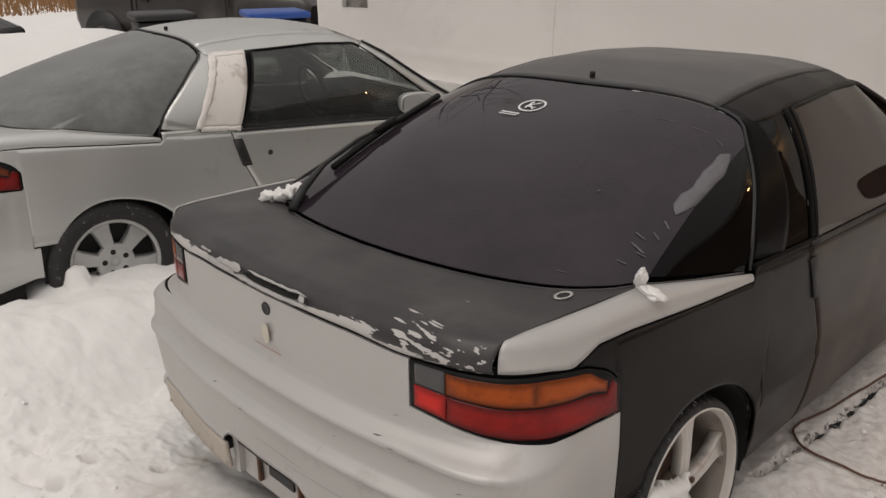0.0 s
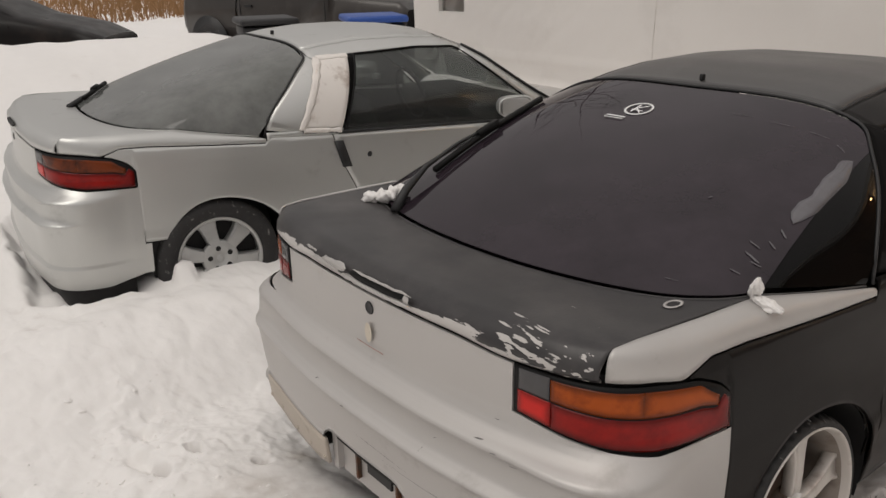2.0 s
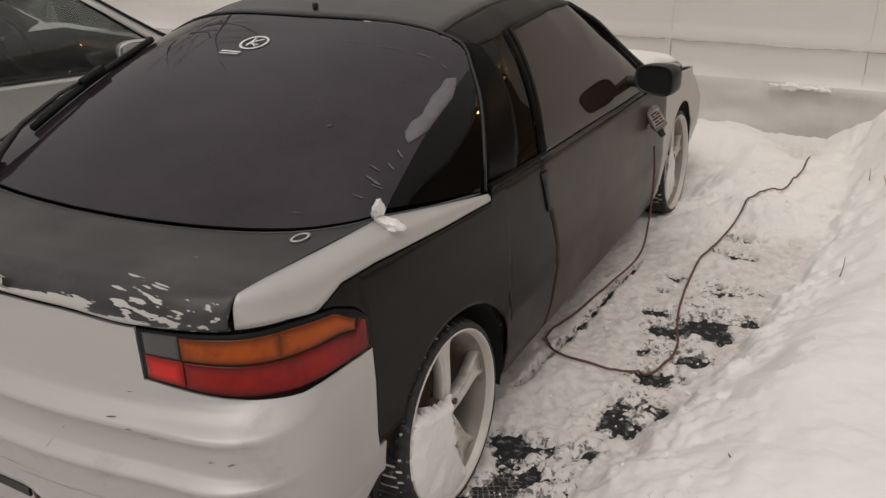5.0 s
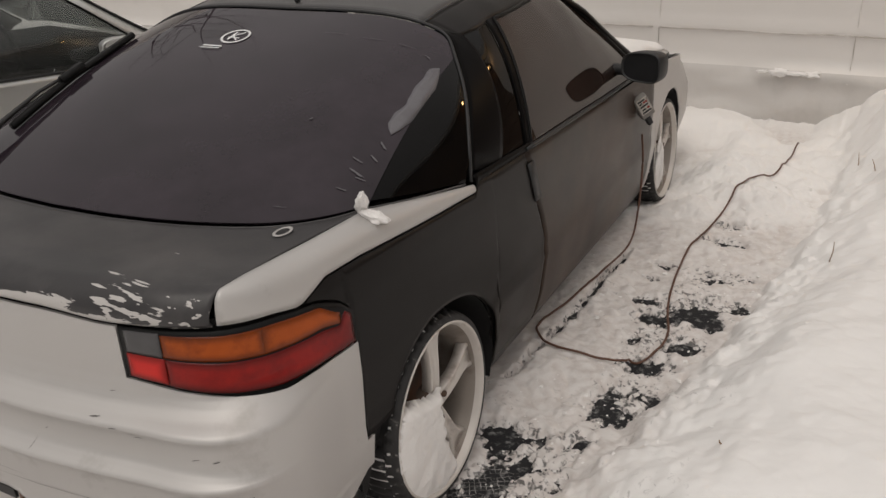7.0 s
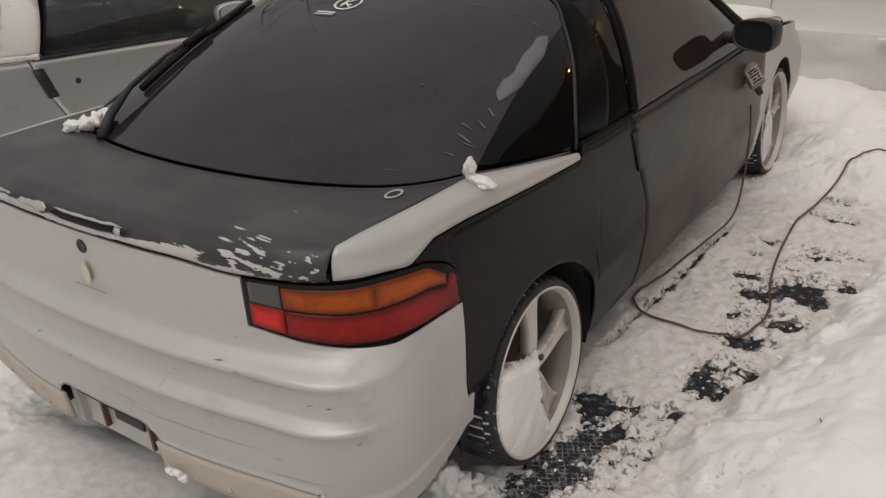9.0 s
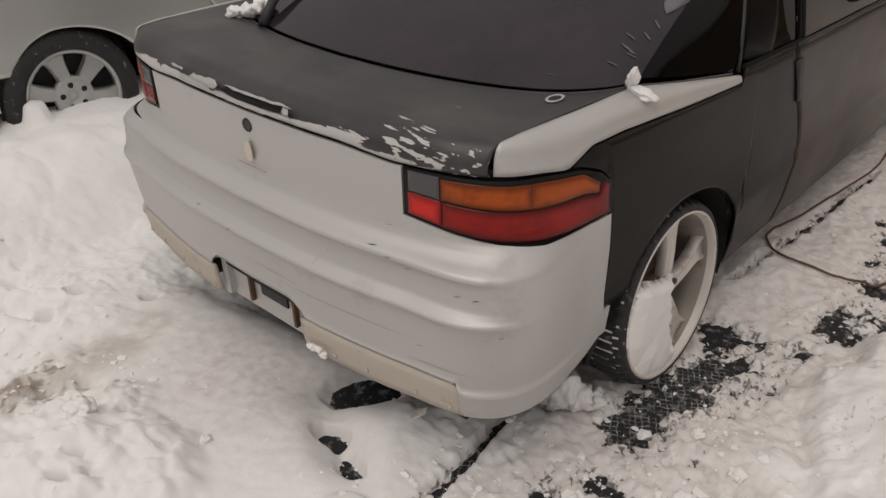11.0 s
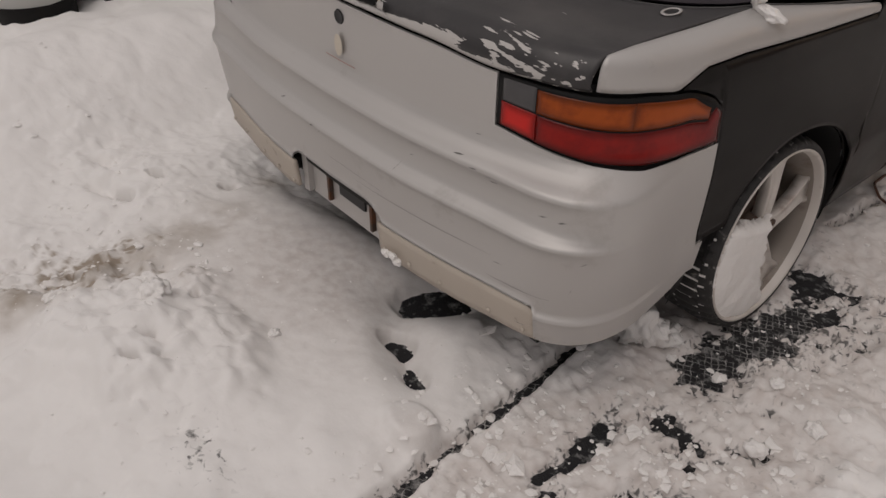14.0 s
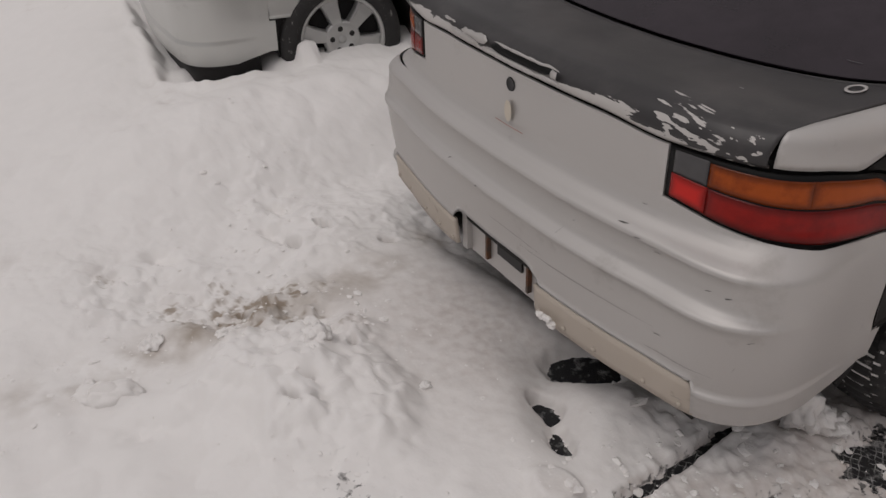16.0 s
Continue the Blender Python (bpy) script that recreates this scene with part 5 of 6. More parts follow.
brown = .9 * np.clip(.30 + 2.6 * fract(X, Y, 46, 3, .65, 5), 0, 1) * sstep(.30, .75, bump_at(X, Y, -.52, -.55, .11, .05, 40) + .55 * bump_at(X, Y, -.55, -.60, .40, .09, 42) + .45 * bump_at(X, Y, -.50, -.38, .16, .08, 60) + .42 * bump_at(X, Y, -.45, -.95, .16, .18) + .9 * fract(X, Y, 16, 5, .65, 3) * sstep(.05, .4, bump_at(X, Y, -.55, -.58, .45, .14, 42))) + np.clip(.50 + 1.3 * fract(X, Y, 8, 5, .6, 4), 0, 1) * np.clip(bump_at(X, Y, -.46, -.62, .09, .42) + .6 * bump_at(X, Y, -.45, -.12, .10, .10) + .7 * bump_at(X, Y, -.57, .12, .08, .06) + .5 * bump_at(X, Y, -.42, -1.15, .12, .12), 0, 1)
worn = me.attributes.new("worn", "FLOAT", "POINT")
worn.data.foreach_set("value", np.clip(np.maximum(np.maximum(sstep(.013, .000, Z), .08 * np.clip(.2 + 2 * fract(X, Y, 5, 3, .5, 2), 0, 1)) * sstep(1.6, 1.4, X) * sstep(.60, .72, X) * sstep(2.9, 2.2, Y), .62 * sstep(.16, .50, bare(X, Y)) * sstep(4.0, 3.5, np.abs(X)) * sstep(.54, .62, X) + .30 * bump_at(X, Y, .33, -.60, .08, .05)), 0, 1).reshape(-1))
earth = me.attributes.new("earth", "FLOAT", "POINT")
earth.data.foreach_set("value", np.clip(brown, 0, 1).reshape(-1))
dirt_shade = me.attributes.new("dirt_shade", "FLOAT", "POINT")
dirt_shade.data.foreach_set("value", np.clip(thin, 0, 1).reshape(-1))
sn, sl = SNOW.node_tree.nodes, SNOW.node_tree.links
at, mx2, tn, ml = sn.new("ShaderNodeAttribute"), sn.new("ShaderNodeMix"), sn.new("ShaderNodeTexNoise"), sn.new("ShaderNodeMath")
at.attribute_name = "dirt_shade"
tn.inputs["Scale"].default_value, tn.inputs["Detail"].default_value = 28, 6
ml.operation = "MULTIPLY"
sharp = sn.new("ShaderNodeMapRange")
sharp.inputs["From Min"].default_value, sharp.inputs["From Max"].default_value = 0.40, 0.68
sharp.inputs["To Min"].default_value = 0.50
sl.new(tn.outputs["Fac"], sharp.inputs["Value"])
place = sn.new("ShaderNodeTexCoord")
sl.new(place.outputs["Object"], tn.inputs["Vector"])
sl.new(at.outputs["Fac"], ml.inputs[0])
sl.new(sharp.outputs["Result"], ml.inputs[1])
mx2.data_type = "RGBA"
mx2.inputs["B"].default_value = (0.60, 0.552, 0.525, 1)
sp = sn["Principled BSDF"]
sl.new(sp.inputs["Base Color"].links[0].from_socket, mx2.inputs["A"])
sl.new(ml.outputs[0], mx2.inputs["Factor"])
sp_n, sp_r, sp_p, sp_m, mx4 = sn.new("ShaderNodeTexNoise"), sn.new("ShaderNodeMapRange"), sn.new("ShaderNodeAttribute"), sn.new("ShaderNodeMath"), sn.new("ShaderNodeMix")
sp_n.inputs["Scale"].default_value, sp_n.inputs["Detail"].default_value, sp_n.inputs["Distortion"].default_value = 48, 6, .6
sp_r.inputs["From Min"].default_value, sp_r.inputs["From Max"].default_value = 0.60, 0.72
sp_p.attribute_name = "worn"
sp_m.operation = "MULTIPLY"
sl.new(place.outputs["Object"], sp_n.inputs["Vector"])
sp_a = sn.new("ShaderNodeMath")
sp_a.operation = "MULTIPLY_ADD"
sp_a.inputs[1].default_value = 0.17
sl.new(sp_p.outputs["Fac"], sp_a.inputs[0])
sl.new(sp_n.outputs["Fac"], sp_a.inputs[2])
sl.new(sp_a.outputs[0], sp_r.inputs["Value"])
sp_o = sn.new("ShaderNodeMapRange")
sp_o.inputs["From Max"].default_value, sp_o.inputs["To Max"].default_value = 0.15, 0.85
sl.new(sp_p.outputs["Fac"], sp_o.inputs["Value"])
sl.new(sp_r.outputs["Result"], sp_m.inputs[0])
sl.new(sp_o.outputs["Result"], sp_m.inputs[1])
mx4.data_type = "RGBA"
mx4.inputs["B"].default_value = (0.05, 0.049, 0.048, 1)
sl.new(sp_m.outputs[0], mx4.inputs["Factor"])
sl.new(mx2.outputs["Result"], mx4.inputs["A"])
at2, mx3 = sn.new("ShaderNodeAttribute"), sn.new("ShaderNodeMix")
at2.attribute_name = "earth"
mx3.data_type = "RGBA"
mx3.inputs["B"].default_value = (0.33, 0.275, 0.22, 1)
sl.new(at2.outputs["Fac"], mx3.inputs["Factor"])
sl.new(mx4.outputs["Result"], mx3.inputs["A"])
sl.new(mx3.outputs["Result"], sp.inputs["Base Color"])
ground = new("ground", me)
tagged(ground, "trampled snow with bare patches and banks", "ground", kind="structure")
V, F = [], []
box_into(V, F, -4, 4, -3.5, 5.2, -.30, 0.0)
pavement = mesh_part("pavement", V, F, ASPHALT, None, smooth=False)
tagged(pavement, "dark wet asphalt showing through the snow", "driveway", kind="structure")


# loose crumbs of snow
rng = np.random.RandomState(4)
ico = bmesh.new()
bmesh.ops.create_icosphere(ico, subdivisions=1, radius=1)
ico.verts.ensure_lookup_table()
IV = np.array([tuple(v.co) for v in ico.verts])
IF = np.array([[v.index for v in f.verts] for f in ico.faces])
ico.free()
CV, CF = [], []


def crumbs(count, cx, cy, sx, sy, lo, hi):
    for _ in range(count):
        x, y = cx + rng.randn() * sx, cy + rng.randn() * sy
        if abs(x) < .62 and .3 < y < 4:
            continue
        r = lo + (hi - lo) * rng.rand() ** 3.5
        z = max(0.0, float(snow_height(np.array([x]), np.array([y]))[0]))
        jag = 1 + .30 * rng.randn(len(IV), 1)
        CF.append(IF + len(CV) * len(IV))
        CV.append(IV * jag * r * np.array((1 + .6 * rng.rand(), 1 + .6 * rng.rand(), .5)) + (x, y, z + r * .1))


for cy in np.arange(-.8, 3.6, .4):
    crumbs(50, 1.02 + .07 * cy, cy, .20, .22, .002, .008)
crumbs(520, .95, -.02, .22, .30, .002, .012)
crumbs(110, .90, .05, .20, .28, .007, .020)
crumbs(110, .55, -.1, .12, .3, .002, .010)
crumbs(200, -.5, -.58, .25, .12, .0015, .007)
crumbs(170, -.50, -1.0, .16, .14, .0015, .008)
crumbs(60, .2, -.66, .15, .10, .0015, .005)
crumbs(90, -.35, -.30, .25, .10, .002, .010)
crumbs(20, .10, -.10, .35, .12, .0015, .005)
crumbs(60, -1.0, -.3, .3, .2, .002, .010)
ob = mesh_part("snow_crumbs", np.concatenate(CV), [tuple(f) for f in np.concatenate(CF).tolist()], SNOW_CLUMP, smooth=False)
tagged(ob, "loose crumbs of trampled snow", "snow", kind="stuff")


def snow_clod(name, seed, size, m, label, rough=.5):
    ob = part(name, blob(seed, size, rough, 4), SNOW_CLUMP)
    ob.matrix_basis = m
    return tagged(ob, label, "snow")


lobes = bmesh.new()
for seed, size, at in ((3, (.030, .024, .017), (-.545, .425, .930)), (5, (.036, .024, .020), (-.510, .448, .936)), (6, (.028, .022, .026), (-.478, .468, .948)), (4, (.017, .015, .020), (-.452, .482, .962))):
    lobe = blob(seed, size, .6, 3)
    bmesh.ops.translate(lobe, verts=lobe.verts, vec=at)
    tmp = bpy.data.meshes.new("lobe")
    lobe.to_mesh(tmp)
    lobe.free()
    lobes.from_mesh(tmp)
    bpy.data.meshes.remove(tmp)
tagged(part("snow_clump", lobes, SNOW_CLUMP), "white lobed snow clump at the hatch corner beside the wiper", "snow")
snow_clod("snow_clump", 7, (.013, .014, .034), pose(.722, .620, .940, 25, 20, 0), "upright finger of snow at the window corner")
snow_clod("snow_clump", 8, (.032, .018, .012), pose(.752, .625, .912, 0, 25, 20), "small white snow clump on the hatch side strip")
def wheel_fill(y0, z0, x0, label):
    """Snow filling the rear lower half of a wheel's dish, with a broken edge beside the hub."""
    ys, zs = np.linspace(-.246, .12, 46), np.linspace(-.246, .14, 48)
    V, F, seen = [], [], {}

    def vert(i, j):
        if (i, j) not in seen:
            y, z = ys[i], zs[j]
            n = noise.fractal(Vector((y * 14, z * 14, 4.0)), .8, 2.0, 4)
            inner = ease(.0, .05, fill_edge(z) - y)
            seen[i, j] = len(V)
            V.append((x0 + .048 + .034 * inner + .006 * n - .006 * ease(.21, .246, math.hypot(y, z)), y0 + y, z0 + z))
        return seen[i, j]

    def fill_edge(z):
        jag = .030 * noise.noise(Vector((z * 30, 2.0, 0))) + .014 * noise.noise(Vector((z * 85, 5.0, 0)))
        return ramp(z, (-.246, -.17, -.07, .01, .06, .09, .13), (.11, .055, .020, .012, .0, -.09, -.24)) + jag

    for i in range(len(ys) - 1):
        for j in range(len(zs) - 1):
            y, z = (ys[i] + ys[i + 1]) / 2, (zs[j] + zs[j + 1]) / 2
            if math.hypot(y, z) < .244 and y < fill_edge(z):
                F.append((vert(i, j), vert(i + 1, j), vert(i + 1, j + 1), vert(i, j + 1)))
    return tagged(mesh_part("wheel_snow", V, F, SNOW_CLUMP, None, thick=.035), label, "snow")


wheel_fill(.80, .287, .745, "snow packed into the deep rear wheel")
snow_clod("wheel_snow", 11, (.025, .05, .13), pose(.795, 3.25, .22, 0, 0, 0), "snow packed into the front wheel", .35)
snow_clod("snow_clump", 13, (.07, .05, .05), pose(1.10, .40, .03, 0, 0, 20), "single lump of snow on the asphalt", .3).scale = (.4, .4, .4)
snow_clod("snow_lump", 15, (.10, .045, .045), pose(-.33, -1.01, .07, 0, 0, 65), "long lump of snow kicked loose", .3)

# bumper inserts with rounded ends, and the notch between them
for sg in (1, -1):
    rows = []
    x0, x1 = .190, .650
    for i in range(33):
        x = x0 + (x1 - x0) * i / 32
        r = .028
        top = .3635 - (0 if x < x1 - r else r - math.sqrt(max(0, r * r - (x - x1 + r) ** 2)))
        low = ramp(x, (.19, .24, .45, .65), (.280, .270, .266, .274))
        row = []
        for j in range(6):
            z = low + (top - low) * j / 5
            p = body(sg * s_at_x(x), .40, .003 + .10 * (z - .367))
            row.append((p[0], p[1], z))
        rows.append(row)
    mesh_part("bumper_insert", *grid(rows), BEIGE, coupe, "stained beige plastic insert below the bumper", thick=.010)
    for x in (.21, .30, .40, .54, .625):
        p = body(sg * s_at_x(x), .40, -.002)
        p[2] = .292
        V, F = lathe([(0, .003), (.006, .003), (.007, -.001)], 10)
        mesh_part("rivet", [(p[0] + y, p[1] - q, p[2] + z) for q, y, z in V], F, BEIGE, coupe)
    V, F = [], []
    box_into(V, F, min(sg * .165, sg * .190), max(sg * .165, sg * .190), .022, .07, .268, .40)
    mesh_part("notch_side", V, F, SILVER, coupe, smooth=False)
V, F = [], []
box_into(V, F, -.165, .165, .040, .050, .262, .415)
mesh_part("notch_panel", V, F, SILVER, coupe, "recessed grey panel between the inserts", smooth=False)
V, F = [], []
box_into(V, F, -.025, .090, .033, .0395, .325, .378)
mesh_part("notch_slot", V, F, TRIM, coupe, "dark slot in the recessed panel", smooth=False)
for x in (-.07, .125):
    V, F = [], []
    box_into(V, F, x - .005, x + .005, .026, .0395, .285, .405)
    mesh_part("notch_bracket", V, F, STEEL, coupe, "rusty steel bracket", smooth=False)
V, F = tube([(-.43, .26, .215), (-.43, .12, .207), (-.43, .085, .205)], .030, 16)
mesh_part("exhaust_pipe", V, F, DARK, coupe, "sooty black exhaust pipe end")

SCUFF = material("grey_scuff", (0.10, 0.095, 0.09), 0.8, 0, 0.3, 60)
# marks on the tail: ghost of an emblem, faded line, scuffs
rows = [[body(.0155 * r * math.cos(q), .755 + .027 * r * math.sin(q), .0085) for r in (1, .5, 0.02)] for q in np.linspace(0, 2 * math.pi, 33)]
mesh_part("emblem_ghost", *grid(rows, (0, 1, .75)), CREAM, coupe, "pale oval left by a lost emblem")
rows = [[body(-.055 + .12 * i / 10, .7165 + .0022 * j, .0085) for j in range(2)] for i in range(11)]
mesh_part("faded_line", *grid(rows), STAIN_RED, coupe, "thin faded red mark", thick=.001)
for x, z, dx, dz, w in ((.27, .565, .005, .018, .0016), (-.04, .548, .010, .003, .0020), (-.02, .535, .006, .006, .0016), (.62, .31, .016, .002, .0010), (.53, .63, .014, .002, .0014), (.67, .60, .008, .005, .0022), (.46, .70, .010, .002, .0010), (.69, .44, .003, .02, .0012), (.33, .455, .30, .006, .0008), (.10, .47, .16, -.004, .0007), (.60, .40, .10, .004, .0008), (.70, .52, .006, .006, .0014), (.44, .662, .016, .002, .0014), (.485, .650, .012, .002, .0016), (.52, .640, .014, .003, .0014), (.30, .600, .006, .004, .0014), (-.20, .560, .008, .004, .0018), (.56, .445, .014, .003, .0014), (.64, .60, .010, .004, .0014)):
    rows = []
    for i in range(7):
        t = i / 6 - .5
        wob = .25 * dz * noise.noise(Vector((i * .9, x * 9, z * 9)))
        rows.append([body(s_at_x(abs(x)) * (1 if x > 0 else -1) + 1.5 * dx * t, z + dz * t + wob + 1.2 * w * (1 - 3.4 * t * t) * (j - .5), .0014) for j in range(2)])
    mesh_part("scuff", *grid(rows), SCUFF, coupe)
# ring mark and flakes on the deck
ring = []
for i in range(25):
    a = 2 * math.pi * i / 24
    ring.append([(.625 + r * math.cos(a) * .6, .455 + r * math.sin(a), deck_point(.9, .6)[2] + .003) for r in (.020, .029)])
mesh_part("ring_scar", *grid(ring, (0, .4, 0)), SILVER, coupe, "small ring scraped to bare silver", thick=.001)

# sticker on the rear window
GL = lambda u, v, o=.003: Vector(hatch_glass(u, u, v, v, 1, 1, o)[0][0])
cu, cv = -.045, .785
uu, vv = GL(cu + .04, cv) - GL(cu, cv), GL(cu, cv + .04) - GL(cu, cv)
uu.normalize(), vv.normalize()
c0 = GL(cu, cv)
rows = [[tuple(c0 + uu * (.050 * k * math.cos(a)) + vv * (.046 * k * math.sin(a))) for k in (.84, 1.0)] for a in np.linspace(0, 2 * math.pi, 41)]
sticker = mesh_part("window_sticker", *grid(rows, (0, 1.2, .5)), WHITE, coupe, "white ring sticker on the rear window", thick=.001)
for (a0, b0), (a1, b1), w in (((-.012, -.026), (-.012, .026), .006), ((-.008, .0), (.022, .026), .005), ((-.008, .0), (.022, -.026), .005), ((-.020, -.012), (.024, -.012), .004), ((-.075, -.070), (.000, -.070), .006), ((-.075, -.084), (.0, -.082), .004)):
    p, q = c0 + uu * a0 + vv * b0, c0 + uu * a1 + vv * b1
    d = (q - p).normalized()
    nn = uu.cross(vv)
    sd = d.cross(nn) * w / 2
    mesh_part("sticker_stroke", [tuple(p - sd), tuple(q - sd), tuple(q + sd), tuple(p + sd)], [(0, 1, 2, 3)], WHITE, sticker, smooth=False, thick=.001)

# torn tint film near the window's edge
FILM = material("torn_frosted_film", (0.125, 0.12, 0.13), 0.45, 0, 0.15, 30, tint=(0.085, 0.08, 0.088), tint_at=(0.45, 0.7), tint_scale=10)
def film_strip(u0, v0, u1, v1, w, seed, straight=0.0, n=17):
    """A torn strip on the glass, about w wide; straight keeps its one edge even."""
    rows = []
    for i in range(n):
        t = i / (n - 1)
        end = min(1, 5 * t, 4 * (1 - t)) ** .6
        u, v = u0 + (u1 - u0) * t, v0 + (v1 - v0) * t
        jag = noise.noise(Vector((t * 4, seed, 0))) + .5 * noise.noise(Vector((t * 13, seed, 2)))
        lo = -w * end * (1 + .7 * jag)
        hi = w * end * (straight + (1 - straight) * (.5 + .5 * noise.noise(Vector((t * 9, seed, 7)))))
        rows.append([tuple(GL(u + lo + (hi - lo) * q / 3, v)) for q in range(4)])
    mesh_part("torn_film", *grid(rows, (0, 1, .5)), FILM, coupe, thick=.0006)


for k, (u0, v0, u1, v1, w, st) in enumerate(((.655, .36, .688, .83, .060, 1.0), (.672, .70, .672, .80, .010, .5), (.640, .15, .555, .205, .006, .3), (.660, .13, .600, .16, .005, .3), (.60, .22, .540, .255, .004, .3), (.665, .22, .61, .26, .006, .3), (.675, .28, .62, .325, .006, .3), (.60, .10, .55, .125, .004, .3), (.45, .06, .415, .065, .004, .3),
                                             (.40, .835, .47, .84, .006, .5), (.30, .83, .36, .835, .004, .5), (.53, .825, .60, .815, .006, .5), (.20, .84, .26, .84, .003, .5), (.35, .40, .355, .41, .002, .5))):
    film_strip(u0, v0, u1, v1, w, k * 3.7, st)

# snow lying on the hood
rows = []
for i in range(41):
    x = -.66 + 1.32 * i / 40
    row = []
    for y in np.linspace(3.02 - .16 * (x / .735) ** 2, 4.08 - .22 * (x / .735) ** 2, 40):
        z = ramp(y, (2.8, 3.0, 3.4, 3.8, 4.05, 4.15), (.825, .815, .792, .735, .665, .61)) - .035 * (x / .735) ** 4
        e = min(1, (.66 - abs(x)) / .05) * min(1, max(0, (4.08 - .22 * (x / .735) ** 2 - y)) / .06) * min(1, (y - 3.0) / .05 + .2)
        row.append((x, y, z + .001 + max(0, e) * (.026 + .02 * noise.noise(Vector((x * 5, y * 5, 0))))))
    rows.append(row)
ob = mesh_part("hood_snow", *grid(rows), SNOW_CLUMP, None, thick=.004)
tagged(ob, "thin layer of snow lying on the hood", "snow")

# ---- power box and cord on the near car's door ----
PLASTIC = material("grey_plastic", (0.20, 0.19, 0.175), 0.6, 0, 0.2, 20)
GRIMY = material("grimy_sticker", (0.46, 0.43, 0.39), 0.6, 0, 0.2, 60, tint=(0.16, 0.13, 0.11), tint_at=(0.5, 0.65), tint_scale=45)
CORD = material("brown_rubber_cord", (0.115, 0.055, 0.035), 0.6, 0, 0.2, 30)
box = new("power_box")
tagged(box, "small grey outlet box hung on the door with a worn sticker", "outlet")
box.matrix_basis = pose(.850, 2.63, .688, 32, 0, -48) @ Matrix.Scale(.86, 4)
part("casing", rounded_box(.040, .075, .120, .008, 2), PLASTIC, box)
V, F = [], []
box_into(V, F, .0205, .022, -.031, .031, -.035, .052)
mesh_part("sticker", V, F, GRIMY, box, "worn white sticker", smooth=False)
for z, w, y0, mt in ((.040, .040, -.005, TRIM), (.026, .022, .012, RED), (.026, .016, -.014, TRIM), (.010, .045, 0, TRIM), (-.008, .020, -.010, TRIM), (-.008, .014, .016, RED), (-.024, .050, 0, TRIM)):
    V, F = [], []
    box_into(V, F, .022, .0235, y0 - w / 2, y0 + w / 2, z - .0045, z + .0045)
    mesh_part("sticker_bar", V, F, mt, box, smooth=False)
bm = rounded_box(.03, .03, .05, .008, 2)
bmesh.ops.translate(bm, verts=bm.verts, vec=(.005, -.01, -.080))
part("plug", bm, TRIM, box)
pts = [(.852, 2.64, .56), (.858, 2.66, .42), (.862, 2.62, .22), (.858, 2.52, .09), (.82, 2.30, .06), (.76, 2.02, .05), (.72, 1.80, .05), (.74, 1.69, .05), (.85, 1.61, .05), (1.03, 1.62, .05), (1.15, 1.71, .05), (1.18, 1.89, .04), (1.12, 2.17, .04), (1.09, 2.59, .05), (1.12, 2.85, .06), (1.21, 3.5, .08), (1.34, 3.80, .10), (1.38, 4.4, .16)]
line = smooth_line(pts, 14)
ring_x, ring_y = np.array([.012 * math.cos(k) for k in range(14)]), np.array([.012 * math.sin(k) for k in range(14)])
line = [Vector((p.x, p.y, max(p.z if i < 60 else 0, float(np.maximum(0, snow_height(p.x + ring_x, p.y + ring_y)).max()) + .007))) for i, p in enumerate(line)]
for _ in range(3):
    line = [line[0]] + [Vector((q.x, q.y, (p.z + q.z + r.z) / 3)) for p, q, r in zip(line, line[1:], line[2:])] + [line[-1]]
line = [Vector((p.x, p.y, max(p.z, float(snow_height(p.x + ring_x, p.y + ring_y).max()) + .005) if i > 59 else p.z)) for i, p in enumerate(line)]
V, F = tube(line, .0046, 8)
ob = mesh_part("extension_cord", V, F, CORD)
tagged(ob, "brown extension cord looped over the snow", "cable")

# ---- house wall ----
WRAP = material("white_sheeting", (0.74, 0.71, 0.68), 0.5, 0, 0.03, 1.5, bump=0.6, bump_scale=4, tint=(0.66, 0.63, 0.60), tint_at=(0.55, 0.8), tint_scale=1.2)
SEAM = material("sheeting_seam", (0.50, 0.46, 0.42), 0.6, 0, 0.3, 6, tint=(0.72, 0.69, 0.66), tint_at=(0.45, 0.55), tint_scale=3)
PANE = glass("window_pane", (0.8, 0.8, 0.8), 0.03)
BLIND = material("grey_blind", (0.55, 0.50, 0.46), 0.7, 0, 0.1, 4)
FRAME = material("white_frame", (0.7, 0.68, 0.65), 0.5, 0, 0.1, 9)
WALL = pose(1.3, 5.15, 0, 0, 0, -3)
house_wall = new("wall_north")
house_wall.matrix_basis = WALL
tagged(house_wall, "house wall clad in taut white sheeting", "wall", kind="structure")


def wall_relief(x, z):
    folds = .030 * fract(x * .6 + z * .9, z * .5 - x * .2, 1.6, 4, .5, 2) + .006 * fract(x * 2 + z * 2.4, z * .35, 1.0, 3, .5, 5)
    folds = folds + .016 * np.abs(fract(x * .8 - z * 1.0, (x + z) * .22, 2.4, 3, .5, 3)) * sstep(.5, .8, z)
    skirt = .06 * sstep(.40, .33, z) * (1 + 1.4 * fract(x, z * 2.5, 1.6, 4, .5, 3))
    return -folds - skirt - .020 * np.exp(-((z - .62) / .03) ** 2)


WRAP_LOW = material("grey_ground_sheet", (0.60, 0.575, 0.55), 0.5, 0, 0.05, 2, bump=0.7, bump_scale=5, tint=(0.44, 0.415, 0.39), tint_at=(0.45, 0.75), tint_scale=1.6)


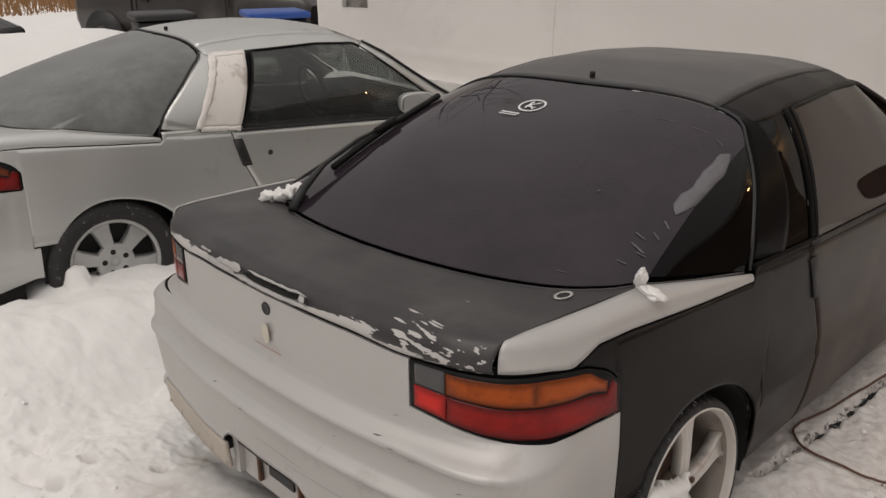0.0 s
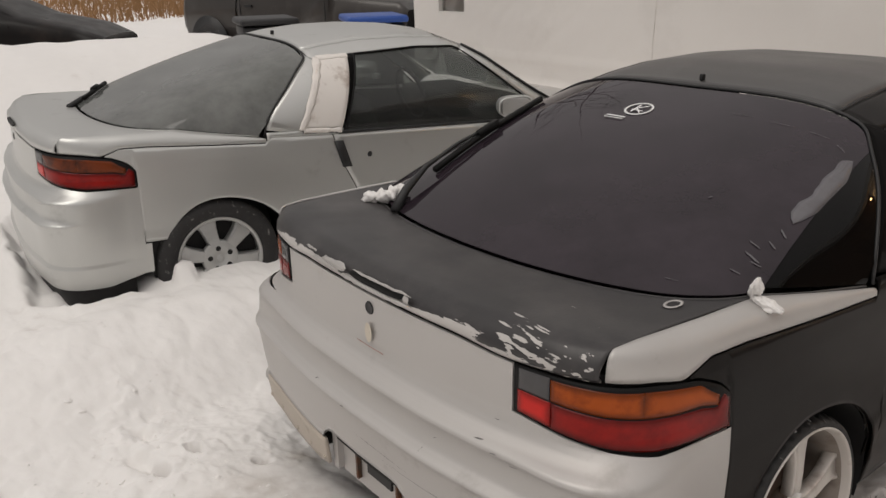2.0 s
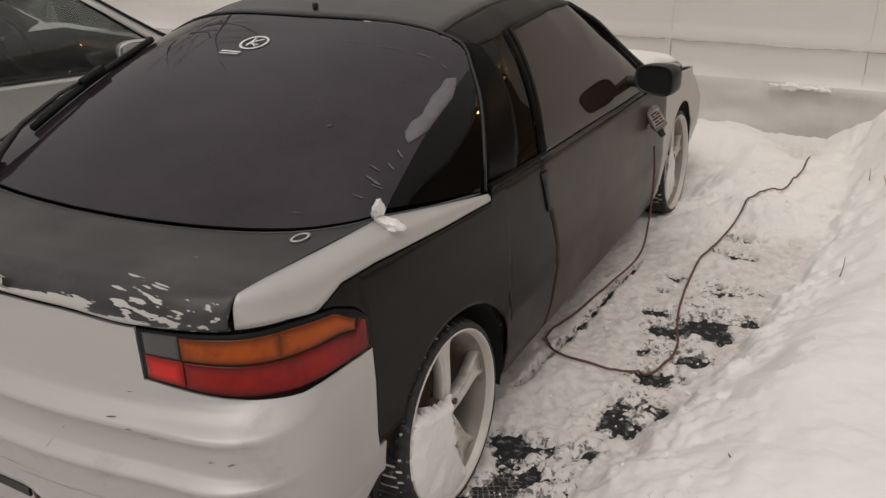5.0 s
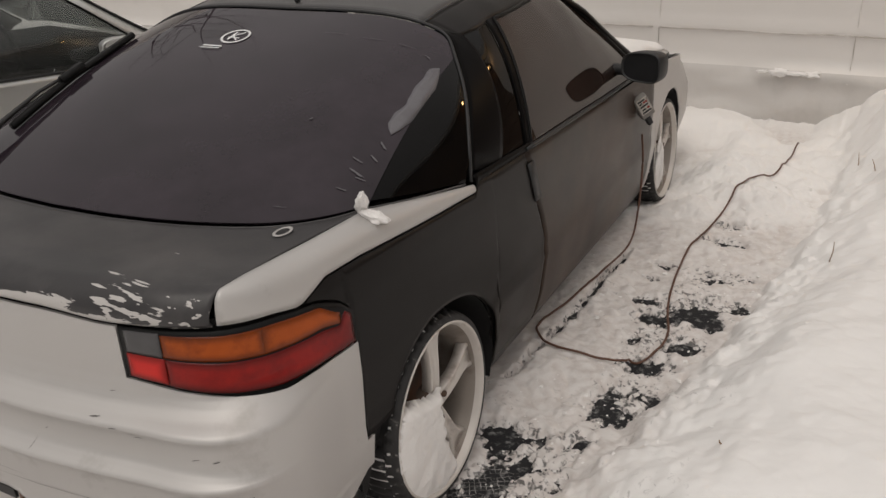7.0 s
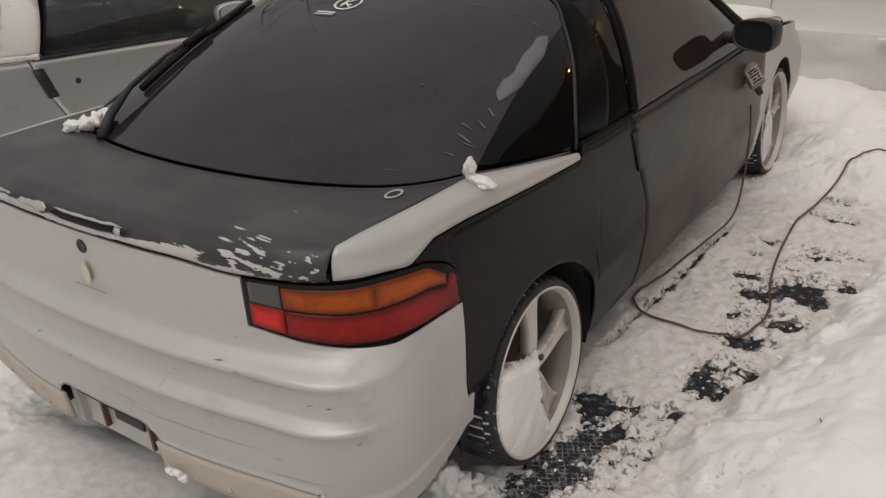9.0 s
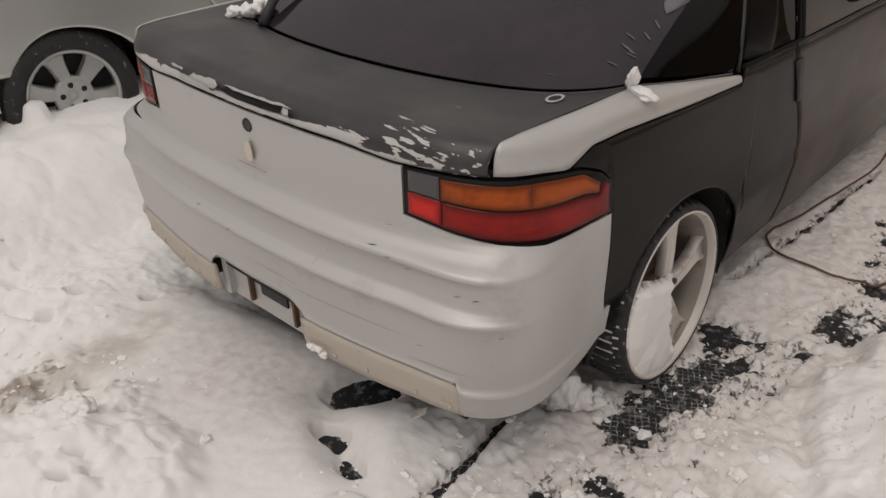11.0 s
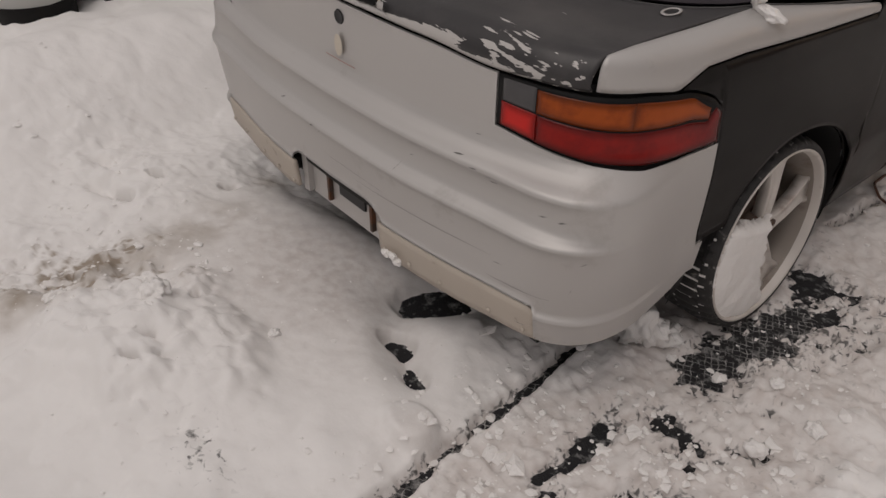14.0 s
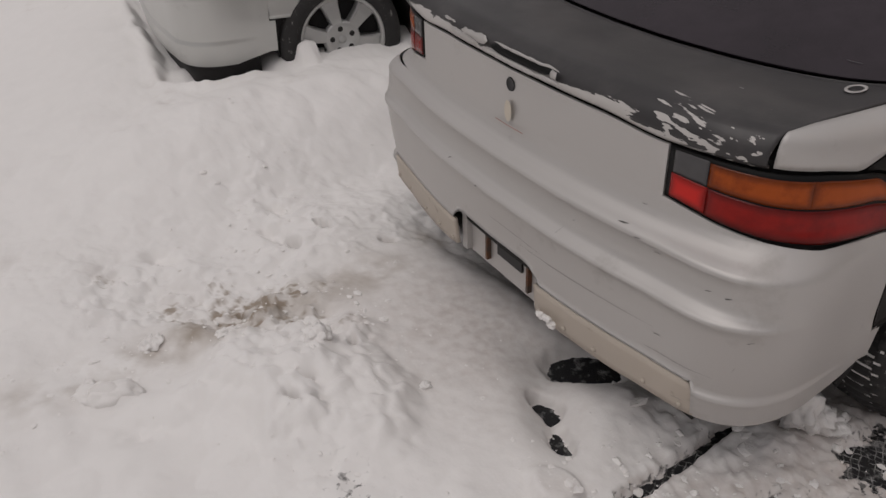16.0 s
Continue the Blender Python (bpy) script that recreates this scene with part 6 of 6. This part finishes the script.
def sheeting(x0, x1, z0, z1, mat=WRAP, step=.045):
    xs, zs = np.linspace(x0, x1, max(2, int((x1 - x0) / step))), np.linspace(z0, z1, max(2, int((z1 - z0) / step)))
    A, B = np.meshgrid(xs, zs, indexing="ij")
    P = np.stack([A, wall_relief(A, B), B], -1)
    V, F = grid(P, (0, 5, 1))
    mesh_part("sheeting", V, F, mat, house_wall)


for x0, x1, z0, z1 in ((-8.70, -8.14, -.2, 3.2), (-8.14, -7.56, -.2, 1.07), (-8.14, -7.56, 2.1, 3.2), (-7.56, 1.30, -.2, 3.2)):
    if z0 < 0:
        sheeting(x0, x1, z0, .36, WRAP_LOW, .03)
    sheeting(x0, x1, max(z0, .36), z1)
    V, F = [], []
    box_into(V, F, x0 + (.0 if x0 > -8.6 else .03), x1, .09, .28, z0, z1)
    mesh_part("wall_core", V, F, FRAME, house_wall, smooth=False)
for z in (.60,):
    for x0, x1 in ((-1.5, -1.05), (-1.0, .22), (.24, 1.25)):
        pts = [(x, float(wall_relief(np.array(x), np.array(z))) - .003, z + .006 * noise.noise(Vector((x * 3, 0, 0)))) for x in np.linspace(x0, x1, 30)]
        V, F = tube(pts, .0045, 5)
        mesh_part("seam", V, F, SEAM, house_wall)
for x in (-1.01, .28, -4.6):
    pts = [(x + .008 * noise.noise(Vector((x, z * 3, 1))), float(wall_relief(np.array(x), np.array(z))) - .002, z) for z in np.linspace(.30, 3.1, 40)]
    V, F = tube(pts, .0028, 5)
    mesh_part("seam", V, F, SEAM, house_wall)
V, F = [], []
box_into(V, F, -8.74, 8.2, -.30, .5, 3.2, 3.4)
ob = mesh_part("eaves", V, F, FRAME, house_wall, smooth=False)
V, F = [], []
box_into(V, F, -8.70, -8.56, .09, 7.0, -.3, 3.2)
mesh_part("wall_return", V, F, WRAP, house_wall, smooth=False)
# snow caught on the lower sheet's ledge
drift = bmesh.new()
for seed, size, at in ((2, (.065, .034, .026), (1.15, 5.080, .352)), (4, (.10, .034, .012), (1.26, 5.075, .350)), (6, (.05, .034, .020), (1.36, 5.070, .350)), (9, (.03, .03, .008), (1.04, 5.080, .354))):
    lobe = blob(seed, size, .6, 3)
    bmesh.ops.translate(lobe, verts=lobe.verts, vec=at)
    tmp = bpy.data.meshes.new("lobe")
    lobe.to_mesh(tmp)
    lobe.free()
    drift.from_mesh(tmp)
    bpy.data.meshes.remove(tmp)
tagged(part("snow_clump", drift, SNOW_CLUMP), "thin ridge of snow caught on the sheeting ledge", "snow")
PLANK = material("dark_brown_boards", (0.13, 0.072, 0.040), 0.6, 0, 0.35, 3, tint=(0.20, 0.115, 0.065), tint_at=(0.45, 0.7), tint_scale=2)
porch = new("wall_porch")
porch.matrix_basis = WALL
tagged(porch, "dark brown boarded porch wall", "wall", kind="structure")
for k in range(16):
    V, F = [], []
    box_into(V, F, 1.31, 5.6, .02 + .004 * (k % 2), .28, -.2 + .2125 * k, -.2 + .2125 * (k + 1) - .006)
    mesh_part("board", V, F, PLANK, porch, smooth=False)
# unseen board wall, added only to give the side glass dark reflections
east = new("wall_unseen_east")
tagged(east, "unseen dark board wall added to darken the window reflections", "wall", kind="structure")
for k in range(18):
    V, F = [], []
    box_into(V, F, 13.0 + .004 * (k % 2), 13.3, -6.0, 9.0, -.2 + .2125 * k, -.2 + .2125 * (k + 1) - .006)
    mesh_part("board", V, F, PLANK, east, smooth=False)
win = new("window_1")
win.matrix_basis = WALL
tagged(win, "narrow grey window in the sheeted wall", "window", kind="structure")
V, F = [], []
box_into(V, F, -8.12, -7.58, .05, .056, 1.09, 2.08)
mesh_part("pane", V, F, PANE, win, smooth=False)
V, F = [], []
box_into(V, F, -8.14, -7.56, .075, .085, 1.07, 2.1)
mesh_part("blind", V, F, BLIND, win, "grey blind behind the pane", smooth=False)
for a, b, q, r in ((-8.14, -8.12, 1.07, 2.1), (-7.58, -7.56, 1.07, 2.1), (-8.12, -7.58, 1.07, 1.09), (-8.12, -7.58, 2.08, 2.1)):
    V, F = [], []
    box_into(V, F, a, b, -.01, .07, q, r)
    mesh_part("window_frame", V, F, FRAME, win, smooth=False)

# warm lamp on the wall, seen only in the cars' windows
lamp = new("wall_lamp")
tagged(lamp, "warm porch lamp fixed to the house wall", "lamp")
lamp.matrix_basis = pose(2.62, 4.93, 2.92)
GLOW = bpy.data.materials.new("warm_bulb")
GLOW.use_nodes = True
pb = GLOW.node_tree.nodes["Principled BSDF"]
pb.inputs["Base Color"].default_value = (0.9, 0.6, 0.3, 1)
pb.inputs["Emission Color"].default_value = (1.0, 0.56, 0.20, 1)
pb.inputs["Emission Strength"].default_value = 110
part("bulb", blob(1, (.05, .05, .06), 0, 3), GLOW, lamp)
V, F = [], []
box_into(V, F, -.05, .05, .05, .12, -.09, .09)
mesh_part("bracket", V, F, TRIM, lamp, smooth=False)
V, F = tube([(0, 0, .06), (0, 0, .075)], (.06, .035), 16)
mesh_part("cap", V, F, TRIM, lamp)

# ---- far side: road, reeds, truck, bins, dark car ----
TRUCK_PAINT = material("brown_grey_truck_paint", (0.036, 0.031, 0.028), 0.35, 0.2, 0.2, 2, coat=0.2, tint=(0.06, 0.053, 0.047), tint_at=(0.5, 0.8))
BLUE = material("blue_plastic", (0.02, 0.075, 0.33), 0.45, 0, 0.1, 8)
BIN_BLACK = material("black_bin_plastic", (0.018, 0.018, 0.019), 0.5, 0, 0.2, 8)
REED = material("dry_brown_reeds", (0.28, 0.155, 0.070), 0.9, 0, 0.4, 3)
BARK = material("grey_bark", (0.075, 0.062, 0.055), 0.9, 0, 0.3, 6)
ROAD = material("salted_road", (0.30, 0.28, 0.26), 0.8, 0, 0.2, 1.5)


def simple_wheel(parent, x, y, r, w, sg):
    k = new("wheel")
    k.parent = parent
    V, F = lathe([(r * .6, -w / 2), (r * .92, -w / 2), (r, -w * .3), (r, w * .3), (r * .92, w / 2), (r * .62, w / 2)], 32)
    mesh_part("tyre", V, F, RUBBER, k)
    V, F = lathe([(0, w * .3), (r * .25, w * .34), (r * .5, w * .28), (r * .62, w * .48)], 24)
    mesh_part("rim", V, F, RIM_ALLOY, k)
    k.matrix_basis = pose(x, y, r, 0, 0, 0 if sg > 0 else 180)


def section_body(parent, name, stations, mat, label=""):
    """A closed body lofted through stations (y, half width, low, shoulder, top, top half width)."""
    P = []
    for y, w, lo, sh, tp, tw in stations:
        half = [(w * .94, lo), (w, lo + (sh - lo) * .3), (w, lo + (sh - lo) * .75), (w * .965, sh), ((w * .96 + tw) / 2, (sh + tp) / 2 + (tp - sh) * .06), (tw, tp - (tp - sh) * .06 - .004), (tw * .6, tp), (0, tp + .006)]
        P.append([(x, y, z) for x, z in half] + [(-x, y, z) for x, z in half[::-1][1:]])
    P = np.array(P)
    V, F = grid(P, P.mean((0, 1)))
    k = P.shape[1]
    F = list(F) + [tuple(range(k)), tuple((len(P) - 1) * k + q for q in range(k))]
    return mesh_part(name, V, F, mat, parent, label)


def flat_quad(parent, name, pts, mat, thick=.02):
    V = [Vector(p) for p in pts]
    return mesh_part(name, [tuple(v) for v in V], [(0, 1, 2, 3)], mat, parent, smooth=False, thick=thick)


truck = new("pickup_truck")
tagged(truck, "dark brown-grey pickup truck parked beyond the bins", "truck")
section_body(truck, "hood", [(5.45, .88, .55, .95, 1.0, .80), (5.3, .95, .45, 1.05, 1.12, .84), (4.2, .97, .45, 1.12, 1.20, .86), (4.0, .97, .45, 1.12, 1.20, .86)], TRUCK_PAINT)
section_body(truck, "cab", [(4.0, .97, .45, 1.15, 1.18, .86), (3.4, .97, .45, 1.18, 1.72, .76), (3.15, .97, .45, 1.18, 1.80, .74), (2.2, .97, .45, 1.18, 1.82, .74), (2.05, .97, .45, 1.18, 1.70, .74), (2.0, .97, .45, 1.18, 1.22, .80)], TRUCK_PAINT)
section_body(truck, "bed", [(1.95, .97, .50, 1.16, 1.20, .93), (.70, .97, .50, 1.16, 1.20, .93), (.60, .93, .55, 1.1, 1.16, .9)], TRUCK_PAINT)
for sg in (1, -1):
    flat_quad(truck, "side_window", [(sg * .955, 3.62, 1.24), (sg * .955, 2.25, 1.24), (sg * .80, 2.3, 1.66), (sg * .80, 3.2, 1.68)], GLASS_SIDE)
    for y in (1.25, 4.55):
        V, F = lathe([(.0, 0), (.46, 0), (.46, -.02)], 32)
        ob = mesh_part("wheel_arch", [(sg * (.975 + .0 * x) + x * sg, y + b, max(.45, .42 + c_)) for x, b, c_ in V], F, TRIM, truck)
        simple_wheel(truck, sg * .86, y, .38, .25, sg)
    bm = rounded_box(.16, .10, .22, .03, 2)
    bmesh.ops.translate(bm, verts=bm.verts, vec=(sg * 1.10, 3.55, 1.32))
    part("door_mirror", bm, TRIM, truck)
    for y in (3.95, 2.08):
        V, F = [], []
        box_into(V, F, sg * .978 - .004, sg * .978 + .004, y - .008, y + .008, .5, 1.15)
        mesh_part("door_gap", V, F, TRIM, truck, smooth=False)
    V, F = [], []
    box_into(V, F, sg * .985 - .01, sg * .985 + .01, 2.2, 2.36, 1.02, 1.06)
    mesh_part("door_handle", V, F, TRIM, truck, smooth=False)
flat_quad(truck, "windscreen", [(-.78, 3.93, 1.24), (.78, 3.93, 1.24), (.68, 3.42, 1.70), (-.68, 3.42, 1.70)], GLASS_PLAIN)
V, F = [], []
box_into(V, F, -.92, .92, 5.42, 5.56, .45, .72)
mesh_part("bumper", V, F, TRIM, truck, smooth=False)
truck.matrix_basis = pose(-13.85, 5.30, 0.03, 0, 0, -70.8)
truck.scale = (1.0, 0.99, 1.0)

dark = new("dark_car")
tagged(dark, "low black car parked behind the snow bank", "car")
section_body(dark, "body", [(0, .70, .35, .75, .80, .62), (.3, .82, .25, .85, .95, .66), (1.2, .85, .22, .90, 1.36, .58), (2.0, .86, .22, .90, 1.42, .56), (2.6, .86, .22, .90, 1.30, .56), (3.3, .85, .22, .86, .94, .64), (4.0, .80, .25, .74, .80, .62), (4.35, .66, .35, .60, .66, .5)], BLACK)
for sg in (1, -1):
    flat_quad(dark, "side_window", [(sg * .862, 3.0, .95), (sg * .862, 1.0, .95), (sg * .70, 1.2, 1.26), (sg * .68, 2.5, 1.26)], GLASS_SIDE)
    for y in (.8, 3.45):
        simple_wheel(dark, sg * .76, y, .30, .19, sg)
    bm = rounded_box(.14, .10, .10, .03, 2)
    bmesh.ops.translate(bm, verts=bm.verts, vec=(sg * .95, 2.75, .98))
    part("door_mirror", bm, BLACK, dark)
dark.matrix_basis = pose(-12.75, -.85, 0.20, 0, 0, -38)


def wheeled_bin(name, m, body_mat, lid_mat, label):
    b = new(name)
    tagged(b, label, "bin", "household bins")
    bm = bmesh.new()
    bmesh.ops.create_cube(bm, size=1)
    for v in bm.verts:
        k = 1.0 if v.co.z > 0 else .82
        v.co = Vector((v.co.x * .58 * k, v.co.y * .70 * k, .52 + v.co.z * .92))
    bmesh.ops.bevel(bm, geom=bm.edges[:], offset=.03, segments=2, affect="EDGES", profile=0.5)
    part("body", bm, body_mat, b)
    bm = rounded_box(.64, .80, .07, .03, 3)
    for v in bm.verts:
        v.co.z += .03 * (1 - (v.co.x / .32) ** 2)
    bmesh.ops.translate(bm, verts=bm.verts, vec=(0, 0, 1.02))
    part("lid", bm, lid_mat, b)
    V, F = tube([(-.24, .42, .95), (.24, .42, .95)], .016, 8)
    mesh_part("handle", V, F, body_mat, b)
    for sg in (1, -1):
        simple_wheel(b, sg * .27, .32, .10, .05, sg)
    b.matrix_basis = m
    return b


wheeled_bin("wheeled_bin", pose(-7.0, 3.25, 0.08, 0, 0, 72), BIN_BLACK, BIN_BLACK, "black wheeled bin with a black lid standing in snow")
wheeled_bin("wheeled_bin", pose(-5.95, 4.0, 0.10, 0, 0, 66), BIN_BLACK, BLUE, "black wheeled bin with a blue lid")
for m, d in ((pose(-20.4, 6.1, .06, 0, 0, 106.5), 1.6),):
    V, F = [], []
    box_into(V, F, -90, 90, -d / 2, d / 2, 0.10, .16)
    ob = mesh_part("road", V, F, ROAD, None, smooth=False)
    ob.matrix_basis = m
    tagged(ob, "salted grey road beyond the yard", "road", kind="structure")
# reeds beyond the road
RV, RF = [], []
ahead = Vector((-.958, .285, 0))
across = Vector((.285, .958, 0))
for i in range(20000):
    d, a = 23.5 + 20 * rng.rand() ** 1.3, -26 + 60 * rng.rand()
    p = ahead * d + across * a
    clump = .75 + .55 * noise.noise(Vector((p.x * .35, p.y * .35, 0)))
    hgt = (.5 + .9 * rng.rand()) * max(.25, clump)
    lean = Vector((rng.randn() * .16, rng.randn() * .16, 0))
    wv = across * (.012 + .02 * rng.rand())
    b0 = len(RV)
    RV += [tuple(p - wv), tuple(p + wv), tuple(p + wv * .7 + lean * .5 + Vector((0, 0, hgt * .6))), tuple(p - wv * .7 + lean * .5 + Vector((0, 0, hgt * .6))), tuple(p + lean * 1.6 + Vector((0, 0, hgt)))]
    RF += [(b0, b0 + 1, b0 + 2, b0 + 3), (b0 + 3, b0 + 2, b0 + 4)]
ob = mesh_part("reeds", RV, RF, REED, smooth=False)
tagged(ob, "dry brown reeds along the road", "reeds", kind="stuff")
TV, TF = [], []
for i in range(1600):
    d, a = 62 + 130 * rng.rand() ** 1.5, -60 + 150 * rng.rand()
    p = ahead * d + across * a
    hgt = 1.2 + 3.0 * rng.rand() ** 2
    for q in range(7):
        tip = p + Vector((rng.randn() * hgt * .22, rng.randn() * hgt * .22, hgt * (.5 + .5 * rng.rand())))
        side_v = across * (.03 + .03 * rng.rand())
        b0 = len(TV)
        TV += [tuple(p - side_v), tuple(p + side_v), tuple(tip)]
        TF.append((b0, b0 + 1, b0 + 2))
ob = mesh_part("far_scrub", TV, TF, BARK, smooth=False)
tagged(ob, "bare grey scrub across the snowy field", "bushes", kind="stuff")

# bare tree behind the house, mirrored in the rear window
tree = new("bare_tree")
tagged(tree, "tall bare tree behind the house", "tree")
tr = random.Random(6)
BV, BF = [], []


def branch(p, d, length, r, depth):
    pts, rad = [p], [r]
    for k in range(4):
        d = (d + Vector((tr.uniform(-.22, .22), tr.uniform(-.22, .22), tr.uniform(-.08, .14)))).normalized()
        p = p + d * length / 4
        pts.append(p)
        rad.append(r * (1 - .16 * (k + 1)))
    V, F = tube(pts, rad, 5 if depth else 8)
    b = len(BV)
    BV.extend(V)
    BF.extend([tuple(q + b for q in f) for f in F])
    if depth < 5:
        for k in range(3 if depth < 2 else 3):
            at = pts[2 + k % 3]
            nd = (d + Vector((tr.uniform(-.9, .9), tr.uniform(-.9, .9), tr.uniform(-.25, .5)))).normalized()
            branch(at, nd, length * tr.uniform(.55, .75), rad[2 + k % 3] * .66, depth + 1)


branch(Vector((0, 0, 0)), Vector((0, 0, 1)), 4.5, .50, 0)
mesh_part("limbs", BV, BF, BARK, tree)
tree.matrix_basis = pose(-8.9, 8.2, 0)
tree.scale = (1.15, 1.15, .80)

# dry stalks sticking out of the bank
for k, (x, y, tall, a) in enumerate(((1.67, 2.55, .09, 10), (1.72, 3.80, .07, -25), (1.80, 3.62, .06, 30), (1.50, 1.10, .02, 60))):
    z = float(snow_height(np.array([x]), np.array([y]))[0])
    V, F = tube([(0, 0, -.02), (.004, .002, tall * .5), (.012 * math.sin(k), .006, tall)], (.0028, .0022, .0012), 5)
    ob = mesh_part("dry_stalk", V, F, REED)
    ob.matrix_basis = pose(x, y, z, 0, a * .5, k * 70)
    tagged(ob, "thin dry brown stalk sticking out of the snow", "stalk", "stalks in the bank")
# crumbs on the beige insert
for k, (x, z) in enumerate(((.235, .300), (.275, .296), (.262, .306))):
    p = body(s_at_x(x), z, .012)
    snow_clod("snow_crumb", 40 + k, (.013, .008, .009), pose(p[0], p[1], p[2]), "small crumb of snow stuck to the bumper insert", .5)
# loose lumps lying on the trampled snow
for k, (x, y, r) in enumerate(((-.16, -.47, .040), (-.26, -.45, .030), (-.40, -.66, .028), (-.50, -.86, .036), (-.40, -1.05, .026), (.98, .24, .022), (.84, -.20, .026), (1.16, .56, .024), (.74, -.36, .022), (1.02, .62, .020), (.10, -.28, .018))):
    z = max(0.0, float(snow_height(np.array([x]), np.array([y]))[0]))
    tagged(snow_clod("snow_lump", 60 + k, (r, r * .8, r * .55), pose(x, y, z + r * .12, 0, 0, 47 * k), "loose lump of trampled snow", .55), group="loose lumps of snow")
# snow packed against the rear tyre and its tread
for k, (x, y, z, size) in enumerate(((.70, .515, .055, (.050, .040, .050)), (.690, .480, .095, (.035, .035, .065)), (.655, .50, .040, (.045, .045, .035)), (.735, .56, .030, (.035, .040, .030)))):
    snow_clod("snow_wedge", 90 + k, size, pose(x, y, z, 0, 0, 30 * k), "snow packed against the rear tyre", .6)
snow_clod("snow_crumb", 95, (.016, .012, .014), pose(.735, .43, .33), "small crumb of snow stuck behind the bumper end", .6)
